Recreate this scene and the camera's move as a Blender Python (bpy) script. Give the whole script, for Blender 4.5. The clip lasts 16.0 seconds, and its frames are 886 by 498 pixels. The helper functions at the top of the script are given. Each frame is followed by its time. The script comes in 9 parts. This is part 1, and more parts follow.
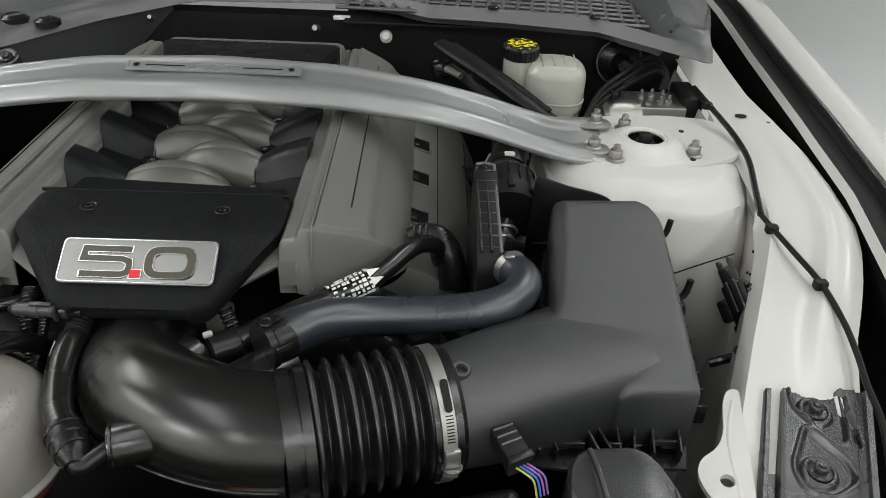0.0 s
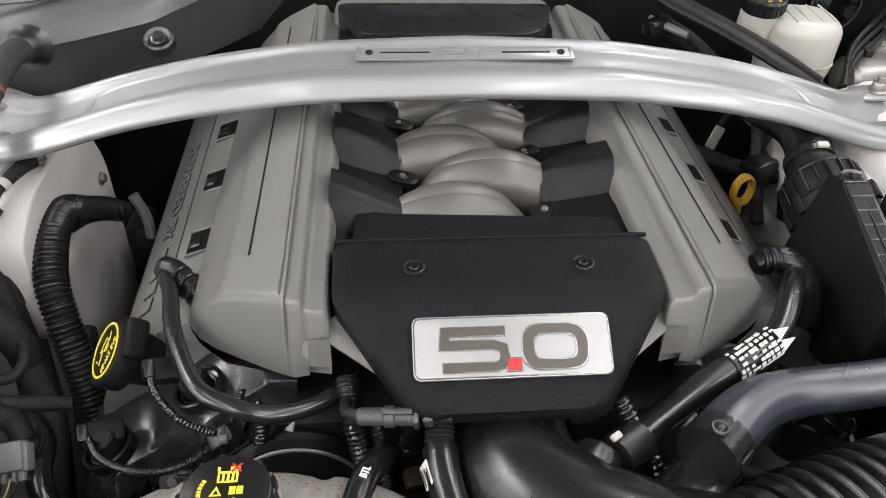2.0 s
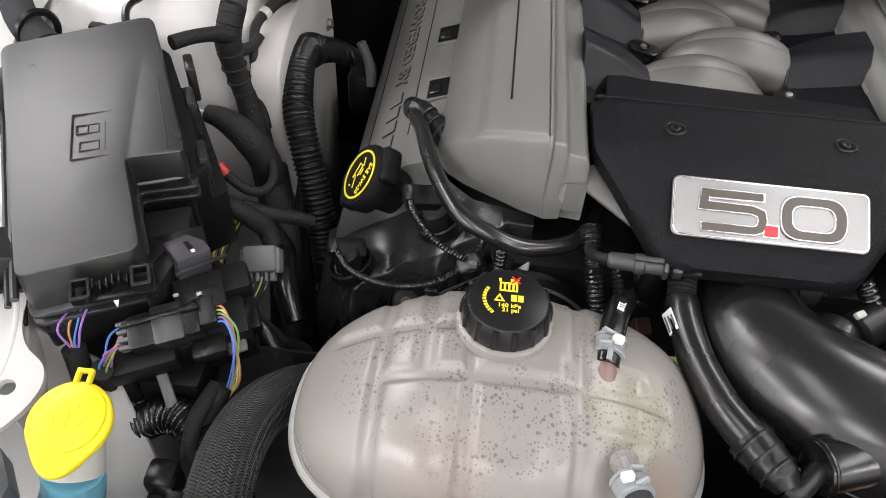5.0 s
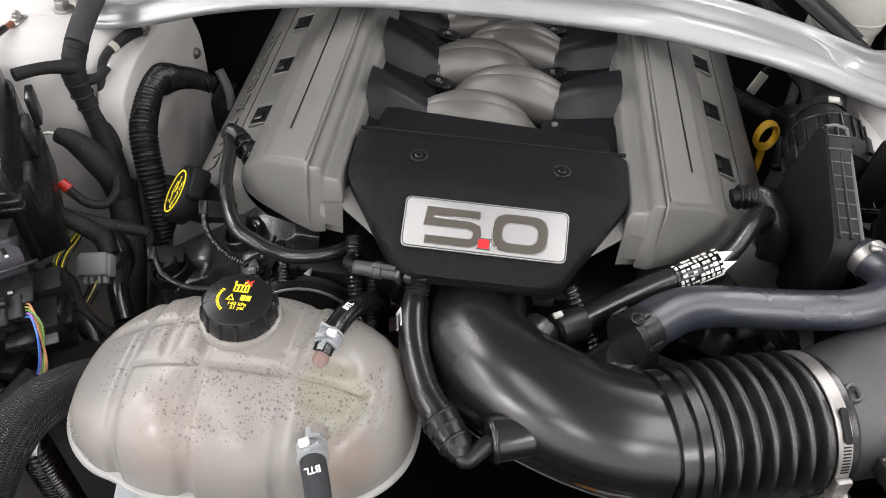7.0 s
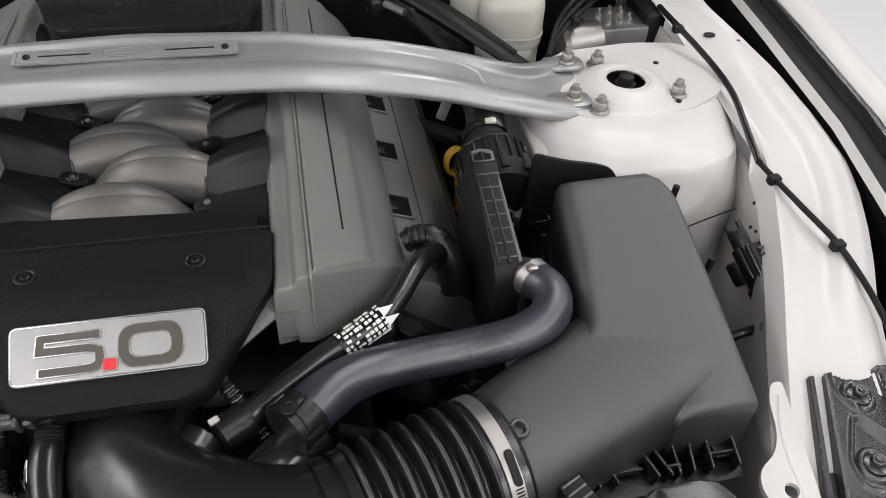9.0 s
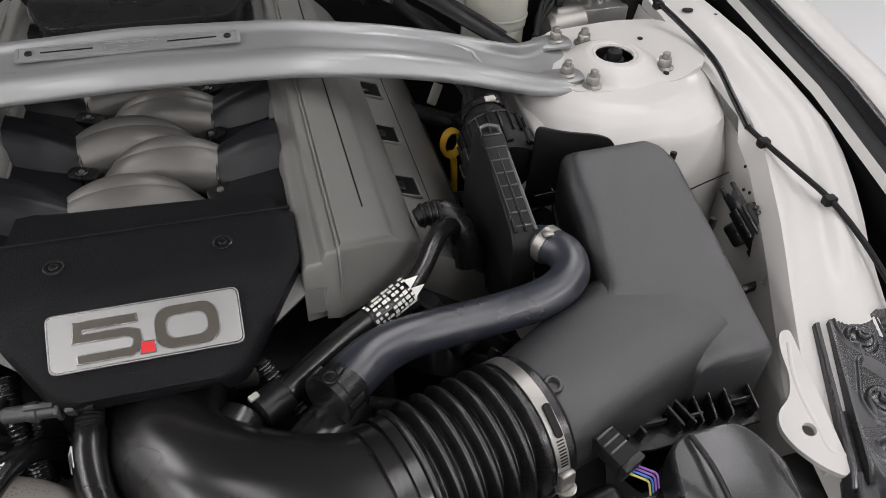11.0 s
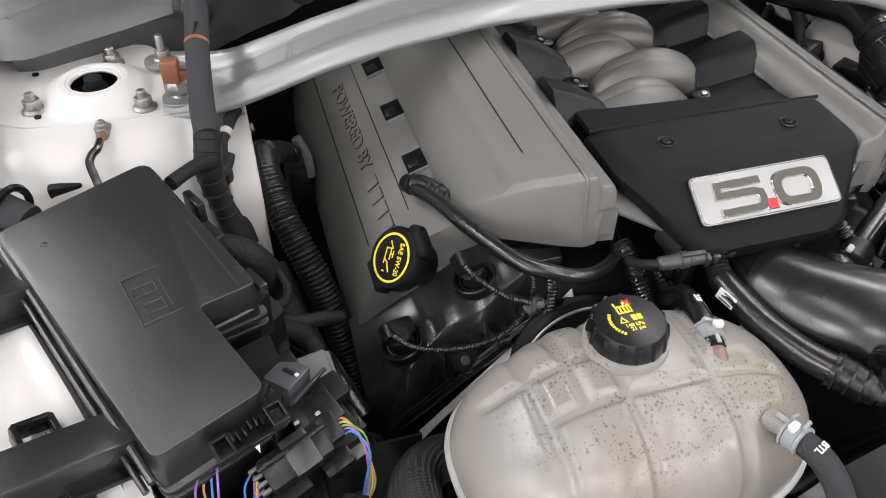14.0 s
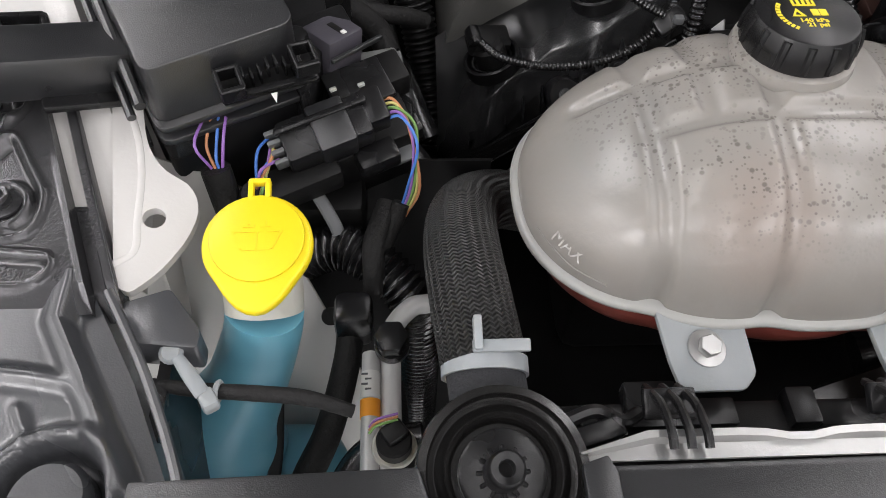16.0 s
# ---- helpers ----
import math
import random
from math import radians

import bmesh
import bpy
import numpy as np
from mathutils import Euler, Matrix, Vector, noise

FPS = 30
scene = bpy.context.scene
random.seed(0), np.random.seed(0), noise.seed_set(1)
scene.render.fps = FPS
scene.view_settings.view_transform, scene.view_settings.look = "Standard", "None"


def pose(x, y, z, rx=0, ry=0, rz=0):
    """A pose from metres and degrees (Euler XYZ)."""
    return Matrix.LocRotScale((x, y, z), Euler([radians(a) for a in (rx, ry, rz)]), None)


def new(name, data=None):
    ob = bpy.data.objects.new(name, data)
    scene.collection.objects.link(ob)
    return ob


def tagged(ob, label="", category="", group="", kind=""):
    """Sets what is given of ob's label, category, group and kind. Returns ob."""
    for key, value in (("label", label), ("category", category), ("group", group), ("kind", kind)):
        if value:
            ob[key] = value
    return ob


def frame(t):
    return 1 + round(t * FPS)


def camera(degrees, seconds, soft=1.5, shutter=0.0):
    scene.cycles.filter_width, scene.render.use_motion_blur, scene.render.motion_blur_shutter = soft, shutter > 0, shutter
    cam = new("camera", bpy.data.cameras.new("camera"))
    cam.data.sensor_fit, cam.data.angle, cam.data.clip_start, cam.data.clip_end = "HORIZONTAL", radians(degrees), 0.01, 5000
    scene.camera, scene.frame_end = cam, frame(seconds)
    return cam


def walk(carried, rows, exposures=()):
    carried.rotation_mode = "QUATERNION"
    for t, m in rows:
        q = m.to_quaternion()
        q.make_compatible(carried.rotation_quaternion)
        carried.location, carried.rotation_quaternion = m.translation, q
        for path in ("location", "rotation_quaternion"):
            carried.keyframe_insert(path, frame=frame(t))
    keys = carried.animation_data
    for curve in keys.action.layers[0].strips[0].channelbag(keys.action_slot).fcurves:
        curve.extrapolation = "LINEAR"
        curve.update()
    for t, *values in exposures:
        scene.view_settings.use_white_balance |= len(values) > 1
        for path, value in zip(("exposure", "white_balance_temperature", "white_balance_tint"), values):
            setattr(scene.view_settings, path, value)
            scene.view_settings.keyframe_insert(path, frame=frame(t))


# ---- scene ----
cam = camera(61.0, 16.0, soft=0.65)
METRES, EYE, TILT, LEAN, TURN = 1.9, 1.28, -32.0, -2.4, -0.5
SIDE = 0.249
ROWS = [
    (0.0, 0.0, 0.0, 0.0, -0.0, 0.0, -0.0),
    (0.5, -0.0304, 0.0556, 0.0096, -0.52, -0.51, 0.35),
    (1.0, -0.0869, 0.0677, 0.028, -2.32, -3.3, 1.62),
    (1.5, -0.1317, 0.0766, 0.0451, -3.1, -6.04, 2.4),
    (2.0, -0.1761, 0.0869, 0.0615, -3.28, -6.95, 2.65),
    (2.5, -0.2122, 0.1004, 0.0705, -2.64, -7.88, 2.39),
    (3.0, -0.2442, 0.1033, 0.0811, -0.6, -8.89, 1.21),
    (3.5, -0.2583, 0.1012, 0.0776, 1.58, -9.83, -0.28),
    (4.0, -0.259, 0.0943, 0.0626, 3.56, -11.59, -1.85),
    (4.2, -0.2564, 0.0906, 0.0547, 4.04, -12.25, -2.34),
    (6.3, -0.1742, 0.0350, 0.0440, 6.45, -14.85, -4.30),
    (6.5, -0.161, 0.031, 0.0495, 5.91, -14.64, -4.27),
    (7.0, -0.1327, 0.0282, 0.0594, 5.4, -13.4, -4.14),
    (7.5, -0.1044, 0.0418, 0.0619, 4.05, -12.27, -3.29),
    (8.0, -0.0628, 0.0475, 0.0671, -1.01, -11.68, 0.04),
    (8.5, -0.0485, 0.0521, 0.0731, -6.49, -11.45, 3.82),
    (8.7, -0.0493, 0.0546, 0.0733, -7.78, -11.09, 4.79),
    (10.8, -0.0699, 0.0561, 0.0715, -12.42, -11.70, 8.05),
    (11.0, -0.0779, 0.0494, 0.0647, -12.57, -11.57, 8.37),
    (11.5, -0.1092, 0.0306, 0.0553, -12.93, -11.52, 8.5),
    (12.0, -0.1586, 0.04, 0.0504, -13.61, -11.25, 8.81),
    (12.5, -0.2403, 0.0427, 0.049, -14.85, -11.61, 9.87),
    (13.0, -0.2851, 0.0463, 0.0586, -15.36, -11.78, 10.51),
    (13.5, -0.3222, 0.054, 0.068, -15.3, -11.86, 10.69),
    (14.0, -0.3455, 0.0541, 0.0582, -13.24, -11.53, 9.58),
    (14.5, -0.3531, 0.0512, 0.0289, -9.82, -11.34, 7.43),
    (15.0, -0.3419, 0.0542, 0.0105, -7.35, -13.47, 5.55),
    (15.5, -0.3304, 0.084, -0.0114, -4.71, -17.81, 3.74),
    (16.0, -0.3296, 0.1025, -0.0175, -1.51, -20.96, 1.51),
]
walk(cam, [(t, pose(SIDE, 0, EYE, TILT, LEAN, TURN) @ pose(METRES * x, METRES * y, METRES * z, 90 + pitch, roll, yaw)) for t, x, y, z, yaw, pitch, roll in ROWS],
     exposures=[(0, -0.74, 6500, 2), (0.5, -0.58, 6500, 5), (1, -0.36, 6500, 8), (1.5, -0.12, 6500, 10), (2, 0.1, 6500, 10), (2.5, 0.15, 6500, 10), (3, 0.13, 6500, 10), (3.5, 0.04, 6500, 10), (4, -0.07, 6500, 10), (6.5, 0.01, 6500, 10), (7, 0.02, 6500, 10), (7.5, -0.02, 6500, 10), (8, -0.01, 6500, 10), (8.5, -0.25, 6500, 10), (8.7, -0.34, 6500, 10), (10.8, -0.7, 6500, 10), (11, -0.69, 6500, 10), (11.5, -0.56, 6500, 10), (12, -0.16, 6500, 10), (12.5, 0, 6500, 10), (13.5, -0.02, 6500, 10), (14.5, -0.2, 6500, 10), (15.2, -0.33, 6500, 10), (16, -0.38, 6500, 10)])

# ---- world and light ----
world = bpy.data.worlds.new("workshop_air")
scene.world = world
world.use_nodes = True
world.node_tree.nodes["Background"].inputs[0].default_value = (0.92, 0.96, 1.0, 1)
world.node_tree.nodes["Background"].inputs[1].default_value = 0.055


def ceiling_lamp(x, y, sx, sy, watts):
    d = bpy.data.lights.new("ceiling_lamp", "AREA")
    d.shape, d.size, d.size_y, d.energy, d.color = "RECTANGLE", sx, sy, watts, (1.0, 0.968, 0.985)
    ob = new("ceiling_lamp", d)
    ob.location = (x, y, 3.12)
    return ob


# front row, row over the car, row behind it: place across the hall and power
for ly, lamps in ((-2.9, ((-3.5, 140), (-1.0, 40), (1.0, 50), (2.9, 103))),
                  (-0.4, ((-3.5, 70), (-1.0, 17), (1.0, 23), (2.9, 48))),
                  (1.9, ((-3.6, 26), (-2.35, 56), (1.40, 36), (2.9, 20)))):
    for lx, w in lamps:
        ceiling_lamp(lx, ly, 0.42, 1.9, w)
# unseen lamps added to brighten the floor beside the car
for ly in (1.5, 4.5, 7.5):
    ceiling_lamp(5.6, ly, 0.42, 1.9, 75)


# ---- materials ----
def mat(name, color, rough=0.5, metal=0.0, var=0.12, scale=40.0, bump=0.0, bscale=300.0, coat=0.0, stain=0.0, sss=0.0, spec=0.5, trans=0.0, hue=None):
    """Procedural surface: base colour with variation at two scales, roughness variation and fine relief."""
    m = bpy.data.materials.new(name)
    m.use_nodes = True
    nt = m.node_tree
    N, L = nt.nodes, nt.links
    p = N["Principled BSDF"]
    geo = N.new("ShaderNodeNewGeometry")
    n1 = N.new("ShaderNodeTexNoise")
    n1.inputs["Scale"].default_value, n1.inputs["Detail"].default_value = scale, 6
    n2 = N.new("ShaderNodeTexNoise")
    n2.inputs["Scale"].default_value, n2.inputs["Detail"].default_value = scale * 0.18, 3
    for n in (n1, n2):
        L.new(geo.outputs["Position"], n.inputs["Vector"])
    mix = N.new("ShaderNodeMix")
    mix.data_type = "RGBA"
    c = Vector(color)
    mix.inputs["A"].default_value = (*(c * (1 - var)), 1)
    mix.inputs["B"].default_value = (*[min(1, v) for v in c * (1 + var)], 1)
    add = N.new("ShaderNodeMath")
    add.operation = "ADD"
    half = N.new("ShaderNodeMath")
    half.operation = "MULTIPLY"
    half.inputs[1].default_value = 0.5
    L.new(n1.outputs["Fac"], add.inputs[0])
    L.new(n2.outputs["Fac"], add.inputs[1])
    L.new(add.outputs[0], half.inputs[0])
    L.new(half.outputs[0], mix.inputs["Factor"])
    last = mix.outputs["Result"]
    if stain:
        n3 = N.new("ShaderNodeTexNoise")
        n3.inputs["Scale"].default_value, n3.inputs["Detail"].default_value, n3.inputs["Roughness"].default_value = 18, 8, 0.7
        L.new(geo.outputs["Position"], n3.inputs["Vector"])
        r = N.new("ShaderNodeMapRange")
        r.inputs["From Min"].default_value, r.inputs["From Max"].default_value = 0.55, 0.8
        r.inputs["To Max"].default_value = stain
        L.new(n3.outputs["Fac"], r.inputs["Value"])
        mx = N.new("ShaderNodeMix")
        mx.data_type = "RGBA"
        mx.inputs["B"].default_value = (*(hue or (0.25, 0.23, 0.2)), 1)
        L.new(r.outputs["Result"], mx.inputs["Factor"])
        L.new(last, mx.inputs["A"])
        last = mx.outputs["Result"]
    L.new(last, p.inputs["Base Color"])
    rr = N.new("ShaderNodeMapRange")
    rr.inputs["To Min"].default_value, rr.inputs["To Max"].default_value = max(0.02, rough - 0.08), min(1, rough + 0.1)
    L.new(n2.outputs["Fac"], rr.inputs["Value"])
    L.new(rr.outputs["Result"], p.inputs["Roughness"])
    p.inputs["Metallic"].default_value = metal
    p.inputs["Coat Weight"].default_value = coat
    p.inputs["Coat Roughness"].default_value = 0.06
    p.inputs["Specular IOR Level"].default_value = spec
    if sss:
        p.inputs["Subsurface Weight"].default_value = sss
        p.inputs["Subsurface Radius"].default_value = (1.0, 0.8, 0.6)
        p.inputs["Subsurface Scale"].default_value = 0.02
    if trans:
        p.inputs["Transmission Weight"].default_value = trans
    if bump:
        nb = N.new("ShaderNodeTexNoise")
        nb.inputs["Scale"].default_value, nb.inputs["Detail"].default_value = bscale, 4
        L.new(geo.outputs["Position"], nb.inputs["Vector"])
        b = N.new("ShaderNodeBump")
        b.inputs["Strength"].default_value, b.inputs["Distance"].default_value = bump, 0.001
        L.new(nb.outputs["Fac"], b.inputs["Height"])
        L.new(b.outputs["Normal"], p.inputs["Normal"])
    return m


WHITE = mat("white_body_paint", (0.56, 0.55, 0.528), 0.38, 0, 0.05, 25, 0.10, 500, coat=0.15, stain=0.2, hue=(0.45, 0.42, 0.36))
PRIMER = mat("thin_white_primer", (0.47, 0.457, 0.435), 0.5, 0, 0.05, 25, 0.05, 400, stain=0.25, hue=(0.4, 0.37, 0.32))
SILVER = mat("silver_paint", (0.285, 0.291, 0.290), 0.36, 0.5, 0.05, 60, 0.06, 1500, coat=0.3)
GREY = mat("grey_moulded_plastic", (0.180, 0.178, 0.167), 0.36, 0.25, 0.07, 60, 0.5, 1300, spec=0.45)
RUNNER = mat("warm_grey_runner_plastic", (0.128, 0.124, 0.115), 0.38, 0.4, 0.10, 70, 0.16, 1500)
COVER = mat("black_grained_plastic", (0.0058, 0.0062, 0.0072), 0.40, 0, 0.15, 60, 0.7, 1100, spec=0.14)
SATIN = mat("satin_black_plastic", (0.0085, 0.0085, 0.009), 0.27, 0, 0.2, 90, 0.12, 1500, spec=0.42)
GLOSS = mat("semi_gloss_black_plastic", (0.0075, 0.0072, 0.0069), 0.235, 0, 0.1, 40, 0.10, 300, spec=0.75)
BOXGREY = mat("charcoal_textured_plastic", (0.0125, 0.0130, 0.0143), 0.30, 0, 0.10, 90, 0.20, 1600, spec=1.0)
LAMPGREY = mat("smooth_grey_lamp_plastic", (0.052, 0.054, 0.058), 0.26, 0, 0.14, 50, 0.10, 900, spec=1.0, stain=0.15, hue=(0.13, 0.12, 0.11))
RUBBER = mat("black_rubber", (0.0075, 0.0075, 0.008), 0.22, 0, 0.15, 60, 0.15, 500, spec=0.8)
BLUEHOSE = mat("blue_grey_rubber_hose", (0.021, 0.0240, 0.0325), 0.29, 0, 0.12, 60, 0.2, 900, spec=1.0)
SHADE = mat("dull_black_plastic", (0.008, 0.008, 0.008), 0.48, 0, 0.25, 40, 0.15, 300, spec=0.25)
TAPE = mat("black_cloth_tape", (0.012, 0.0118, 0.0116), 0.62, 0, 0.35, 160, 1.0, 320, spec=0.3)
FOAM = mat("grey_foam_sleeve", (0.040, 0.041, 0.044), 0.85, 0, 0.2, 120, 0.8, 500, spec=0.2)
BLACKPAINT = mat("gloss_black_painted_steel", (0.068, 0.068, 0.071), 0.24, 0.6, 0.15, 60, 0.12, 700, spec=1.0)
PIPE = mat("dull_aluminium_pipe", (0.58, 0.58, 0.57), 0.45, 0.25, 0.12, 90, 0.2, 500)
STEEL = mat("zinc_steel", (0.36, 0.35, 0.33), 0.38, 0.9, 0.12, 90, 0.1, 500)
ALU = mat("bare_aluminium", (0.45, 0.45, 0.44), 0.35, 0.85, 0.08, 80, 0.1, 400)
BADGE = mat("brushed_badge_metal", (0.36, 0.36, 0.352), 0.42, 0.6, 0.03, 90, 0.05, 600)
TAUPE = mat("taupe_badge_enamel", (0.075, 0.067, 0.054), 0.35, 0.2, 0.05)
CHROME = mat("polished_chrome", (0.62, 0.62, 0.61), 0.17, 1.0, 0.02)
GUNMETAL = mat("dull_gunmetal", (0.075, 0.077, 0.078), 0.38, 0.4, 0.2, 120, 0.2, 500)
RED = mat("red_enamel", (0.62, 0.02, 0.025), 0.35, 0, 0.05)
YELLOW = mat("yellow_plastic", (0.86, 0.66, 0.01), 0.38, 0, 0.03, 60, 0.05, 400, sss=0.1)
MARK = mat("yellow_print", (0.80, 0.66, 0.03), 0.5, 0, 0.04)
AMBER = mat("amber_yellow_plastic", (0.62, 0.36, 0.02), 0.45, 0, 0.08)
ORANGE = mat("orange_print", (0.85, 0.33, 0.02), 0.5, 0, 0.04)
# base colour lightened in place of reflected sheen, with random stains
COWL = mat("sheen_grey_black_plastic", (0.075, 0.077, 0.078), 0.40, 0, 0.16, 60, 0.25, 700, spec=0.9, stain=0.2, hue=(0.11, 0.105, 0.095))
LABEL = mat("white_label", (0.72, 0.72, 0.69), 0.5, 0, 0.05)
TANK = mat("milky_translucent_plastic", (0.262, 0.247, 0.226), 0.24, 0, 0.16, 11, 0.2, 160, sss=0.15, stain=0.30, hue=(0.185, 0.17, 0.145))
TANKRIM = mat("milky_weld_rim", (0.36, 0.36, 0.34), 0.3, 0, 0.08, 40, 0.1, 200, sss=0.15)
TANKLOW = mat("coolant_tinted_plastic", (0.24, 0.060, 0.045), 0.32, 0, 0.12, 30, 0.1, 200, sss=0.2)
CLOUDY = mat("clear_cloudy_plastic", (0.29, 0.31, 0.315), 0.30, 0, 0.10, 60, 0.15, 400, sss=0.2)
RESERVOIR = mat("yellowed_white_plastic", (0.41, 0.41, 0.365), 0.30, 0, 0.06, 25, 0.1, 200, sss=0.3, stain=0.3, hue=(0.50, 0.46, 0.32))
WASHER = mat("blue_fluid_in_plastic", (0.11, 0.30, 0.385), 0.3, 0, 0.1, 14, sss=0.3)
COPPER = mat("brown_plastic_terminal", (0.19, 0.075, 0.035), 0.45, 0, 0.1)
BROWN = mat("dark_brown_plastic", (0.07, 0.035, 0.028), 0.45, 0, 0.1)
PLUGGREY = mat("light_grey_connector_plastic", (0.20, 0.205, 0.203), 0.4, 0, 0.08, 60, 0.1, 900)
RELAY = mat("violet_grey_plastic", (0.062, 0.058, 0.070), 0.36, 0, 0.1, 60, 0.1, 900)
CONNGREY = mat("grey_connector_plastic", (0.115, 0.12, 0.122), 0.38, 0, 0.1, 60, 0.1, 900)
GREYFOIL = mat("grey_dusty_plastic", (0.16, 0.155, 0.145), 0.5, 0.2, 0.15, 60, 0.3, 300)
FLOORM = mat("grey_epoxy_floor", (0.78, 0.79, 0.79), 0.3, 0, 0.05, 3, 0.05, 60, stain=0.2, hue=(0.7, 0.71, 0.71))
WALLM = mat("grey_painted_wall", (0.30, 0.30, 0.30), 0.8, 0, 0.05, 6, 0.1, 150)
DARKWALL = mat("dark_grey_dimming_wall", (0.15, 0.15, 0.15), 0.8, 0, 0.05, 6, 0.1, 150)
WHITEWALL = mat("white_bounce_wall", (0.80, 0.80, 0.79), 0.8, 0, 0.03, 6, 0.1, 150)
AIRGREY = mat("dark_grey_textured_plastic", (0.023, 0.0237, 0.0253), 0.32, 0, 0.12, 260, 0.45, 1300, spec=1.0)
SLEEVE = mat("dull_blue_black_plastic", (0.0062, 0.0067, 0.0080), 0.33, 0, 0.15, 60, 0.2, 900, spec=0.24)
SMOOTH = mat("smooth_dark_plastic", (0.022, 0.0225, 0.0235), 0.25, 0, 0.12, 40, 0.06, 900, spec=0.9)
WIRES = {k: mat(k + "_wire_insulation", c, 0.4, 0, 0.05) for k, c in dict(
    blue=(0.06, 0.18, 0.55), violet=(0.27, 0.13, 0.42), green=(0.16, 0.30, 0.08), yellow=(0.46, 0.42, 0.14), orange=(0.50, 0.22, 0.10), red=(0.42, 0.02, 0.015)).items()}


def braid_mat():
    m = mat("braided_nylon_sleeve", (0.024, 0.024, 0.0235), 0.42, 0, 0.2, 90)
    nt = m.node_tree
    N, L = nt.nodes, nt.links
    uv = N.new("ShaderNodeUVMap")
    sep = N.new("ShaderNodeSeparateXYZ")
    L.new(uv.outputs["UV"], sep.inputs[0])
    # herringbone: stripes that change slant from column to column
    tri = N.new("ShaderNodeMath")
    tri.operation = "PINGPONG"
    tri.inputs[1].default_value = 0.5
    mu = N.new("ShaderNodeMath")
    mu.operation = "MULTIPLY"
    mu.inputs[1].default_value = 26
    L.new(sep.outputs[0], mu.inputs[0])
    L.new(mu.outputs[0], tri.inputs[0])
    mv = N.new("ShaderNodeMath")
    mv.operation = "MULTIPLY"
    mv.inputs[1].default_value = 62
    L.new(sep.outputs[1], mv.inputs[0])
    ad = N.new("ShaderNodeMath")
    ad.operation = "ADD"
    L.new(mv.outputs[0], ad.inputs[0])
    sl = N.new("ShaderNodeMath")
    sl.operation = "MULTIPLY"
    sl.inputs[1].default_value = 1.5
    L.new(tri.outputs[0], sl.inputs[0])
    L.new(sl.outputs[0], ad.inputs[1])
    si = N.new("ShaderNodeMath")
    si.operation = "PINGPONG"
    si.inputs[1].default_value = 0.5
    L.new(ad.outputs[0], si.inputs[0])
    b = N.new("ShaderNodeBump")
    b.inputs["Strength"].default_value, b.inputs["Distance"].default_value = 1.0, 0.004
    L.new(si.outputs[0], b.inputs["Height"])
    p = N["Principled BSDF"]
    L.new(b.outputs["Normal"], p.inputs["Normal"])
    # weave shading put into the base colour: valleys darkened, crests brightened
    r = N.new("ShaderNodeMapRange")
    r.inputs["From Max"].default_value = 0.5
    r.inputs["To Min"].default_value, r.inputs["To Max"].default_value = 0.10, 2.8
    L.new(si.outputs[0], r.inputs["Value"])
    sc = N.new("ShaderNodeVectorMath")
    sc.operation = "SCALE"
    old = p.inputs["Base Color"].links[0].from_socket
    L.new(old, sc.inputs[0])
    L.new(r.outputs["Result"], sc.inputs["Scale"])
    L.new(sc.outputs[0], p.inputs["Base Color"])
    return m


BRAID = braid_mat()


# ---- mesh helpers ----
ORIGIN = {}


def thing(name, loc, label, category, group="", kind=""):
    e = new(name)
    e.location = loc
    e.empty_display_size = 0.02
    ORIGIN[e] = Vector(loc)
    return tagged(e, label, category, group, kind)


def finish(bm, material, angle=35):
    bmesh.ops.remove_doubles(bm, verts=bm.verts, dist=1e-6)
    bmesh.ops.recalc_face_normals(bm, faces=bm.faces)
    me = bpy.data.meshes.new("mesh")
    bm.to_mesh(me)
    bm.free()
    me.materials.append(material)
    for p in me.polygons:
        p.use_smooth = True
    me.set_sharp_from_angle(angle=radians(angle))
    return me


def part(name, bm, material, parent=None, label="", angle=35):
    """One mesh object; its geometry is given in world places."""
    o = ORIGIN.get(parent, Vector()) if parent else Vector()
    if o.length:
        bmesh.ops.translate(bm, verts=bm.verts, vec=-o)
    me = finish(bm, material, angle)
    me.name = name
    ob = new(name, me)
    if parent:
        ob.parent = parent
        ORIGIN[ob] = o
    if label:
        ob["label"] = label
    return ob


def solo(name, bm, material, label, category, group="", kind="", angle=35):
    """A thing that is one mesh; its origin goes to the middle of its underside."""
    xs = [v.co for v in bm.verts]
    base = Vector(((min(v.x for v in xs) + max(v.x for v in xs)) / 2, (min(v.y for v in xs) + max(v.y for v in xs)) / 2, min(v.z for v in xs)))
    bmesh.ops.translate(bm, verts=bm.verts, vec=-base)
    me = finish(bm, material, angle)
    me.name = name
    ob = new(name, me)
    ob.location = base
    ORIGIN[ob] = base
    return tagged(ob, label, category, group, kind)


def V(*a):
    return Vector(a)


def spline(pts, n=6):
    """Smooth line through the points."""
    p = [Vector(q) for q in pts]
    p = [2 * p[0] - p[1]] + p + [2 * p[-1] - p[-2]]
    out = []
    for i in range(1, len(p) - 2):
        a, b, c, d = p[i - 1:i + 3]
        for k in range(n):
            t = k / n
            out.append(0.5 * (2 * b + (c - a) * t + (2 * a - 5 * b + 4 * c - d) * t * t + (3 * b - a - 3 * c + d) * t ** 3))
    out.append(p[-2].copy())
    return out


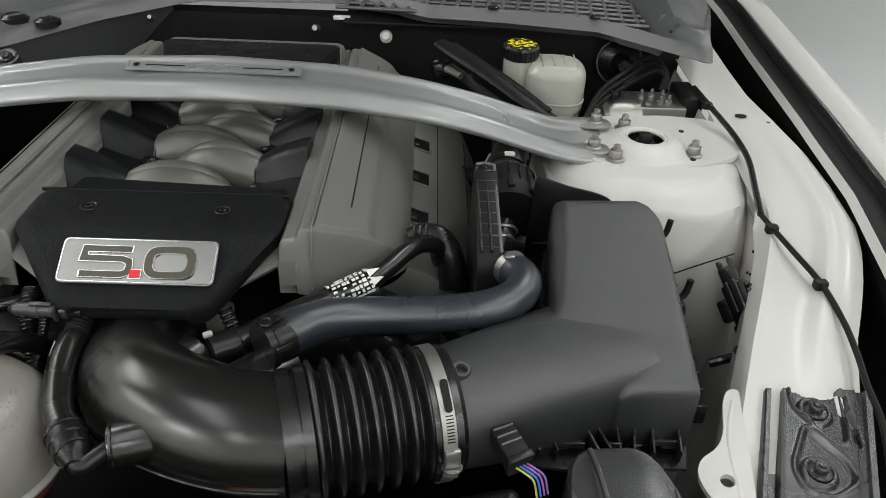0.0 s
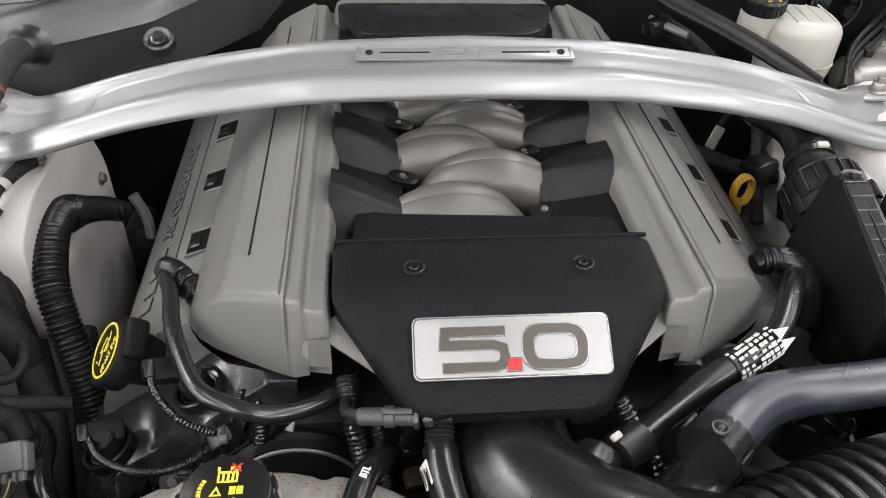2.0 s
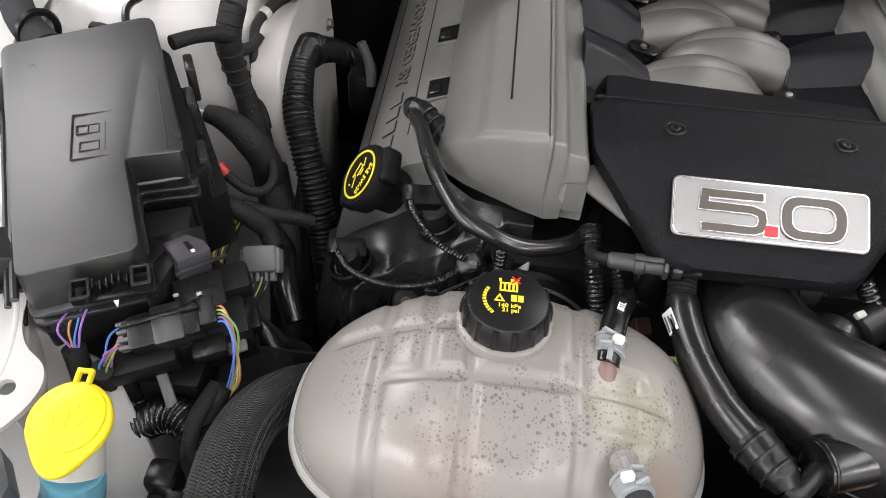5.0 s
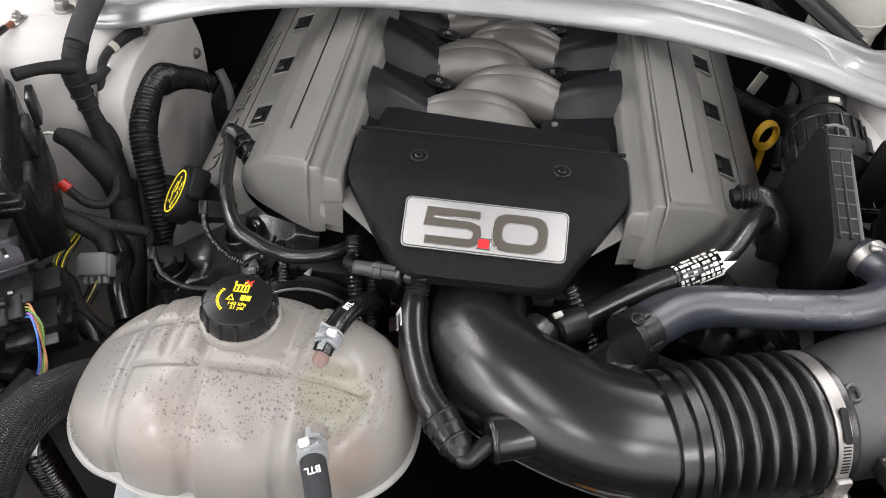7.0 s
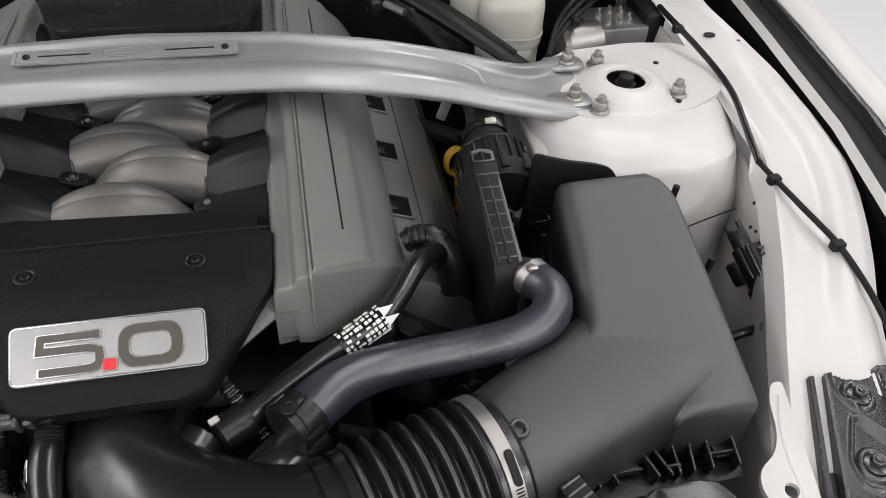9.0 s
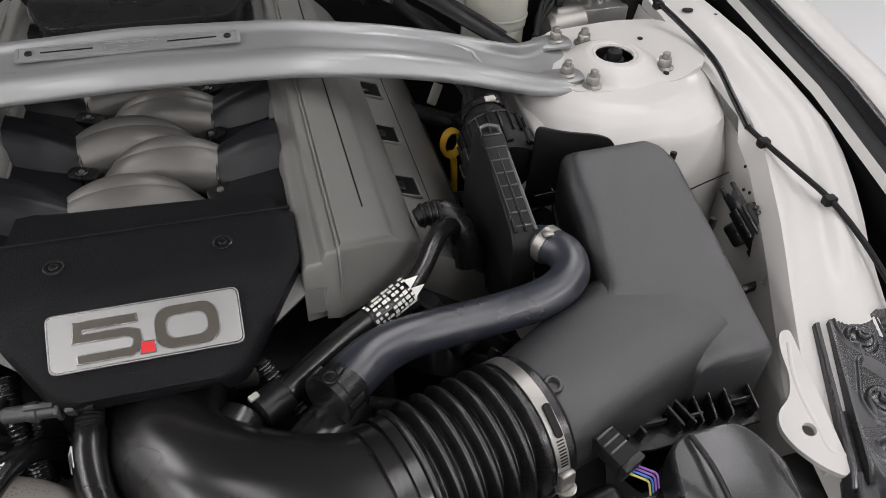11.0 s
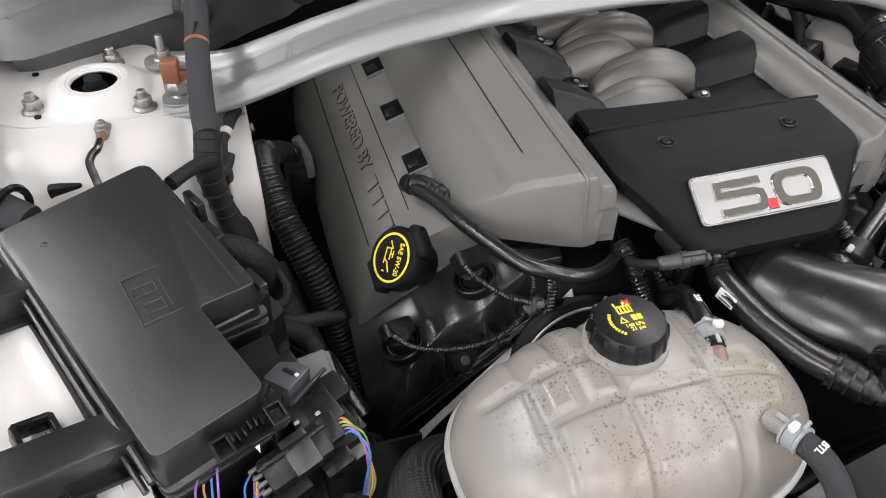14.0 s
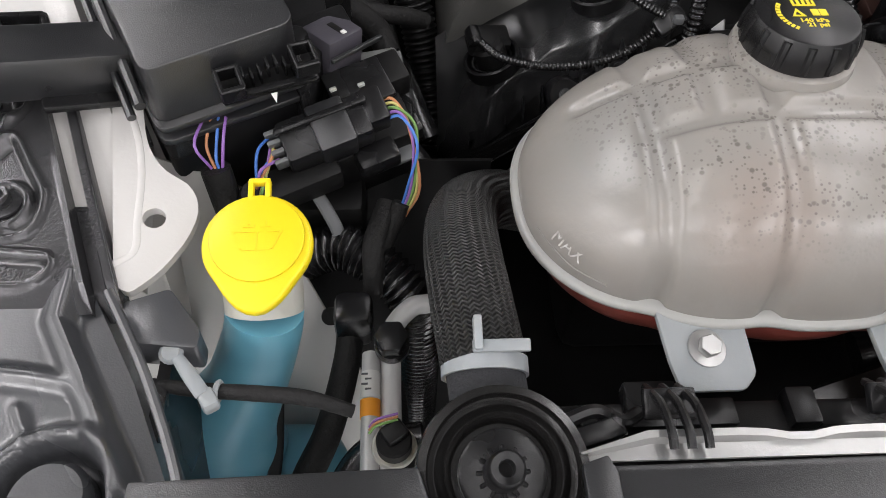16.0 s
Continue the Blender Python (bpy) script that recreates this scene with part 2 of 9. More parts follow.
def along(path):
    """Turn-free frames along a line: place, side, up, length so far."""
    out, s = [], 0.0
    up = None
    for i, q in enumerate(path):
        t = (path[min(i + 1, len(path) - 1)] - path[max(i - 1, 0)]).normalized()
        if up is None:
            up = V(0, 0, 1) if abs(t.z) < 0.9 else V(0, 1, 0)
        up = (up - t * up.dot(t)).normalized()
        side = t.cross(up)
        if i:
            s += (q - path[i - 1]).length
        out.append((q, side, up, s))
    return out


def loft(bm, rings, cap0=True, cap1=True, closed=True):
    rows = [[bm.verts.new(q) for q in r] for r in rings]
    n = len(rows[0])
    for a, b in zip(rows, rows[1:]):
        for i in range(n if closed else n - 1):
            j = (i + 1) % n
            try:
                bm.faces.new((a[i], a[j], b[j], b[i]))
            except ValueError:
                pass
    if cap0 and closed:
        bm.faces.new(rows[0][::-1])
    if cap1 and closed:
        bm.faces.new(rows[-1])
    return rows


def tube(bm, pts, r, segs=12, n=6, cap=True, flat=1.0, smooth=True):
    """A hose along the points. r: a radius, one per point, or a function of the length."""
    path = spline(pts, n) if smooth else [Vector(q) for q in pts]
    if callable(r):
        L = sum((b - a).length for a, b in zip(path, path[1:]))
        m = max(2, int(L / 0.0006))
        cum = [0.0]
        for a, b in zip(path, path[1:]):
            cum.append(cum[-1] + (b - a).length)
        fine, k = [], 0
        for i in range(m + 1):
            s = L * i / m
            while k < len(path) - 2 and cum[k + 1] < s:
                k += 1
            u = (s - cum[k]) / max(1e-9, cum[k + 1] - cum[k])
            fine.append(path[k].lerp(path[k + 1], u))
        path = fine
    fr = along(path)
    rings = []
    for i, (q, side, up, s) in enumerate(fr):
        if callable(r):
            rad = r(s)
        elif isinstance(r, (list, tuple)):
            u = i / (len(fr) - 1) * (len(r) - 1)
            k = min(int(u), len(r) - 2)
            rad = r[k] + (r[k + 1] - r[k]) * (u - k)
        else:
            rad = r
        rings.append([q + side * math.cos(2 * math.pi * k / segs) * rad + up * math.sin(2 * math.pi * k / segs) * rad * flat for k in range(segs)])
    loft(bm, rings, cap, cap)
    return fr


def tube_bm(*a, **k):
    bm = bmesh.new()
    tube(bm, *a, **k)
    return bm


def ribs(r0, depth, pitch):
    return lambda s: r0 + depth * (0.5 + 0.5 * math.cos(2 * math.pi * s / pitch)) ** 0.7


def frame_at(o, xdir, zdir):
    """A pose at o, its x along xdir and its z along zdir as nearly as can be."""
    x = Vector(xdir).normalized()
    z = Vector(zdir)
    z = (z - x * z.dot(x)).normalized()
    y = z.cross(x)
    return Matrix.Translation(o) @ Matrix((x, y, z)).transposed().to_4x4()


def bevel_new(bm, faces, r, seg=2, sharp=20):
    if r <= 0:
        return
    bm.normal_update()
    es = {e for f in faces if f.is_valid for e in f.edges if len(e.link_faces) == 2 and e.calc_face_angle(0) > radians(sharp)}
    bmesh.ops.bevel(bm, geom=list(es), offset=r, segments=seg, profile=0.5, affect="EDGES", clamp_overlap=True)


def box(bm, m, size, r=0.002, seg=2, taper=1.0):
    """A box with rounded edges; m: its pose (or the place of its middle), size: its three lengths. taper: the top's size."""
    if not isinstance(m, Matrix):
        m = Matrix.Translation(m)
    sx, sy, sz = (v / 2 for v in size)
    vs = [bm.verts.new(m @ V(x * sx * (taper if z > 0 else 1), y * sy * (taper if z > 0 else 1), z * sz)) for z in (-1, 1) for x, y in ((-1, -1), (1, -1), (1, 1), (-1, 1))]
    fs = [bm.faces.new([vs[i] for i in q]) for q in ((3, 2, 1, 0), (4, 5, 6, 7), (0, 1, 5, 4), (1, 2, 6, 5), (2, 3, 7, 6), (3, 0, 4, 7))]
    bevel_new(bm, fs, r, seg)
    return bm


def box_bm(*a, **k):
    return box(bmesh.new(), *a, **k)


def prism(bm, outline, h, m=Matrix(), r=0.0, seg=2, taper=None):
    """An outline in the plane of m, raised by h along its z. taper: shifts of the top points."""
    lo = [bm.verts.new(m @ V(x, y, 0)) for x, y in outline]
    cx = sum(p[0] for p in outline) / len(outline)
    cy = sum(p[1] for p in outline) / len(outline)
    k = taper or 1.0
    hi = [bm.verts.new(m @ V(cx + (x - cx) * k, cy + (y - cy) * k, h)) for x, y in outline]
    n = len(outline)
    fs = [bm.faces.new(lo[::-1]), bm.faces.new(hi)]
    for i in range(n):
        fs.append(bm.faces.new((lo[i], lo[(i + 1) % n], hi[(i + 1) % n], hi[i])))
    bevel_new(bm, fs, r, seg)
    return bm


def prism_bm(*a, **k):
    return prism(bmesh.new(), *a, **k)


def rounded(pts, r, n=4):
    """The outline with its corners rounded; r: one radius or one for each corner."""
    out = []
    m = len(pts)
    for i in range(m):
        p, a, b = Vector(pts[i]).to_2d(), Vector(pts[i - 1]).to_2d(), Vector(pts[(i + 1) % m]).to_2d()
        rr = r[i] if isinstance(r, (list, tuple)) else r
        if rr <= 0:
            out.append(tuple(p))
            continue
        d = min(rr, (a - p).length * 0.49, (b - p).length * 0.49)
        s, e = p + (a - p).normalized() * d, p + (b - p).normalized() * d
        for k in range(n + 1):
            t = k / n
            q = s * (1 - t) ** 2 + p * 2 * t * (1 - t) + e * t * t
            out.append(tuple(q))
    return out


def circle(r, n=20, cx=0.0, cy=0.0, sy=1.0):
    return [(cx + r * math.cos(2 * math.pi * k / n), cy + r * sy * math.sin(2 * math.pi * k / n)) for k in range(n)]


def lathe(bm, profile, m=Matrix(), segs=24, cap=True):
    """A turned form: profile of (radius, height) about the z of m."""
    rings = [[m @ V(r * math.cos(2 * math.pi * k / segs), r * math.sin(2 * math.pi * k / segs), h) for k in range(segs)] for r, h in profile]
    loft(bm, rings, cap, cap)
    return bm


def lathe_bm(*a, **k):
    return lathe(bmesh.new(), *a, **k)


def ring(bm, m, R, r, segs=28, n=8):
    """A round hoop about the z of m."""
    rows = []
    for i in range(segs):
        a = 2 * math.pi * i / segs
        rows.append([bm.verts.new(m @ V((R + r * math.cos(2 * math.pi * k / n)) * math.cos(a), (R + r * math.cos(2 * math.pi * k / n)) * math.sin(a), r * math.sin(2 * math.pi * k / n))) for k in range(n)])
    for i in range(segs):
        a, b = rows[i], rows[(i + 1) % segs]
        for k in range(n):
            bm.faces.new((a[k], a[(k + 1) % n], b[(k + 1) % n], b[k]))
    return bm


def sheet(f, nu, nv, thick=0.0015, bm=None):
    """A curved sheet f(u, v), u and v from 0 to 1, with a thickness."""
    bm = bm or bmesh.new()
    top = [[f(i / nu, j / nv) for j in range(nv + 1)] for i in range(nu + 1)]
    rows = [[bm.verts.new(q) for q in r] for r in top]
    fs = [bm.faces.new((rows[i][j], rows[i + 1][j], rows[i + 1][j + 1], rows[i][j + 1])) for i in range(nu) for j in range(nv)]
    if thick:
        bm.normal_update()
        if sum(q.normal.z for q in fs) < 0:
            for q in fs:
                q.normal_flip()
        bmesh.ops.solidify(bm, geom=fs, thickness=thick)
    return bm


def words(name, text, size, m, material, parent, depth=0.0004, squeeze=1.0, label="", offset=0.0):
    cu = bpy.data.curves.new("words", "FONT")
    cu.body, cu.size, cu.extrude, cu.align_x, cu.align_y, cu.offset = text, size, depth, "CENTER", "CENTER", offset
    cu.resolution_u = 3
    tmp = new("words", cu)
    bpy.context.view_layer.update()
    me = bpy.data.meshes.new_from_object(tmp.evaluated_get(bpy.context.evaluated_depsgraph_get()))
    bpy.data.objects.remove(tmp)
    bpy.data.curves.remove(cu)
    o = ORIGIN.get(parent, Vector())
    me.transform(Matrix.Translation(-o) @ m @ Matrix.Diagonal((squeeze, 1, 1, 1)))
    me.materials.clear()
    me.materials.append(material)
    me.name = name
    ob = new(name, me)
    ob.parent = parent
    ORIGIN[ob] = o
    if label:
        ob["label"] = label
    return ob


def hex_nut(bm, m, r, h, washer=1.35, stud=0.0, stud_r=0.0):
    """A flanged hexagon nut or bolt head on the z of m, with its stud."""
    lathe(bm, [(r * washer, 0), (r * washer, h * 0.16), (r * 1.05, h * 0.3)], m, 20)
    prism(bm, circle(r, 6), h * 0.8, m @ Matrix.Translation((0, 0, h * 0.2)), r * 0.08, 1)
    if stud:
        lathe(bm, [(stud_r, 0), (stud_r, h + stud * 0.85), (stud_r * 0.75, h + stud)], m, 12)
    return bm


# near-black colour that stands in for shade in gaps and recesses
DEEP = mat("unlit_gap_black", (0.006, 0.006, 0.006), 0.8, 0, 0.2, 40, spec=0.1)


# ---- the room ----
def slab(name, x0, x1, y0, y1, z0, z1, material, label, category):
    bm = box_bm(V((x0 + x1) / 2, (y0 + y1) / 2, (z0 + z1) / 2), (x1 - x0, y1 - y0, z1 - z0), 0)
    return solo(name, bm, material, label, category, kind="structure")


slab("floor", -4.2, 9.0, -4.2, 10.0, -0.1, 0.0, FLOORM, "smooth light grey epoxy workshop floor", "floor")
# unseen shell: dark ceiling and north wall dim reflections, white walls bounce light
slab("ceiling", -4.2, 9.0, -4.2, 10.0, 3.2, 3.3, DARKWALL, "plain dark grey ceiling, unseen, added to dim reflections", "ceiling")
slab("wall_north", -4.2, 9.0, 10.0, 10.1, 0, 3.2, DARKWALL, "plain dark grey wall, unseen, added to dim reflections", "wall")
slab("wall_south", -4.2, 9.0, -4.3, -4.2, 0, 3.2, WHITEWALL, "plain white wall, unseen, added to bounce light", "wall")
slab("wall_east", 9.0, 9.1, -4.2, 10.0, 0, 3.2, WALLM, "plain grey painted workshop wall", "wall")
slab("wall_west", -4.3, -4.2, -4.2, 10.0, 0, 3.2, WHITEWALL, "plain white wall, unseen, added to bounce light", "wall")


# ---- car body round the bay ----
def ease(keys, y):
    """Smooth value between (place, value) keys."""
    ks = sorted(keys)
    if y <= ks[0][0]:
        return ks[0][1]
    for (a, va), (b, vb) in zip(ks, ks[1:]):
        if y <= b:
            return va + (vb - va) * (y - a) / (b - a)
    return ks[-1][1]


RAIL_IN = [(0.33, 0.500), (0.446, 0.506), (0.534, 0.544), (0.60, 0.574), (0.694, 0.616), (0.76, 0.636), (1.0, 0.650), (1.45, 0.66)]
RAIL_OUT = [(0.33, 0.600), (0.441, 0.628), (0.50, 0.646), (0.558, 0.668), (0.60, 0.690), (0.646, 0.713), (0.697, 0.735), (0.746, 0.750), (0.83, 0.756), (0.911, 0.756), (0.954, 0.750), (1.062, 0.737), (1.195, 0.741), (1.45, 0.755)]
SEAL_IN = [(0.30, 0.645), (0.45, 0.690), (0.55, 0.715), (0.632, 0.731), (0.708, 0.744), (0.787, 0.757), (0.916, 0.763), (1.0, 0.768), (1.224, 0.783), (1.45, 0.802), (1.7, 0.826)]
RAIL_Z = [(0.33, 0.800), (0.44, 0.828), (0.48, 0.838), (0.56, 0.855), (0.60, 0.862), (0.70, 0.870), (0.98, 0.896), (1.45, 0.925)]


def inner_fender(s):
    f = thing("inner_fender", (s * 0.58, 0.85, 0.4), "white painted inner wing panel with strut tower", "car body")

    def rail(u, v):
        y = 0.376 + 1.074 * u
        xi, xo = ease(RAIL_IN, y), ease(RAIL_OUT, y)
        z = ease(RAIL_Z, y)
        x = xi + (xo - xi) * v
        w = math.exp(-((v - 0.66) / 0.13) ** 2) * 0.008 + math.exp(-((v - 0.12) / 0.08) ** 2) * 0.003
        w *= ease([(0.48, 0.0), (0.56, 1), (0.85, 1.0), (1.0, 0.3), (1.2, 0)], y)
        dip = -0.02 * max(0, 0.10 - v) / 0.10 if y < 0.75 else 0
        fall = -0.012 * max(0, v - 0.86) / 0.14
        return V(s * x, y, z + w + dip + fall)
    part("rail", sheet(rail, 64, 30, 0.0015), WHITE, f)

    def apron(u, v):
        y = 0.40 + 1.0 * u
        x = ease(RAIL_IN, y) + 0.002
        z = ease(RAIL_Z, y) - 0.018
        zz = z - v * 0.45
        bul = 0.018 * math.exp(-((v - 0.25) / 0.1) ** 2)
        inward = ease([(0.0, 0.0), (0.05, -0.004), (0.3, 0.006), (1.0, -0.10)], v)
        return V(s * (x + inward - bul * 0.4), y, zz)
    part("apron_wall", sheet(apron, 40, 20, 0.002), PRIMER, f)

    cx, cy = (0.5275, 0.874) if s > 0 else (-0.541, 0.891)
    # tower: polar sheet, squared towards the bay
    def tower(u, v):
        a = 2 * math.pi * v
        r = ease([(0, 0.0235), (0.1, 0.028), (0.18, 0.034), (0.30, 0.046), (0.40, 0.058), (0.55, 0.09), (0.66, 0.102), (0.72, 0.116), (0.80, 0.130), (0.9, 0.143), (1, 0.152)], u)
        z = ease([(0, 0.906), (0.1, 0.911), (0.18, 0.911), (0.30, 0.905), (0.40, 0.897), (0.55, 0.8940), (0.66, 0.891), (0.72, 0.884), (0.80, 0.870), (0.9, 0.815), (1, 0.45)], u)
        k = max(0.0, (u - 0.55) / 0.45)
        dx, dy = math.cos(a), math.sin(a)
        m = (abs(dx) ** 4 + abs(dy) ** 4) ** -0.25
        q = 1 + (m - 1) * k * 0.9
        wob = 1 + 0.02 * k * math.sin(5 * a + 1)
        return V(cx + s * dx * r * q * wob * 0.97, cy + dy * r * q * wob, z - 0.005 * k * math.sin(9 * a) * (1 if u < 0.9 else 0))
    part("strut_tower", sheet(tower, 60, 96, 0), WHITE, f)
    # reinforcing plate with its lobed outline
    po = rounded([(0.136, 0.066), (0.128, 0.011), (0.112, -0.022), (0.062, -0.052), (0.034, -0.055), (0.014, -0.041), (-0.019, -0.061), (-0.045, -0.057), (-0.074, -0.048), (-0.082, 0.03), (-0.05, 0.095), (0.05, 0.108), (0.11, 0.100)], 0.014, 4)
    bm = bmesh.new()
    vo = [bm.verts.new((cx + s * x, cy + y, 0.8966)) for x, y in po]
    eo = [bm.edges.new((vo[i], vo[(i + 1) % len(vo)])) for i in range(len(vo))]
    vh = [bm.verts.new((cx + x, cy + y, 0.8966)) for x, y in circle(0.0575, 40)]
    eh = [bm.edges.new((vh[i], vh[(i + 1) % len(vh)])) for i in range(len(vh))]
    fs = [q for q in bmesh.ops.triangle_fill(bm, edges=eo + eh, use_beauty=True)["geom"] if isinstance(q, bmesh.types.BMFace)]
    bm.normal_update()
    if sum(q.normal.z for q in fs) < 0:
        for q in fs:
            q.normal_flip()
    bmesh.ops.solidify(bm, geom=fs, thickness=0.006)
    part("tower_plate", bm, WHITE, f)
    # damper rod inside the opening
    bm = lathe_bm([(0.034, 0), (0.034, 0.004), (0.012, 0.006), (0.012, 0.018), (0.009, 0.018), (0.009, 0.024), (0.0085, 0.027), (0.005, 0.028)], Matrix.Translation((cx, cy, 0.886)), 20)
    part("damper_rod", bm, SHADE, f, "black damper mount seen in the tower opening")
    part("opening_rim", ring(bmesh.new(), Matrix.Translation((cx, cy, 0.908)), 0.0245, 0.0022, 32, 6), WHITE, f)
    for dx, dy in ((0.056, -0.022), (-0.046, -0.043), (-0.0145, 0.056)):
        bm = bmesh.new()
        hex_nut(bm, Matrix.Translation((cx + s * dx, cy + dy, 0.8965)), 0.0086, 0.013, 1.35, 0.007, 0.0046)
        part("strut_nut", bm, STEEL, f, "grey zinc flange nut on its stud")
    for dx, dy in ((0.052, -0.036), (0.062, 0.052)):
        part("drain_hole", prism_bm(circle(0.0034, 16), 0.0012, Matrix.Translation((cx + s * dx, cy + dy, 0.8968))), SHADE, f)
    # flat inner face of the tower towards the engine
    bm = bmesh.new()
    prism(bm, rounded([(0.745, 0.62), (0.985, 0.62), (0.985, 0.80), (0.955, 0.862), (0.90, 0.874), (0.80, 0.872), (0.75, 0.85)], 0.02), 0.03,
          Matrix(((0, 0, -s, s * 0.43), (1, 0, 0, 0), (0, 1, 0, 0), (0, 0, 0, 1))), 0.006, 3)
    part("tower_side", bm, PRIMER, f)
    bm = bmesh.new()
    hex_nut(bm, frame_at(V(s * 0.4, 0.955, 0.79), (0, 1, 0), (-s, 0, 0.2)), 0.006, 0.006)
    part("panel_bolt", bm, STEEL, f)
    # sealed seam across the inner wall
    part("wall_seam", tube_bm([(s * 0.520, 0.715, 0.800), (s * 0.560, 0.712, 0.822), (s * 0.598, 0.704, 0.846)], 0.0008, 6, 4), TAPE, f)
    # slotted holes in the rail
    for px, py in ((0.690, 0.986), (0.722, 0.968)):
        k = 0.008 if px < 0.7 else 0.003
        part("rail_hole", prism_bm(circle(k, 16, sy=0.7), 0.0016, Matrix.Translation((s * px, py, ease(RAIL_Z, py) + 0.0015))), SHADE, f)
    # gutter, flange, rubber seal and outer wing edge
    def strip(x0, x1, z0, z1, y0=0.30, y1=1.7, n=40, bulge=0.0):
        def g(u, v):
            y = y0 + (y1 - y0) * u
            o = ease(SEAL_IN, y)
            return V(s * (o + x0 + (x1 - x0) * v), y, ease(RAIL_Z, y) + z0 + (z1 - z0) * v + bulge * math.sin(math.pi * v))
        return sheet(g, n, 8, 0.002)

    # gutter floor coloured near-black for the shade in the gap
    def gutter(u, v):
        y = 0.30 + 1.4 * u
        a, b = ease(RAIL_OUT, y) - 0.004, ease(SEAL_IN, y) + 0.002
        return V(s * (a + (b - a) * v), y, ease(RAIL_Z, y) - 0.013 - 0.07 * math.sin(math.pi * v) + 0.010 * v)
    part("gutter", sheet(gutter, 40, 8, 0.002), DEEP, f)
    part("flange", strip(-0.002, 0.003, -0.004, 0.006), WHITE, f)
    part("seal_channel", strip(0.003, 0.033, 0.000, 0.004, bulge=-0.004), SHADE, f, "dull black sealing channel")
    part("rubber_seal", strip(0.031, 0.050, 0.004, 0.008, bulge=0.008), RUBBER, f, "black rubber bonnet edge seal")
    part("wing_groove", strip(0.050, 0.056, 0.002, 0.002), SHADE, f)
    part("wing_edge", strip(0.055, 0.098, 0.006, 0.010, bulge=0.006), WHITE, f)

    def skin(u, v):
        y = 0.30 + 1.4 * u
        o = ease(SEAL_IN, y)
        return V(s * (o + 0.098 + 0.012 * math.sin(v * 1.6)), y, ease(RAIL_Z, y) + 0.010 - 0.55 * v)
    part("wing_skin", sheet(skin, 30, 10, 0.002), WHITE, f)
    # lobed bracket with a hole at the front end of the rail
    out = [(0.508, 0.364), (0.502, 0.361), (0.490, 0.372), (0.478, 0.392), (0.474, 0.41), (0.480, 0.424), (0.496, 0.432), (0.506, 0.448), (0.512, 0.476), (0.520, 0.49), (0.530, 0.49), (0.510, 0.366)]
    def slope(x, y):
        return 0.8215 + 0.16 * (y - 0.40) + (x - 0.50) * 0.12
    pts = rounded(out, 0.012, 3)
    hole = circle(0.0058, 16, 0.496, 0.403)
    bm = bmesh.new()
    vo = [bm.verts.new((s * x, y, slope(x, y))) for x, y in pts]
    eo = [bm.edges.new((vo[i], vo[(i + 1) % len(vo)])) for i in range(len(vo))]
    vh = [bm.verts.new((s * x, y, slope(x, y))) for x, y in hole]
    eh = [bm.edges.new((vh[i], vh[(i + 1) % len(vh)])) for i in range(len(vh))]
    res = bmesh.ops.triangle_fill(bm, edges=eo + eh, use_beauty=True)
    fs = [g for g in res["geom"] if isinstance(g, bmesh.types.BMFace)]
    bm.normal_update()
    if sum(q.normal.z for q in fs) < 0:
        for q in fs:
            q.normal_flip()
    bmesh.ops.solidify(bm, geom=fs, thickness=0.006)
    part("rail_bracket", bm, WHITE, f, "lobed white bracket with a round hole")
    bead = [(0.522, 0.478), (0.512, 0.455), (0.506, 0.430), (0.504, 0.402), (0.503, 0.384), (0.512, 0.376)]
    part("bracket_bead", tube_bm([V(s * x, y, slope(x, y) - 0.0006) for x, y in bead], 0.0022, 10, 5, flat=0.6), WHITE, f)
    return f


fender_right = inner_fender(1)
inner_fender(-1)


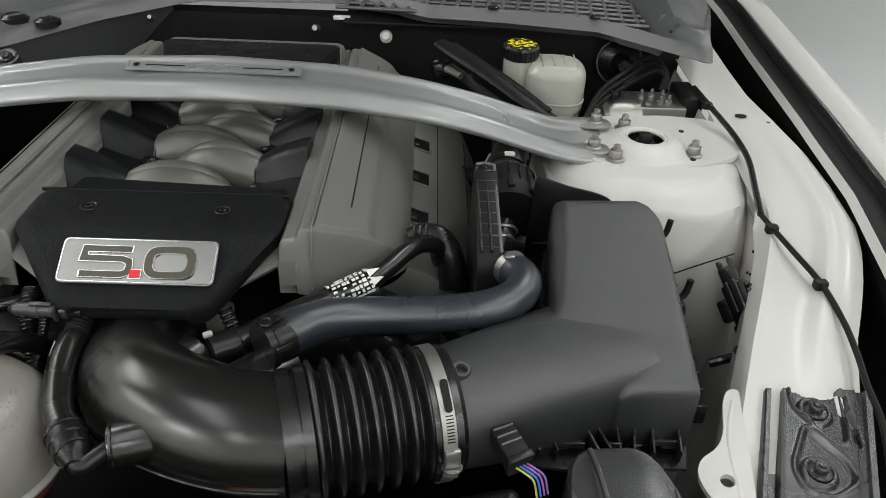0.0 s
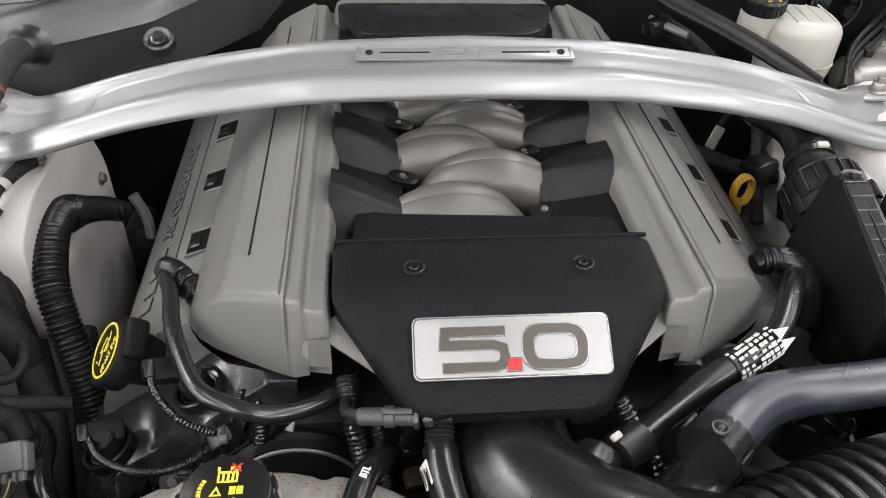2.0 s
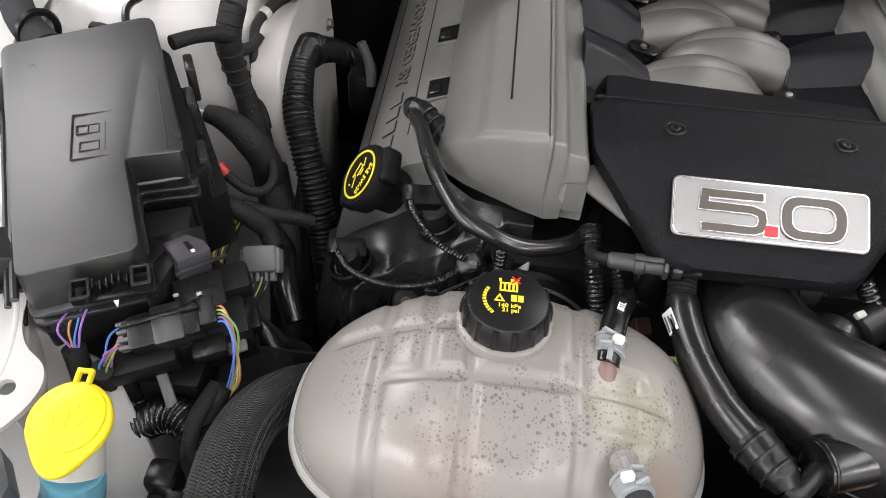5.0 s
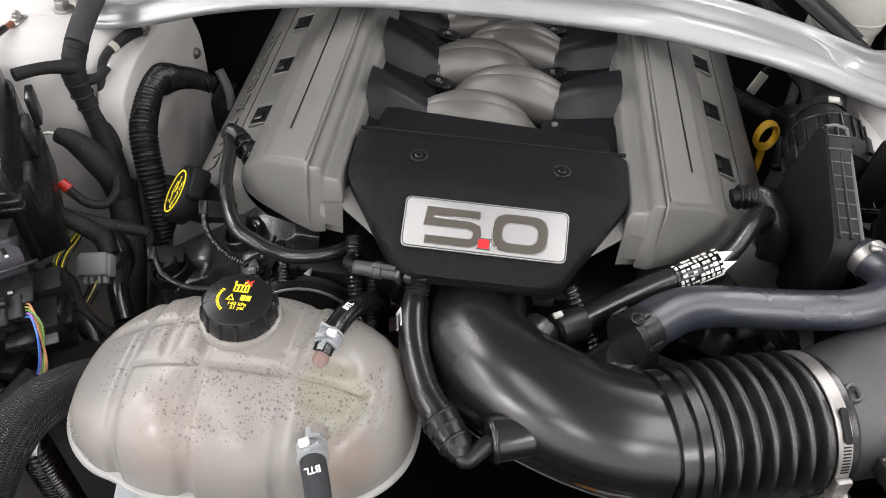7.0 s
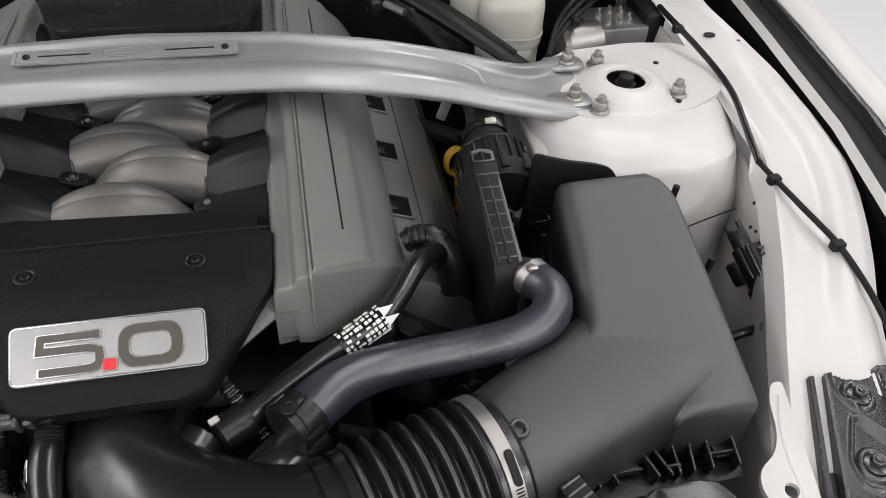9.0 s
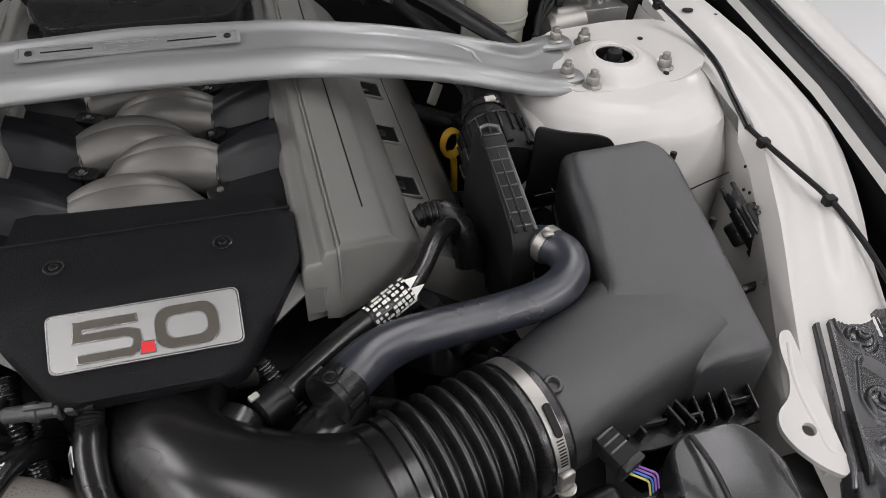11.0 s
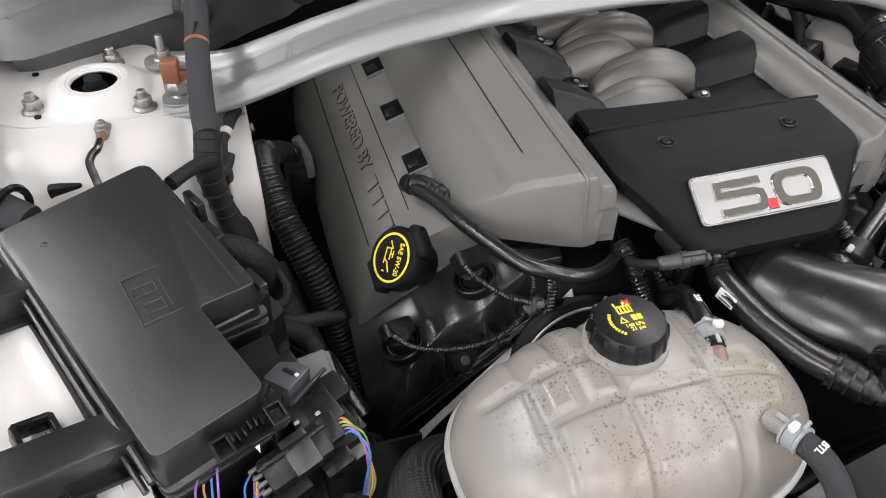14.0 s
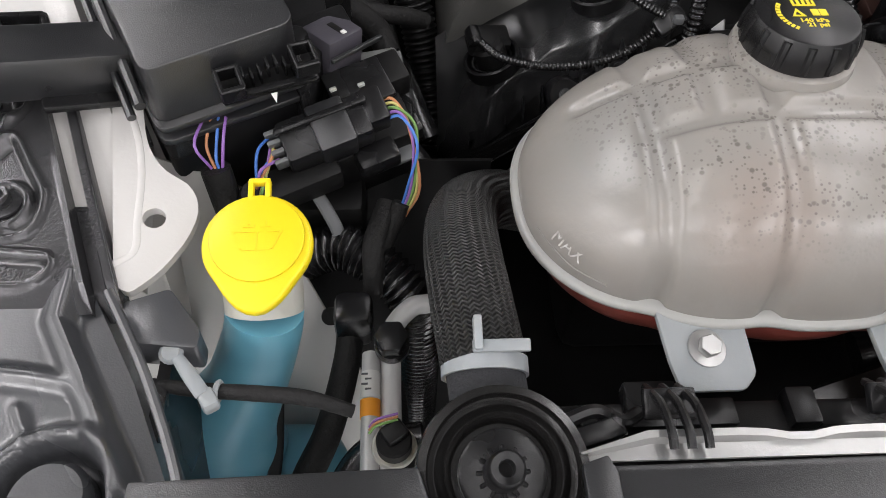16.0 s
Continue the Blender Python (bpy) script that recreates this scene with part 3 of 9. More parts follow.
# black pressed bracket over the lamp, with two bolts
def lamp_bracket(s):
    f = thing("lamp_bracket", (s * 0.58, 0.42, 0.83), "black painted pressed steel bracket with two bolts", "bracket", "lamp brackets")
    bolts = ((0.588, 0.4660), (0.571, 0.4095))

    def base(y):
        return 0.8405 + 0.20 * (y - 0.4677)

    def inner(y):
        return 0.549 + 0.36 * (y - 0.485)

    def away(x, y, line):
        """Distance to a line of straight pieces."""
        best = 1.0
        for (ax, ay), (bx, by) in zip(line, line[1:]):
            dx, dy = bx - ax, by - ay
            t = min(1.0, max(0.0, ((x - ax) * dx + (y - ay) * dy) / (dx * dx + dy * dy)))
            best = min(best, math.hypot(x - ax - t * dx, y - ay - t * dy))
        return best

    def inside(x, y, line):
        c = False
        for (ax, ay), (bx, by) in zip(line, line[1:]):
            if (ay > y) != (by > y) and x < (bx - ax) * (y - ay) / (by - ay) + ax:
                c = not c
        return c

    def ring_of(pts):
        q = rounded(pts, 0.007, 3)
        return q + q[:1]
    pan_rear = ring_of([(0.577, 0.500), (0.571, 0.469), (0.593, 0.436), (0.603, 0.436), (0.610, 0.460), (0.616, 0.500)])
    pan_front = ring_of([(0.574, 0.449), (0.562, 0.428), (0.552, 0.412), (0.554, 0.394), (0.575, 0.389), (0.598, 0.402), (0.596, 0.420)])
    pan_lip = ring_of([(0.540, 0.377), (0.592, 0.382), (0.585, 0.366), (0.548, 0.366)])
    rearm = [(0.616, 0.482), (0.613, 0.466), (0.6155, 0.452), (0.613, 0.436)]

    def soft(a):
        a = min(1.0, max(0.0, a))
        return a * a * (3 - 2 * a)

    def g(u, v):
        y = 0.352 + 0.135 * u
        x = inner(y) + 0.096 * v
        d = 0.096 * v
        h = ease([(0, -0.016), (0.0015, -0.002), (0.003, 0.0), (0.0075, 0.0), (0.009, -0.0085), (0.0155, -0.0085), (0.017, 0.0008), (0.020, 0.0), (0.080, 0.0), (0.082, -0.0030), (0.088, -0.0030), (0.090, 0.0), (0.096, -0.002)], d)
        for pan, deep in ((pan_rear, 0.0048), (pan_front, 0.0052), (pan_lip, 0.0045)):
            e = away(x, y, pan)
            e = e if inside(x, y, pan) else -e
            h -= deep * soft((e + 0.0012) / 0.0030)
            h += 0.0018 * math.exp(-((e + 0.0028) / 0.0016) ** 2)
        h -= 0.0060 * soft((0.0042 - away(x, y, rearm)) / 0.0018)
        for bx, by in bolts:
            r = math.hypot(x - bx, y - by)
            h += 0.0042 * soft((0.0155 - r) / 0.003) - 0.0030 * soft((0.0105 - r) / 0.002)
        h -= 0.5 * max(0.0, 0.364 - y)
        return V(s * x, y, base(y) + h)
    part("pressed_plate", sheet(g, 110, 96, 0.0015), BLACKPAINT, f, angle=60)
    for bx, by in bolts:
        bm = bmesh.new()
        hex_nut(bm, Matrix.Translation((s * bx, by, base(by) - 0.0030)), 0.0062, 0.0085, 1.55, 0.0015, 0.003)
        part("bolt", bm, BLACKPAINT, f)
    return f


lamp_bracket(1)
lamp_bracket(-1)

# dark floor of the bay
slab("undertray", -0.62, 0.62, 0.16, 1.28, 0.40, 0.42, SHADE, "dull black undertray below the engine", "undertray")
slab("bulkhead", -0.66, 0.66, 1.20, 1.24, 0.42, 0.955, SHADE, "black insulated bulkhead behind the engine", "bulkhead")


# ---- strut brace ----
def strut_brace():
    f = thing("strut_brace", (0, 0.86, 0.895), "silver painted strut tower brace with an embossed plaque", "strut brace")
    K = [(0.0, 0.829, 0.978, 0.888, 0.990, 0.020, 0.0), (0.15, 0.829, 0.974, 0.888, 0.984, 0.020, 0.0), (0.25, 0.829, 0.960, 0.888, 0.969, 0.019, 0.0),
         (0.32, 0.829, 0.944, 0.888, 0.953, 0.018, 0.002), (0.38, 0.829, 0.924, 0.890, 0.934, 0.017, 0.006), (0.42, 0.832, 0.910, 0.905, 0.918, 0.015, 0.008),
         (0.45, 0.836, 0.902, 0.935, 0.910, 0.012, 0.006), (0.478, 0.840, 0.899, 0.948, 0.905, 0.010, 0.003)]

    def at(x):
        a = abs(x)
        out = []
        for i in range(1, 7):
            out.append(ease([(k[0], k[i]) for k in K], a))
        return out
    rings = []
    for i in range(97):
        x = -0.478 + 0.956 * i / 96
        # smooth by averaging neighbours
        vals = [sum(at(x + d)[j] for d in (-0.02, -0.01, 0, 0.01, 0.02)) / 5 for j in range(6)] if abs(x) < 0.455 else at(x)
        yf, zf, yr, zr, lip, dish = vals
        w, h = yr - yf, zr - zf
        lip_y, lip_z = yf - 0.0035, zf - lip + 0.0025
        roll = [(lip_y + 0.0062 * math.cos(a), lip_z + 0.0062 * math.sin(a)) for a in (math.radians(d) for d in (-20, -60, -100, -140, -180, -220))]
        top = roll + [(yf - 0.0045, zf - 0.0065), (yf - 0.0015, zf - 0.0020), (yf + 0.003, zf + 0.0004), (yf + 0.009, zf + 0.0010), (yf + 0.19 * w, zf + 0.14 * h)]
        top += [(yf + 0.225 * w, zf + 0.17 * h - 0.0022 - dish), (yf + 0.27 * w, zf + 0.22 * h - 0.0034 - dish), (yf + 0.36 * w, zf + 0.30 * h - 0.0034 - dish), (yf + 0.52 * w, zf + 0.48 * h - 0.0030 - dish), (yf + 0.68 * w, zf + 0.66 * h - 0.0034 - dish * 0.7), (yf + 0.75 * w, zf + 0.74 * h - 0.0036 - dish * 0.7), (yf + 0.80 * w, zf + 0.81 * h - 0.0022 - dish * 0.5), (yf + 0.85 * w, zf + 0.94 * h), (yf + 0.90 * w, zr + 0.0002), (yr - 0.002, zr), (yr + 0.0015, zr - 0.003), (yr + 0.001, zr - 0.009)]
        under = [(yr - 0.003, zr - 0.009), (yr - 0.007, zr - 0.006), (yf + 0.5 * w, zf + 0.45 * h - 0.008 - dish), (yf + 0.012, zf - 0.005), (yf + 0.004, zf - lip * 0.5)]
        sec = top + under
        fine = []
        for p, q in zip(sec, sec[1:] + sec[:1]):
            fine += [(0.75 * p[0] + 0.25 * q[0], 0.75 * p[1] + 0.25 * q[1]), (0.25 * p[0] + 0.75 * q[0], 0.25 * p[1] + 0.75 * q[1])]
        rings.append([V(x, y, z) for y, z in fine])
    bm = bmesh.new()
    loft(bm, rings)
    part("beam", bm, SILVER, f, angle=62)
    # embossed shallow steps near each end
    for s in (1, -1):
        bm = bmesh.new()
        tube(bm, [(s * 0.354, 0.845, 0.9290), (s * 0.349, 0.858, 0.9325), (s * 0.346, 0.868, 0.9350), (s * 0.330, 0.874, 0.9410), (s * 0.300, 0.876, 0.9500)], [0.0034, 0.0036, 0.0038, 0.0030, 0.0012], 10, 5, flat=0.5)
        part("embossed_step", bm, SILVER, f)
        # end tongues with bolts
        for y, zz, ex in ((0.852, 0.900, 0.458), (0.928, 0.903, 0.474)):
            bm = prism_bm(rounded([(-0.03, -0.016), (0.020, -0.016), (0.020, 0.016), (-0.03, 0.016)], 0.014, 5), 0.004, frame_at(V(s * ex, y, zz - 0.002), (s, 0, 0), (0, 0, 1)), 0.001)
            part("end_tongue", bm, SILVER, f)
            bm = bmesh.new()
            tall = 0.016 if (s < 0 and y > 0.9) else 0.006
            hex_nut(bm, Matrix.Translation((s * ex, y, zz + 0.002)), 0.0078, 0.012, 1.3, tall, 0.0044)
            part("brace_nut", bm, STEEL, f, "zinc nut holding the brace end")
    # plaque
    pm = frame_at(V(0.001, 0.8620, 0.9806), (1, 0, 0), (0, -0.20, 1))
    part("plaque", prism_bm(rounded([(-0.102, -0.0095), (0.102, -0.0095), (0.102, 0.0095), (-0.102, 0.0095)], 0.002), 0.0025, pm, 0.0008), SILVER, f, "raised rectangular silver plaque")
    up = pm @ Matrix.Translation((0, 0, 0.0026))
    bm = bmesh.new()
    for a, b, c, d in ((-0.099, -0.0078, 0.099, -0.0070), (-0.099, 0.0070, 0.099, 0.0078), (-0.099, -0.007, -0.0982, 0.007), (0.0982, -0.007, 0.099, 0.007)):
        box(bm, up @ Matrix.Translation(((a + c) / 2, (b + d) / 2, 0)), (c - a, d - b, 0.0012), 0.0002, 1)
    part("plaque_rim", bm, SILVER, f)
    for x in (-0.090, 0.090):
        part("plaque_screw", lathe_bm([(0.0036, 0), (0.0036, 0.0008), (0.0025, 0.0014), (0.001, 0.0006)], up @ Matrix.Translation((x, 0, 0)), 14), SHADE, f)
        part("plaque_groove", box_bm(up @ Matrix.Translation((x * 0.63, 0, 0.0002)), (0.046, 0.0012, 0.0012), 0.0004), SHADE, f)
    # two raised monogram blocks
    for x0 in (-0.0125, 0.0145):
        bm = bmesh.new()
        if x0 < 0:
            for cx, cy, sx, sy in ((0, 0.0042, 0.022, 0.0018), (0, -0.0048, 0.022, 0.0018), (-0.0105, 0, 0.0018, 0.0105), (0.0102, -0.0025, 0.0018, 0.005), (0.0055, -0.0005, 0.010, 0.0016)):
                box(bm, up @ Matrix.Translation((x0 + cx, cy - 0.0005, 0.0003)), (sx, sy, 0.0016), 0.0003, 1)
        else:
            for cx, cy, sx, sy in ((0, 0.0042, 0.024, 0.0018), (0, -0.001, 0.0046, 0.0105)):
                box(bm, up @ Matrix.Translation((x0 + cx, cy - 0.0005, 0.0003)), (sx, sy, 0.0016), 0.0003, 1)
        part("monogram_block", bm, SILVER, f)
    bm = bmesh.new()
    box(bm, up @ Matrix.Translation((0.004, 0.0066, 0)), (0.034, 0.0015, 0.0012), 0.0003, 1)
    part("plaque_script_bar", bm, SILVER, f)
    return f


strut_brace()


# ---- engine ----
def engine_block():
    f = thing("engine_block", (0, 0.80, 0.42), "dark V8 engine block and front casing under the covers", "engine block")
    part("block", box_bm(V(0, 0.82, 0.62), (0.42, 0.56, 0.40), 0.02, taper=0.9), SHADE, f)
    part("valley_floor", box_bm(V(0, 0.86, 0.857), (0.24, 0.46, 0.02), 0.004), SHADE, f)
    # front casing below each bank
    for s in (1, -1):
        def g(u, v):
            x = 0.150 + 0.190 * v
            ye = 0.602 - 0.024 * math.exp(-((x - 0.303) / 0.024) ** 2) - 0.010 * math.exp(-((x - 0.226) / 0.020) ** 2)
            w = min(1.0, u / 0.72)
            y = 0.668 + (ye - 0.668) * w
            z = min(0.832, 0.770 + 0.80 * (0.25 - x)) + 0.034 * (1 - w)
            z += 0.013 * math.exp(-((x - 0.228) / 0.021) ** 2 - ((y - 0.612) / 0.030) ** 2) + 0.027 * math.exp(-((x - 0.302) / 0.024) ** 2 - ((y - 0.592) / 0.030) ** 2)
            z += 0.007 * math.exp(-((x - 0.258) / 0.010) ** 2) * w
            k = max(0.0, (u - 0.72) / 0.28)
            return V(s * x, y - 0.006 * math.sin(1.57 * k), z - 0.045 * (1 - math.cos(1.57 * k)))
        part("front_casing", sheet(g, 40, 50, 0.01), SMOOTH, f, angle=60)
        for x, y, z in ((0.3025, 0.592, 0.770), (0.2285, 0.613, 0.8135)):
            m = frame_at(V(s * x, y, z), (0, 1, 0), (s * 0.35, -0.35, 1))
            part("sensor_well", lathe_bm([(0.021, -0.006), (0.021, 0.0035), (0.0195, 0.0045), (0.0180, 0.0035), (0.0170, -0.004)], m, 28), SATIN, f)
            part("well_ring", ring(bmesh.new(), m, 0.0145, 0.0014, 24, 6), RUBBER, f)
            part("well_plug", lathe_bm([(0.012, 0.0), (0.012, 0.013), (0.010, 0.015)], m, 14), SHADE, f)
    return f


engine_block()


def intake_manifold():
    f = thing("intake_manifold", (0, 0.84, 0.85), "grey plastic intake manifold with twin plenums and curved runners", "engine part")
    for s in (1, -1):
        # plenum: section across, swept to the rear; the front is drawn in and slanted
        prof = [(0.120, 0.900), (0.1195, 0.914), (0.123, 0.922), (0.128, 0.9225), (0.1350, 0.9235), (0.1370, 0.927), (0.1385, 0.9315), (0.142, 0.9335), (0.151, 0.9325), (0.165, 0.9250), (0.180, 0.9177), (0.192, 0.9105), (0.204, 0.9015), (0.214, 0.8920), (0.225, 0.8790), (0.2335, 0.864), (0.237, 0.855), (0.236, 0.850), (0.228, 0.848), (0.20, 0.846)]
        for k in range(2):
            fine = [prof[0]]
            for (ax, az), (bx, bz) in zip(prof, prof[1:]):
                fine += [(0.75 * ax + 0.25 * bx, 0.75 * az + 0.25 * bz), (0.25 * ax + 0.75 * bx, 0.25 * az + 0.75 * bz)]
            prof = fine + [prof[-1]]

        def front(x):
            return ease([(0.12, 0.573), (0.147, 0.5725), (0.165, 0.583), (0.190, 0.600), (0.21, 0.614), (0.225, 0.628), (0.237, 0.648)], x)

        def soft(a):
            a = min(1.0, max(0.0, a))
            return a * a * (3 - 2 * a)

        def panel(x, y):
            """The sunk border round the raised top panel."""
            inside = soft((x - 0.1505) / 0.003) * soft((0.204 - x) / 0.006) * soft((y - front(x) - 0.0098) / 0.0025)
            return 0.0042 * inside
        shoulder = [(0.0, 0.0500), (0.0022, 0.0360), (0.0045, 0.0210), (0.0060, 0.0120), (0.0070, 0.0065), (0.0079, 0.0028), (0.0087, 0.0009), (0.0098, 0.0)]
        rows_b = [0.001, 0.002, 0.003, 0.004, 0.006, 0.010, 0.016, 0.022] + list(np.linspace(0.04, 0.47, 16))
        rings = []
        for lead, drop in shoulder:
            rings.append([V(s * x, front(x) + lead, z - drop * min(1.0, max(0.0, (z - 0.850) / 0.08)) + 0.01 * max(0, front(x) + lead - 0.7)) for x, z in prof])
        for d in rows_b:
            q = []
            for x, z in prof:
                f0 = front(x) + 0.0098
                y = f0 + (1.10 - f0) * d / 0.47
                q.append(V(s * x, y, z + panel(x, y) + 0.01 * max(0, y - 0.7)))
            rings.append(q)
        lowest = []
        for (x, z), v in zip(prof, rings[0]):
            t = (x - 0.12) / 0.117
            lowest.append(V(v.x, v.y + 0.001, (0.903 if x < 0.135 else 0.870 - 0.018 * t) if z > 0.85 else v.z))
        bm = bmesh.new()
        loft(bm, [lowest] + rings, True, True)
        part("plenum", bm, GREY, f, angle=55)
        rim = [V(s * 0.1500, y, 0.9342 + 0.01 * max(0.0, y - 0.7)) for y in (1.06, 0.95, 0.85, 0.75, 0.66, 0.60, 0.587)]
        rim += [V(s * 0.1500, 0.5800, 0.9300), V(s * 0.1500, 0.5768, 0.9100), V(s * 0.1502, 0.5740, 0.8720)]
        part("rim_bead", tube_bm(rim, 0.0013, 8, 5), GREY, f)
        slit = [V(s * 0.1803, y, 0.9224 + 0.01 * max(0.0, y - 0.7)) for y in np.linspace(0.6448, 1.06, 16)]
        part("panel_slit", tube_bm(slit, 0.0007, 6, 2, flat=0.8), SHADE, f)
        # flutes: grey shoulders that step down to the runner sleeves
        for k in range(5):
            y = 0.705 + 0.098 * k + (0.045 if s > 0 else 0.0)
            bm = box_bm(frame_at(V(s * 0.1265, y, 0.9065), (0, 1, 0), (-s * 0.8, 0, 1)), (0.060, 0.014, 0.016), 0.006, 3)
            part("shoulder", bm, GREY, f)
    # runners: arched tubes from each bank, in turn
    for k in range(4):
        for s, y in ((1, 0.776 + 0.092 * k), (-1, 0.723 + 0.0985 * k)):
            arch = [(0.084, -0.003, 0.858), (0.070, -0.002, 0.876), (0.050, -0.001, 0.8895), (0.026, 0.001, 0.8955), (0.002, 0.004, 0.8915), (-0.020, 0.008, 0.877), (-0.036, 0.011, 0.853), (-0.042, 0.012, 0.826)]
            pts = [(s * x, y + dy, z) for x, dy, z in arch]
            part("runner", tube_bm(pts, [0.0235, 0.0240, 0.0245, 0.0250, 0.0250, 0.0250, 0.0245, 0.024], 28, 6), RUNNER, f)
            crown = [(s * x, y + dy + 0.0075, z + 0.0105) for x, dy, z in arch[1:-1]]
            part("runner_crown", tube_bm(crown, [0.0155, 0.0165, 0.0172, 0.0172, 0.0165, 0.0150], 24, 6), RUNNER, f)
            # black sleeve from the runner's mouth up to the plenum
            base = V(s * 0.063, y - 0.001, 0.9085)
            tip = V(s * 0.1225, y + (-0.007 if s > 0 else 0.007), 0.9345)
            rings = []
            for i in range(11):
                t = i / 10
                c = base.lerp(tip, t) + V(0, 0, 0.0025 * math.sin(math.pi * t))
                # round at the mouth, flat-topped with sloping flanks at the plenum
                w = min(1.0, t * 2.2)
                ring_pts = []
                for k2 in range(21):
                    a = math.pi * k2 / 20
                    q0 = (0.0275 * math.cos(a), 0.0265 * (math.sin(a) - 1))
                    yy = 0.044 * math.cos(a)
                    ay = abs(yy)
                    q1 = (yy, -ease([(0, 0), (0.013, 0.0002), (0.0165, 0.0014), (0.020, 0.005), (0.027, 0.016), (0.036, 0.030), (0.044, 0.040)], ay) - (0.003 if yy < -0.016 else 0))
                    ring_pts.append(c + V(0, q0[0] + (q1[0] - q0[0]) * w, q0[1] + (q1[1] - q0[1]) * w))
                rings.append(ring_pts + [ring_pts[-1] + V(0, 0, -0.03), ring_pts[0] + V(0, 0, -0.03)])
            bm = bmesh.new()
            loft(bm, rings)
            part("runner_sleeve", bm, SLEEVE, f, "black sleeve over the runner's outer end", angle=50)
            lip = [q + V(-s * 0.001, 0, -0.0006) for q in rings[0][1:20]]
            part("sleeve_lip", tube_bm(lip, 0.0013, 8, 2), SATIN, f)
            ty = y + (0.053 if s > 0 else 0.065)
            m = frame_at(V(s * 0.0605, ty, 0.8915), (1, 0.25 * s, 0.12 * s), (0, -0.1, 1))
            part("sleeve_tab", prism_bm(rounded([(-0.014, -0.0085), (0.014, -0.0085), (0.014, 0.0085), (-0.014, 0.0085)], 0.008, 5), 0.0040, m, 0.001), SATIN, f)
            bm = lathe_bm([(0.0058, 0), (0.0058, 0.002), (0.0048, 0.0026), (0.0042, 0.001)], m @ Matrix.Translation((-0.001, 0, 0.0035)), 16)
            part("screw_cup", bm, SATIN, f)
            part("sleeve_screw", lathe_bm([(0.0030, 0), (0.0030, 0.0022), (0.0015, 0.0024)], m @ Matrix.Translation((-0.001, 0, 0.0035)), 6), STEEL, f)
    # screw tab beside the cover's ledge
    m = frame_at(V(0.0640, 0.7375, 0.8875), (1, 0.25, 0.12), (0, -0.1, 1))
    part("sleeve_tab", prism_bm(rounded([(-0.014, -0.0085), (0.014, -0.0085), (0.014, 0.0085), (-0.014, 0.0085)], 0.008, 5), 0.0040, m, 0.001), SATIN, f)
    part("sleeve_screw", lathe_bm([(0.0034, 0), (0.0034, 0.0022), (0.0015, 0.0024)], m @ Matrix.Translation((-0.001, 0, 0.0035)), 6), STEEL, f)
    for s in (1, -1):
        # black valley sheet below the sleeves
        def valley(u, v):
            y = 0.672 + 0.42 * u
            x = 0.062 + 0.064 * v
            return V(s * x, y, 0.8895 + 0.020 * v + 0.0015 * math.sin(60 * y) * math.sin(math.pi * v))
        part("valley_sheet", sheet(valley, 60, 8, 0.003), SLEEVE, f, "black moulded sheet between the sleeves")
    # grey webs that run from the plenum fronts under the cover's slanted edges
    for s in (1, -1):
        def fin(u, v):
            a = V(0.132 - 0.045 * u, 0.583 - 0.030 * u, 0)
            b = V(0.105 - 0.025 * u, 0.602 - 0.035 * u, 0)
            q = a.lerp(b, v)
            return V(s * q.x, q.y, 0.907 - 0.014 * u - 0.005 * (1 - v) ** 2)
        part("front_web", sheet(fin, 14, 6, 0.004), GREY, f)
    # rear bridge between the plenums
    part("rear_bridge", box_bm(V(0, 1.085, 0.915), (0.26, 0.05, 0.06), 0.012), GREY, f)
    part("rear_cap", prism_bm(rounded([(-0.10, 0.985), (0.10, 0.985), (0.13, 1.075), (-0.13, 1.075)], 0.02), 0.03, Matrix.Translation((0, 0, 0.92)), 0.008), SATIN, f, "black rear cap")
    return f


intake_manifold()


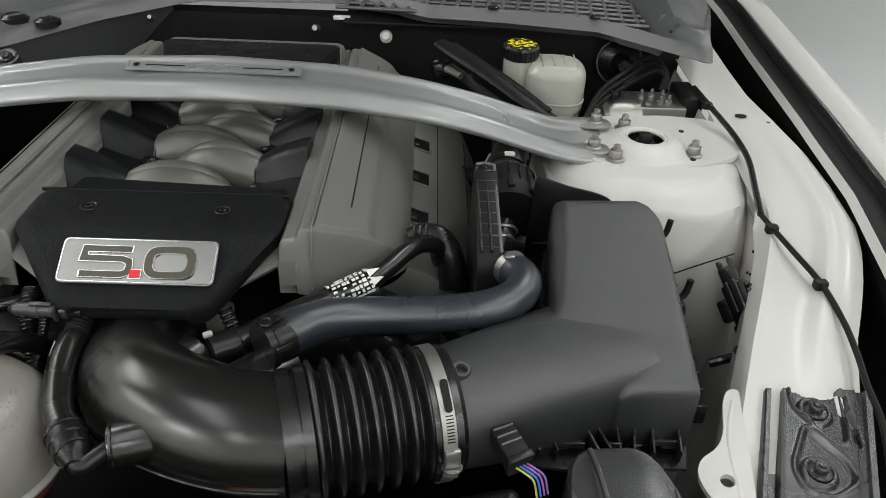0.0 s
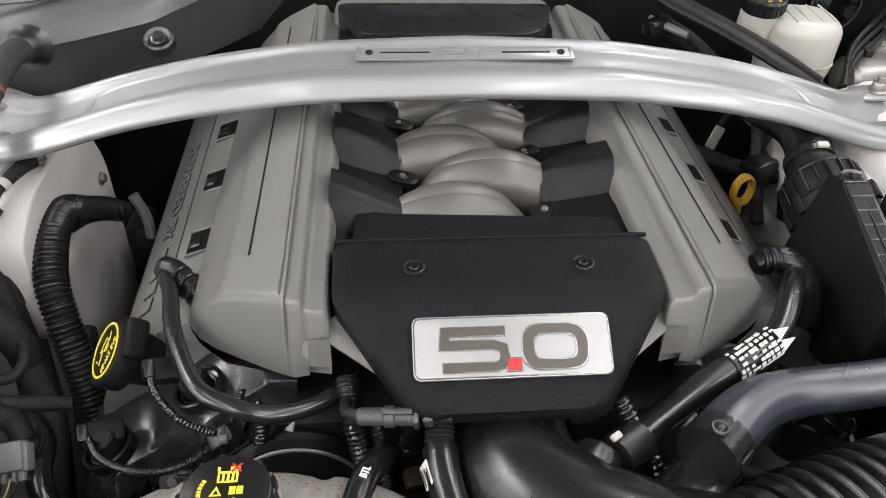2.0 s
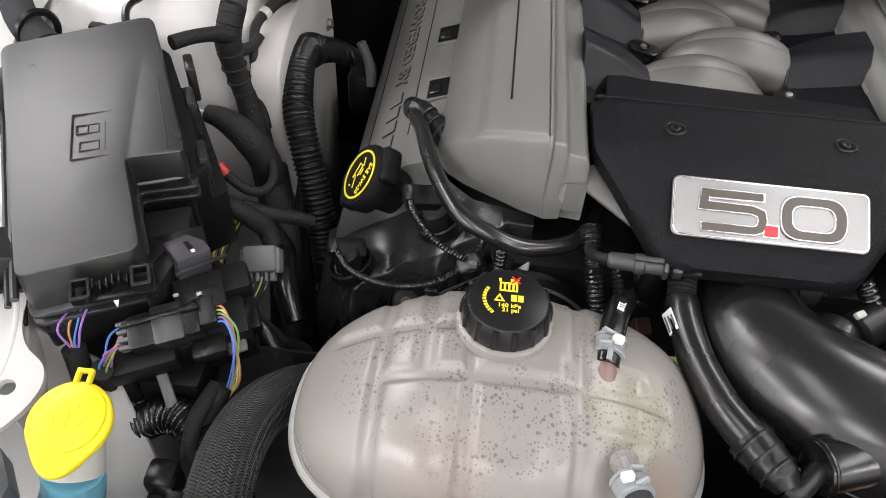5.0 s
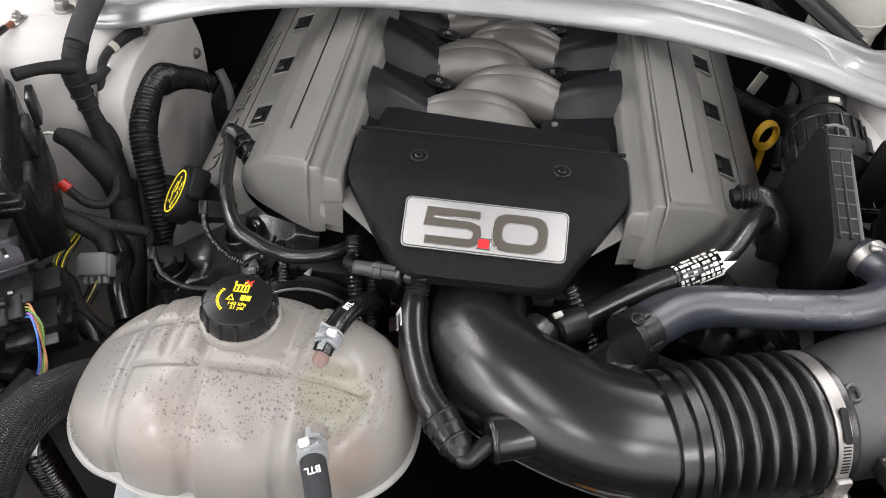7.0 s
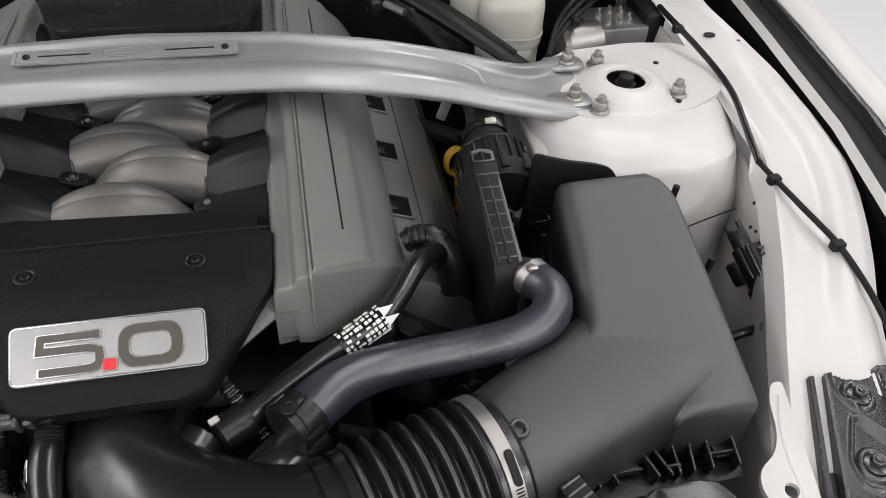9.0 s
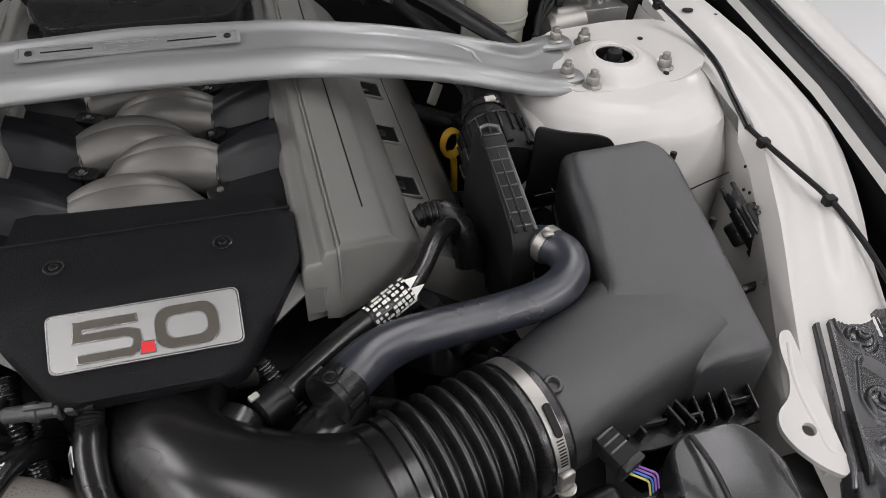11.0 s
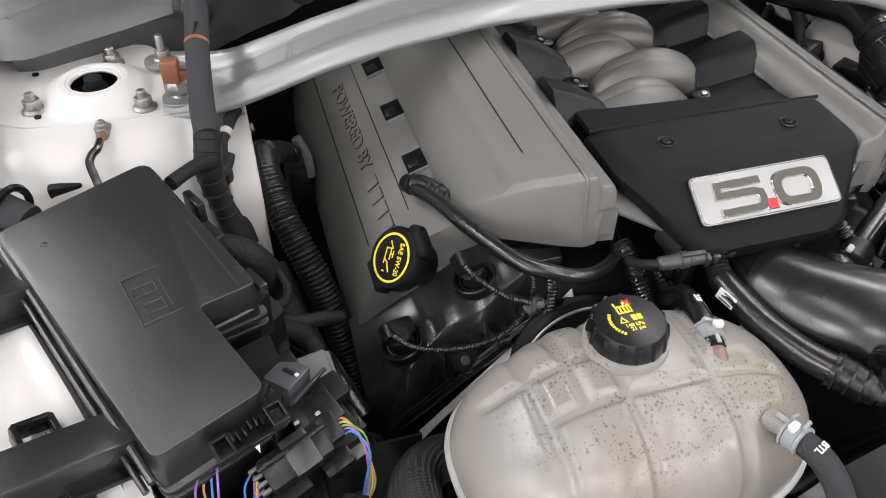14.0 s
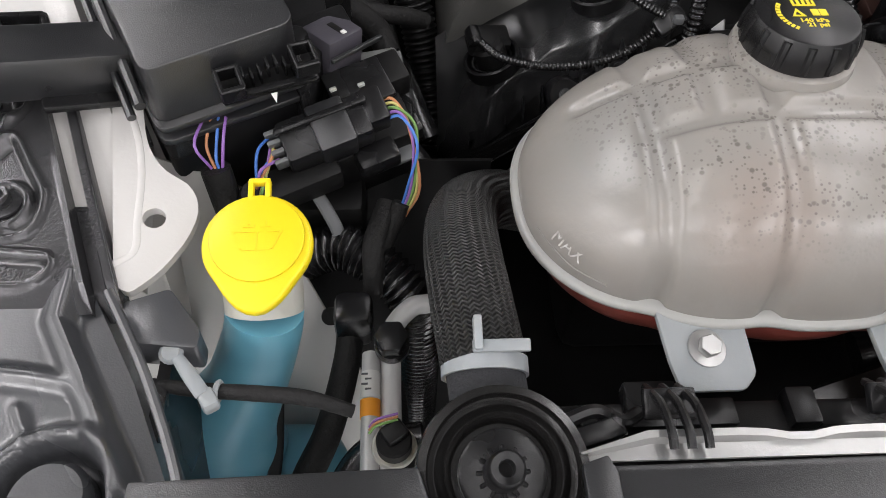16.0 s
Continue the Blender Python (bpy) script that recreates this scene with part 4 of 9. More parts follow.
def engine_cover():
    f = thing("engine_cover", (0, 0.60, 0.88), "black grained plastic engine cover with a silver badge", "engine cover")
    # outline in plan; height follows a fold: flat top, sloping front
    out = rounded([(-0.1185, 0.654), (-0.118, 0.588), (-0.064, 0.5175), (0.066, 0.5175), (0.1205, 0.588), (0.122, 0.654)], [0.003, 0.012, 0.012, 0.012, 0.012, 0.003], 6)

    def height(y):
        return ease([(0.515, 0.8850), (0.523, 0.8915), (0.572, 0.9225), (0.583, 0.9275), (0.597, 0.9300), (0.642, 0.9316), (0.646, 0.9312), (0.650, 0.9290), (0.6525, 0.9250), (0.654, 0.9200)], y)

    def width(y, s):
        ys = [(q[1], q[0]) for q in out if q[0] * s > 0]
        return ease(ys, y)
    rows_y = list(np.linspace(0.5175, 0.640, 34)) + [0.645, 0.648, 0.650, 0.6515, 0.653, 0.654]
    bm = bmesh.new()
    rings = []
    nx = 24
    for y in rows_y:
        xl, xr = width(y, -1), width(y, 1)
        z = height(y)
        top = []
        for i in range(nx + 1):
            t = i / nx
            x = xl + (xr - xl) * t
            d = min(x - xl, xr - x)
            top.append(V(x, y, z - 0.006 * max(0, 1 - d / 0.006) ** 2))
        low = [V(p.x, p.y + 0.002, p.z - 0.012) for p in top[::-1]]
        rings.append(top + low)
    loft(bm, rings)
    part("shell", bm, COVER, f, angle=45)
    # ledge behind the fold, a little lower than the top
    def ledge(u, v):
        x = -0.106 + 0.218 * u
        back = 0.7088 - 0.0625 * (x + 0.106) + 0.004 * max(0.0, 0.012 - abs(x + 0.094)) / 0.012
        x += 0.004 * v * (1 - 2 * u)
        return V(x, 0.648 + (back - 0.648) * v, 0.9190 - 0.0050 * v - 0.010 * max(0, v - 0.94) / 0.06)
    part("rear_ledge", sheet(ledge, 30, 34, 0.006), COVER, f, angle=60)
    part("fold_edge", tube_bm([(-0.1165, 0.6485, 0.9296), (0.0, 0.6485, 0.9299), (0.1200, 0.6485, 0.9296)], 0.0019, 10, 4), COVER, f)
    for x in (-0.0595, 0.0636):
        m = Matrix.Translation((x, 0.6150, 0.9306))
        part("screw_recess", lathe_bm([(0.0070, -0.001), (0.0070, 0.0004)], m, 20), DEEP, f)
        part("recess_rim", ring(bmesh.new(), m @ Matrix.Translation((0, 0, 0.0004)), 0.0070, 0.0011, 26, 8), SATIN, f)
        part("screw", lathe_bm([(0.0036, 0.0), (0.0036, 0.0012), (0.0028, 0.0018), (0.0016, 0.0018), (0.0014, 0.0008)], m, 16), SATIN, f)
    # badge on the sloping face
    n = V(0, -0.031, 0.049).normalized()
    bmx = frame_at(V(0.0035, 0.5530, 0.9112), (1, 0, 0), n)
    badge = part("badge", prism_bm(rounded([(-0.0675, -0.0215), (0.0675, -0.0215), (0.0675, 0.0215), (-0.0675, 0.0215)], 0.006, 5), 0.003, bmx, 0.0009), BADGE, f, "brushed silver badge plate reading 5.0")
    edge = rounded([(-0.0662, -0.0202), (0.0662, -0.0202), (0.0662, 0.0202), (-0.0662, 0.0202)], 0.0052, 5)
    part("badge_edge", tube_bm([bmx @ V(x, y, 0.0026) for x, y in edge + edge[:1]], 0.0007, 6, 1, smooth=False), CHROME, badge, "bright bevelled edge")
    return f, badge, bmx


cover, badge, badge_m = engine_cover()


def badge_figures():
    """5.0 as bevelled figures: taupe fill on a chrome edge, with a red square for the point."""
    up = badge_m @ Matrix.Translation((0, -0.0003, 0.003))

    def strokes(outline, grow, h, material, name, hole=None, z=0.0):
        bm = bmesh.new()
        c = [sum(p[i] for p in outline) / len(outline) for i in (0, 1)]
        m = up @ Matrix.Translation((0, 0, z))
        slope = 0.0008 if grow else 0.0
        if hole is None:
            # a stroke path with square ends and bevelled flanks
            rings = []
            k = len(outline)
            for i in range(k):
                p = V(*outline[i], 0)
                a = V(*outline[max(i - 1, 0)], 0)
                b = V(*outline[min(i + 1, k - 1)], 0)
                t1 = (p - a).normalized() if i else (b - p).normalized()
                t2 = (b - p).normalized() if i < k - 1 else t1
                n1, n2 = V(-t1.y, t1.x, 0), V(-t2.y, t2.x, 0)
                mid = (n1 + n2).normalized()
                w = (0.00275 + grow) / max(0.5, mid.dot(n1))
                e = (-t1 * grow if i == 0 else (t1 * grow if i == k - 1 else V(0, 0, 0)))
                rings.append([m @ (p + e + mid * w), m @ (p + e + mid * (w - slope) + V(0, 0, h)), m @ (p + e - mid * (w - slope) + V(0, 0, h)), m @ (p + e - mid * w)])
            loft(bm, rings)
        else:
            o = [(x + grow * math.copysign(1, x - c[0]), y + grow * math.copysign(1, y - c[1])) for x, y in outline]
            q = [(x - grow * math.copysign(1, x - c[0]), y - grow * math.copysign(1, y - c[1])) for x, y in hole]
            oi = [(x - slope * math.copysign(1, x - c[0]), y - slope * math.copysign(1, y - c[1])) for x, y in o]
            qi = [(x + slope * math.copysign(1, x - c[0]), y + slope * math.copysign(1, y - c[1])) for x, y in q]
            rings = [[m @ V(x, y, zz) for x, y in ol] for ol, zz in ((o, 0), (oi, h), (qi, h), (q, 0), (o, 0))]
            loft(bm, rings, False, False)
        part(name, bm, material, badge)
    full = [(-0.0060, 0.0105), (-0.0455, 0.0105), (-0.0465, 0.0015), (-0.0130, 0.0012), (-0.0070, -0.0010), (-0.0060, -0.0060), (-0.0075, -0.0115), (-0.0120, -0.0135), (-0.0470, -0.0135)]
    zo = rounded([(0.0065, -0.0162), (0.0505, -0.0162), (0.0505, 0.0140), (0.0065, 0.0140)], 0.0135, 7)
    zi = rounded([(0.0135, -0.0102), (0.0435, -0.0102), (0.0435, 0.0080), (0.0135, 0.0080)], 0.0080, 7)
    strokes(full, 0.0012, 0.0017, CHROME, "figure_edge")
    strokes(full, 0.0, 0.0020, TAUPE, "figure_five")
    strokes(zo, 0.0012, 0.0017, CHROME, "figure_edge", zi)
    strokes(zo, 0.0, 0.0020, TAUPE, "figure_zero", zi)
    part("point_edge", box_bm(up @ Matrix.Translation((0.0000, -0.0125, 0.0006)), (0.0112, 0.0098, 0.0012), 0.0003, 1), CHROME, badge)
    part("point", box_bm(up @ Matrix.Translation((0.0000, -0.0125, 0.0012)), (0.0092, 0.0078, 0.0016), 0.0003, 1), RED, badge, "red square point")


badge_figures()


def valve_cover(s):
    f = thing("valve_cover", (s * 0.28, 0.86, 0.72), "grey cast valve cover with raised lettering" if s < 0 else "grey cast valve cover beside the plenum", "valve cover", "valve covers")
    prof = [(0.215, 0.858), (0.235, 0.852), (0.262, 0.840), (0.309, 0.798), (0.318, 0.776), (0.328, 0.754), (0.332, 0.735), (0.335, 0.69), (0.24, 0.69)]
    rings = []
    for y in (0.652, 0.655, 0.70, 0.8, 0.9, 1.0, 1.09, 1.10):
        k = 0.006 if y in (0.652, 1.10) else 0.0
        sk = 0.35
        rings.append([V(s * (x - k), y + sk * max(0, 0.235 - x) * 0 + (0.02 * (0.30 - x) / 0.08 if y < 0.68 else 0) * -0.3, z - k + 0.03 * (y - 0.7)) for x, z in prof])
    bm = bmesh.new()
    loft(bm, rings)
    part("casting", bm, GREY, f, angle=40)

    def surf(x, y):
        return V(s * x, y, ease(prof[:8], x) + 0.03 * (y - 0.7))
    for x0, y0, y1 in ((0.268, 0.70, 1.06), (0.309, 0.70, 1.06)):
        part("groove", tube_bm([surf(x0, y) for y in np.linspace(y0, y1, 10)], 0.0007, 6, 2), SHADE, f)
    # coil openings: near-black blocks stand in for the shaded recesses
    for k in range(4):
        y = 0.7565 + 0.0952 * k
        m = frame_at(surf(0.2405, y) + V(s * 0.002, 0, -0.0024), (0, 1, 0), (s * 0.35, 0, 1))
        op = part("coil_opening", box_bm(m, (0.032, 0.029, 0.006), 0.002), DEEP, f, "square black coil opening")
        part("coil_plug", box_bm(m @ Matrix.Translation((-0.004, 0.006, 0.003)), (0.014, 0.012, 0.004), 0.0015), SATIN, op)
        part("opening_rim", box_bm(m @ Matrix.Translation((0, -0.0155, 0.002)), (0.036, 0.003, 0.004), 0.001), GREY, op)
        for e in (-1, 1):
            part("opening_rim", box_bm(m @ Matrix.Translation((e * 0.0172, 0, 0.0018)), (0.0024, 0.031, 0.0036), 0.001), GREY, op)
    if s < 0:
        # raised letters along the cover; the maker's name stays plain bars
        nrm = (surf(0.275, 0.8) - surf(0.300, 0.8)).cross(V(0, 1, 0))
        if nrm.z < 0:
            nrm = -nrm
        m = frame_at(surf(0.2885, 0.880) + nrm.normalized() * 0.0004, (0, -1, -0.03), nrm)
        # larger dark copies below letters and bars paint their edge shadow
        words("letter_shadow_gap", "POWERED BY", 0.0225, m, SHADE, f, 0.0004, 1.22, offset=0.0005)
        words("raised_lettering", "POWERED BY", 0.0225, m, GREY, f, 0.0016, 1.22, offset=-0.0001)
        for k in range(4):
            mm = frame_at(surf(0.2885, 0.772 - 0.0225 * k) + nrm.normalized() * 0.0006, (0, -1, -0.03), nrm)
            part("bar_shadow_gap", box_bm(mm, (0.0168, 0.0158, 0.0010), 0.0002, 1), SHADE, f)
            part("raised_bar", box_bm(mm, (0.0160, 0.0150, 0.0034), 0.0005, 1), GREY, f)
    return f


valve_cover(-1)
valve_cover(1)


# ---- air intake side ----
def shift_top(bm, fn):
    for v in bm.verts:
        v.co.z += fn(v.co.x, v.co.y)
    return bm


def air_box():
    f = thing("air_filter_box", (0.44, 0.57, 0.70), "charcoal textured plastic air filter box with a broad inlet duct", "air box")

    def plane(x, y):
        return 0.9145 + 0.20 * (y - 0.682) + 0.03 * (x - 0.44)
    out = rounded([(0.388, 0.694), (0.474, 0.688), (0.490, 0.660), (0.482, 0.462), (0.432, 0.457), (0.416, 0.466), (0.398, 0.495), (0.374, 0.545), (0.372, 0.600)], [0.012, 0.018, 0.02, 0.010, 0.012, 0.01, 0.02, 0.02, 0.02], 5)
    def inner(y):
        return ease([(0.455, 0.417), (0.468, 0.409), (0.490, 0.386), (0.505, 0.356), (0.520, 0.350), (0.540, 0.364), (0.58, 0.369), (0.62, 0.376), (0.66, 0.379), (0.694, 0.386)], y)

    def outer(y):
        return ease([(0.455, 0.481), (0.56, 0.488), (0.66, 0.493), (0.680, 0.487), (0.694, 0.470)], y)

    def drop(d, r):
        return r - math.sqrt(max(0.0, r * r - (r - d) ** 2)) if d < r else 0.0
    # lid: broad round shoulder towards the engine, tight edges elsewhere
    rings = []
    for y in [0.455 + 0.0008 * k * k for k in range(6)] + list(np.linspace(0.479, 0.672, 24)) + [0.694 - 0.0008 * k * k for k in range(5, -1, -1)]:
        xl, xr = inner(y), outer(y)
        e = drop(min(y - 0.455, 0.694 - y), 0.009)
        row = [V(xl + 0.001, y, plane(xl, y) - 0.11)]
        for k in range(41):
            t = k / 40
            t = 0.5 - 0.5 * math.cos(math.pi * t)
            x = xl + (xr - xl) * t
            k2 = 1.0 - min(1.0, max(0.0, (y - 0.476) / 0.010)) * min(1.0, max(0.0, (0.548 - y) / 0.022))
            side = drop(x - xl, 0.017) * k2
            scoop = 0.007 * math.exp(-((x - 0.412) / 0.014) ** 2 - ((y - 0.472) / 0.018) ** 2)
            row.append(V(x, y, plane(x, y) - max(side, e, drop(xr - x, 0.007)) - 0.15 * min(side, e) - scoop))
        row.append(V(xr - 0.001, y, plane(xr, y) - 0.11))
        rings.append(row)
    bm = bmesh.new()
    loft(bm, rings)
    part("lid", bm, AIRGREY, f, angle=60)
    # duct from the clamp, swelling into the lid
    rings = []
    a, b = V(0.258, 0.452, 0.838), V(0.430, 0.530, 0.834)
    ax = (b - a).normalized()
    sd = V(-ax.y, ax.x, 0).normalized()
    up = ax.cross(sd) * (1 if ax.cross(sd).z > 0 else -1)
    for i in range(15):
        t = i / 14
        c = a.lerp(b, t) - up * (0.001 * t)
        ry, rz, e = 0.049 + 0.012 * t, 0.047 + 0.001 * t, 2 + 3.0 * t
        rings.append([c + sd * math.copysign(abs(math.cos(q)) ** (2 / e), math.cos(q)) * ry + up * math.copysign(abs(math.sin(q)) ** (2 / e), math.sin(q)) * rz for q in np.linspace(0, 2 * math.pi, 36, endpoint=False)])
    bm = bmesh.new()
    loft(bm, rings)
    part("duct", bm, AIRGREY, f, angle=60)
    # small dimple ring on the duct
    part("duct_nub", ring(bmesh.new(), frame_at(V(0.284, 0.452, 0.886), (1, 0.4, 0), (0, -0.35, 1)), 0.006, 0.002, 16, 6), AIRGREY, f)
    # lower half with ribs
    lo = [(0.44 + (x - 0.44) * 1.08, 0.575 + (y - 0.575) * 1.04) for x, y in out]
    bm = bmesh.new()
    prism(bm, lo, 0.006, Matrix.Translation((0, 0, -0.070)), 0.002, 2)
    prism(bm, [(0.44 + (x - 0.44) * 0.98, 0.575 + (y - 0.575) * 0.98) for x, y in out], 0.11, Matrix.Translation((0, 0, -0.228)), 0.006, 2)
    shift_top(bm, plane)
    part("lower_half", bm, SATIN, f)
    for k in range(11):
        y = 0.48 + 0.018 * k
        part("flange_rib", box_bm(V(0.494 + (y - 0.47) * 0.05, y, plane(0.5, y) - 0.058), (0.016, 0.0026, 0.020), 0.0006), SATIN, f)
    # ladder of ribs on the ledge along the front
    ledge = part("front_ledge", prism_bm([(0.335, 0.470), (0.335, 0.432), (0.372, 0.427), (0.475, 0.430), (0.486, 0.470)], 0.004, Matrix.Translation((0, 0, 0.800)), 0.001), SATIN, f)
    for x0, x1 in ((0.343, 0.351), (0.357, 0.366), (0.391, 0.400), (0.401, 0.411), (0.419, 0.418), (0.434, 0.430), (0.449, 0.446), (0.471, 0.469)):
        p, q = V(x0, 0.460, 0.8245), V(x1, 0.4345, 0.8195)
        part("front_rib", box_bm(frame_at((p + q) / 2 - V(0, 0, 0.009), q - p, (0, 0, 1)), ((q - p).length, 0.0020, 0.018), 0.0005), SATIN, ledge)
        # shinier charcoal edge paints the highlight along the black rib
        part("rib_edge", tube_bm([p, p.lerp(q, 0.5), q], 0.0011, 6, 2), BOXGREY, ledge)
    for x, y, w, z in ((0.4145, 0.440, 0.012, 0.819), (0.459, 0.446, 0.026, 0.817), (0.379, 0.444, 0.024, 0.814), (0.458, 0.461, 0.030, 0.826)):
        part("rib_link", box_bm(V(x, y, z), (w, 0.0022, 0.006), 0.0008), BOXGREY, ledge)
    for x in (0.381, 0.465):
        part("rib_cell", box_bm(V(x, 0.452, 0.812), (0.018, 0.014, 0.003), 0.001), BOXGREY, ledge)
    part("front_web", prism_bm([(0.342, 0.4555), (0.395, 0.4550), (0.398, 0.470), (0.386, 0.482), (0.364, 0.470)], 0.004, Matrix.Translation((0, 0, 0.832)), 0.001), BOXGREY, f)
    # side clip
    for y in (0.688, 0.60):
        bm = box_bm(frame_at(V(0.5, y, plane(0.5, y) - 0.055), (1, 0, 0.2), (0, 0, 1)), (0.024, 0.016, 0.014), 0.003)
        tube(bm, [(0.498, y + 0.006, plane(0.5, y) - 0.05), (0.512, y + 0.008, plane(0.5, y) - 0.045), (0.516, y + 0.01, plane(0.5, y) - 0.028)], 0.0035, 8, 3)
        part("latch", bm, SHADE, f)
    return f


air_box()


def intake_tube():
    f = thing("intake_tube", (0.10, 0.43, 0.79), "semi-gloss black intake elbow with ribbed rubber bellows", "intake pipe")
    path = [(0.004, 0.556, 0.822), (0.004, 0.520, 0.828), (0.012, 0.486, 0.835), (0.038, 0.455, 0.841), (0.076, 0.434, 0.843), (0.115, 0.4225, 0.843), (0.156, 0.4215, 0.842)]
    elbow = part("elbow", tube_bm(path, [0.046, 0.047, 0.048, 0.0485, 0.0485, 0.048, 0.0475], 36, 8), GLOSS, f)
    bm = bmesh.new()
    fr = along(spline([Vector(p) for p in path], 8))
    # mould seam along the front
    seam = [q + side * 0.047 * (1 if side.y < 0 else -1) - up * 0.018 for q, side, up, s in fr[20:-1]]
    part("mould_seam", tube_bm(seam, 0.0012, 6, 2), GLOSS, elbow)
    axis = V(0.108, 0.031, -0.003).normalized()
    a, b = V(0.150, 0.4205, 0.842), V(0.252, 0.450, 0.839)
    for k, (c, R, w) in enumerate(((a, 0.0525, 0.005), (a + axis * 0.013, 0.0535, 0.004))):
        part("end_collar", lathe_bm([(R - 0.008, -w), (R, -w), (R, w), (R - 0.008, w)], frame_at(c, (0, 0, 1), axis), 40), GLOSS, f)
    n = 140
    L = (b - a).length
    pitch = L / 7.6
    m0 = frame_at(a, (0, 0, 1), axis)
    prof = []
    for i in range(n + 1):
        s = L * i / n
        w = (0.5 - 0.5 * math.cos(2 * math.pi * (s - 0.014) / pitch))
        r = 0.0455 + (0.0105 * w ** 0.8 if 0.014 < s < L - 0.002 else 0.004)
        prof.append((r, s))
    part("bellows", lathe_bm(prof, m0, 64), RUBBER, f, "black ribbed rubber bellows", angle=80)
    mc = frame_at(b + axis * 0.010, (0, 0, 1), axis)
    part("cuff", lathe_bm([(0.048, -0.010), (0.054, -0.010), (0.0545, 0.012), (0.051, 0.016)], mc, 40), RUBBER, f)
    band = part("hose_clamp", lathe_bm([(0.0548, -0.0055), (0.0562, -0.0055), (0.0562, 0.0055), (0.0548, 0.0055), (0.0548, -0.0055)], mc, 48, cap=False), STEEL, f, "stainless worm-drive hose clamp")
    # worm housing and slots at the front
    ang = V(0.01, -0.93, 0.12)
    ang = (ang - axis * ang.dot(axis)).normalized()
    c = b + axis * 0.010 + ang * 0.0585
    bm = box_bm(frame_at(c, ang.cross(axis), ang), (0.016, 0.013, 0.006), 0.002)
    hex_nut(bm, frame_at(c - ang.cross(axis) * (0.008 if ang.cross(axis).z > 0 else -0.008), axis, ang.cross(axis) * (-1 if ang.cross(axis).z > 0 else 1)), 0.006, 0.007)
    part("worm_screw", bm, STEEL, band)
    for k in range(9):
        th = 0.22 + 0.045 * k
        d = ang * math.cos(th) + V(0, 0, 1).cross(axis) * 0 + (axis.cross(ang) * math.sin(th) if axis.cross(ang).z > 0 else -axis.cross(ang) * math.sin(th))
        part("band_slot", box_bm(frame_at(b + axis * 0.010 + d * 0.0563, axis, d), (0.006, 0.0009, 0.0006), 0), SHADE, band)
    th = 0.85
    e = axis.cross(ang) if axis.cross(ang).z > 0 else -axis.cross(ang)
    d = ang * math.cos(th) + e * math.sin(th)
    part("band_buckle", prism_bm(rounded([(-0.003, -0.013), (0.003, -0.013), (0.003, 0.013), (-0.003, 0.013)], 0.0029), 0.002, frame_at(b + axis * 0.010 + d * 0.0558, axis, d), 0.0005), SHADE, band)
    # throttle mouth
    mt = frame_at(V(0.004, 0.553, 0.823), (1, 0, 0), (0, 1, -0.12))
    for k, (R, h) in enumerate(((0.0505, 0.0), (0.054, 0.010), (0.0505, 0.018))):
        part("mouth_collar", lathe_bm([(R - 0.01, h - 0.003), (R, h - 0.003), (R, h + 0.003), (R - 0.01, h + 0.003)], mt, 40), SATIN, f)
    part("throttle_body", lathe_bm([(0.052, 0.02), (0.052, 0.06)], mt, 30), GREYFOIL, f)
    part("throttle_ear", box_bm(V(0.062, 0.57, 0.835), (0.022, 0.03, 0.03), 0.004), GREYFOIL, f)
    # stub at the front with its hose connector
    sa, sb = V(0.085, 0.418, 0.850), V(0.022, 0.397, 0.853)
    ms = frame_at(sa, (0, 0, 1), sb - sa)
    stub = part("stub", lathe_bm([(0.0180, 0), (0.0172, 0.063), (0.0160, 0.0655), (0.006, 0.067)], ms, 28), GLOSS, f)
    part("stub_rim", ring(bmesh.new(), ms @ Matrix.Translation((0, 0, 0.063)), 0.0172, 0.0012, 28, 6), GLOSS, stub)
    # two ports on the engine side
    pa, pb = V(0.088, 0.445, 0.850), V(0.134, 0.493, 0.880)
    part("large_port", lathe_bm([(0.024, 0), (0.0225, 0.035), (0.021, (pb - pa).length)], frame_at(pa, (0, 0, 1), pb - pa), 28), GLOSS, f)
    pa, pb = V(0.030, 0.460, 0.850), V(0.056, 0.499, 0.879)
    part("small_port", lathe_bm([(0.022, 0), (0.0205, 0.045), (0.019, 0.053), (0.009, 0.056)], frame_at(pa, (0, 0, 1), pb - pa), 24), GLOSS, f)
    part("elbow_tick", box_bm(V(0.1455, 0.425, 0.8905), (0.010, 0.0015, 0.002), 0.0005), GLOSS, elbow)
    return f


intake_tube()


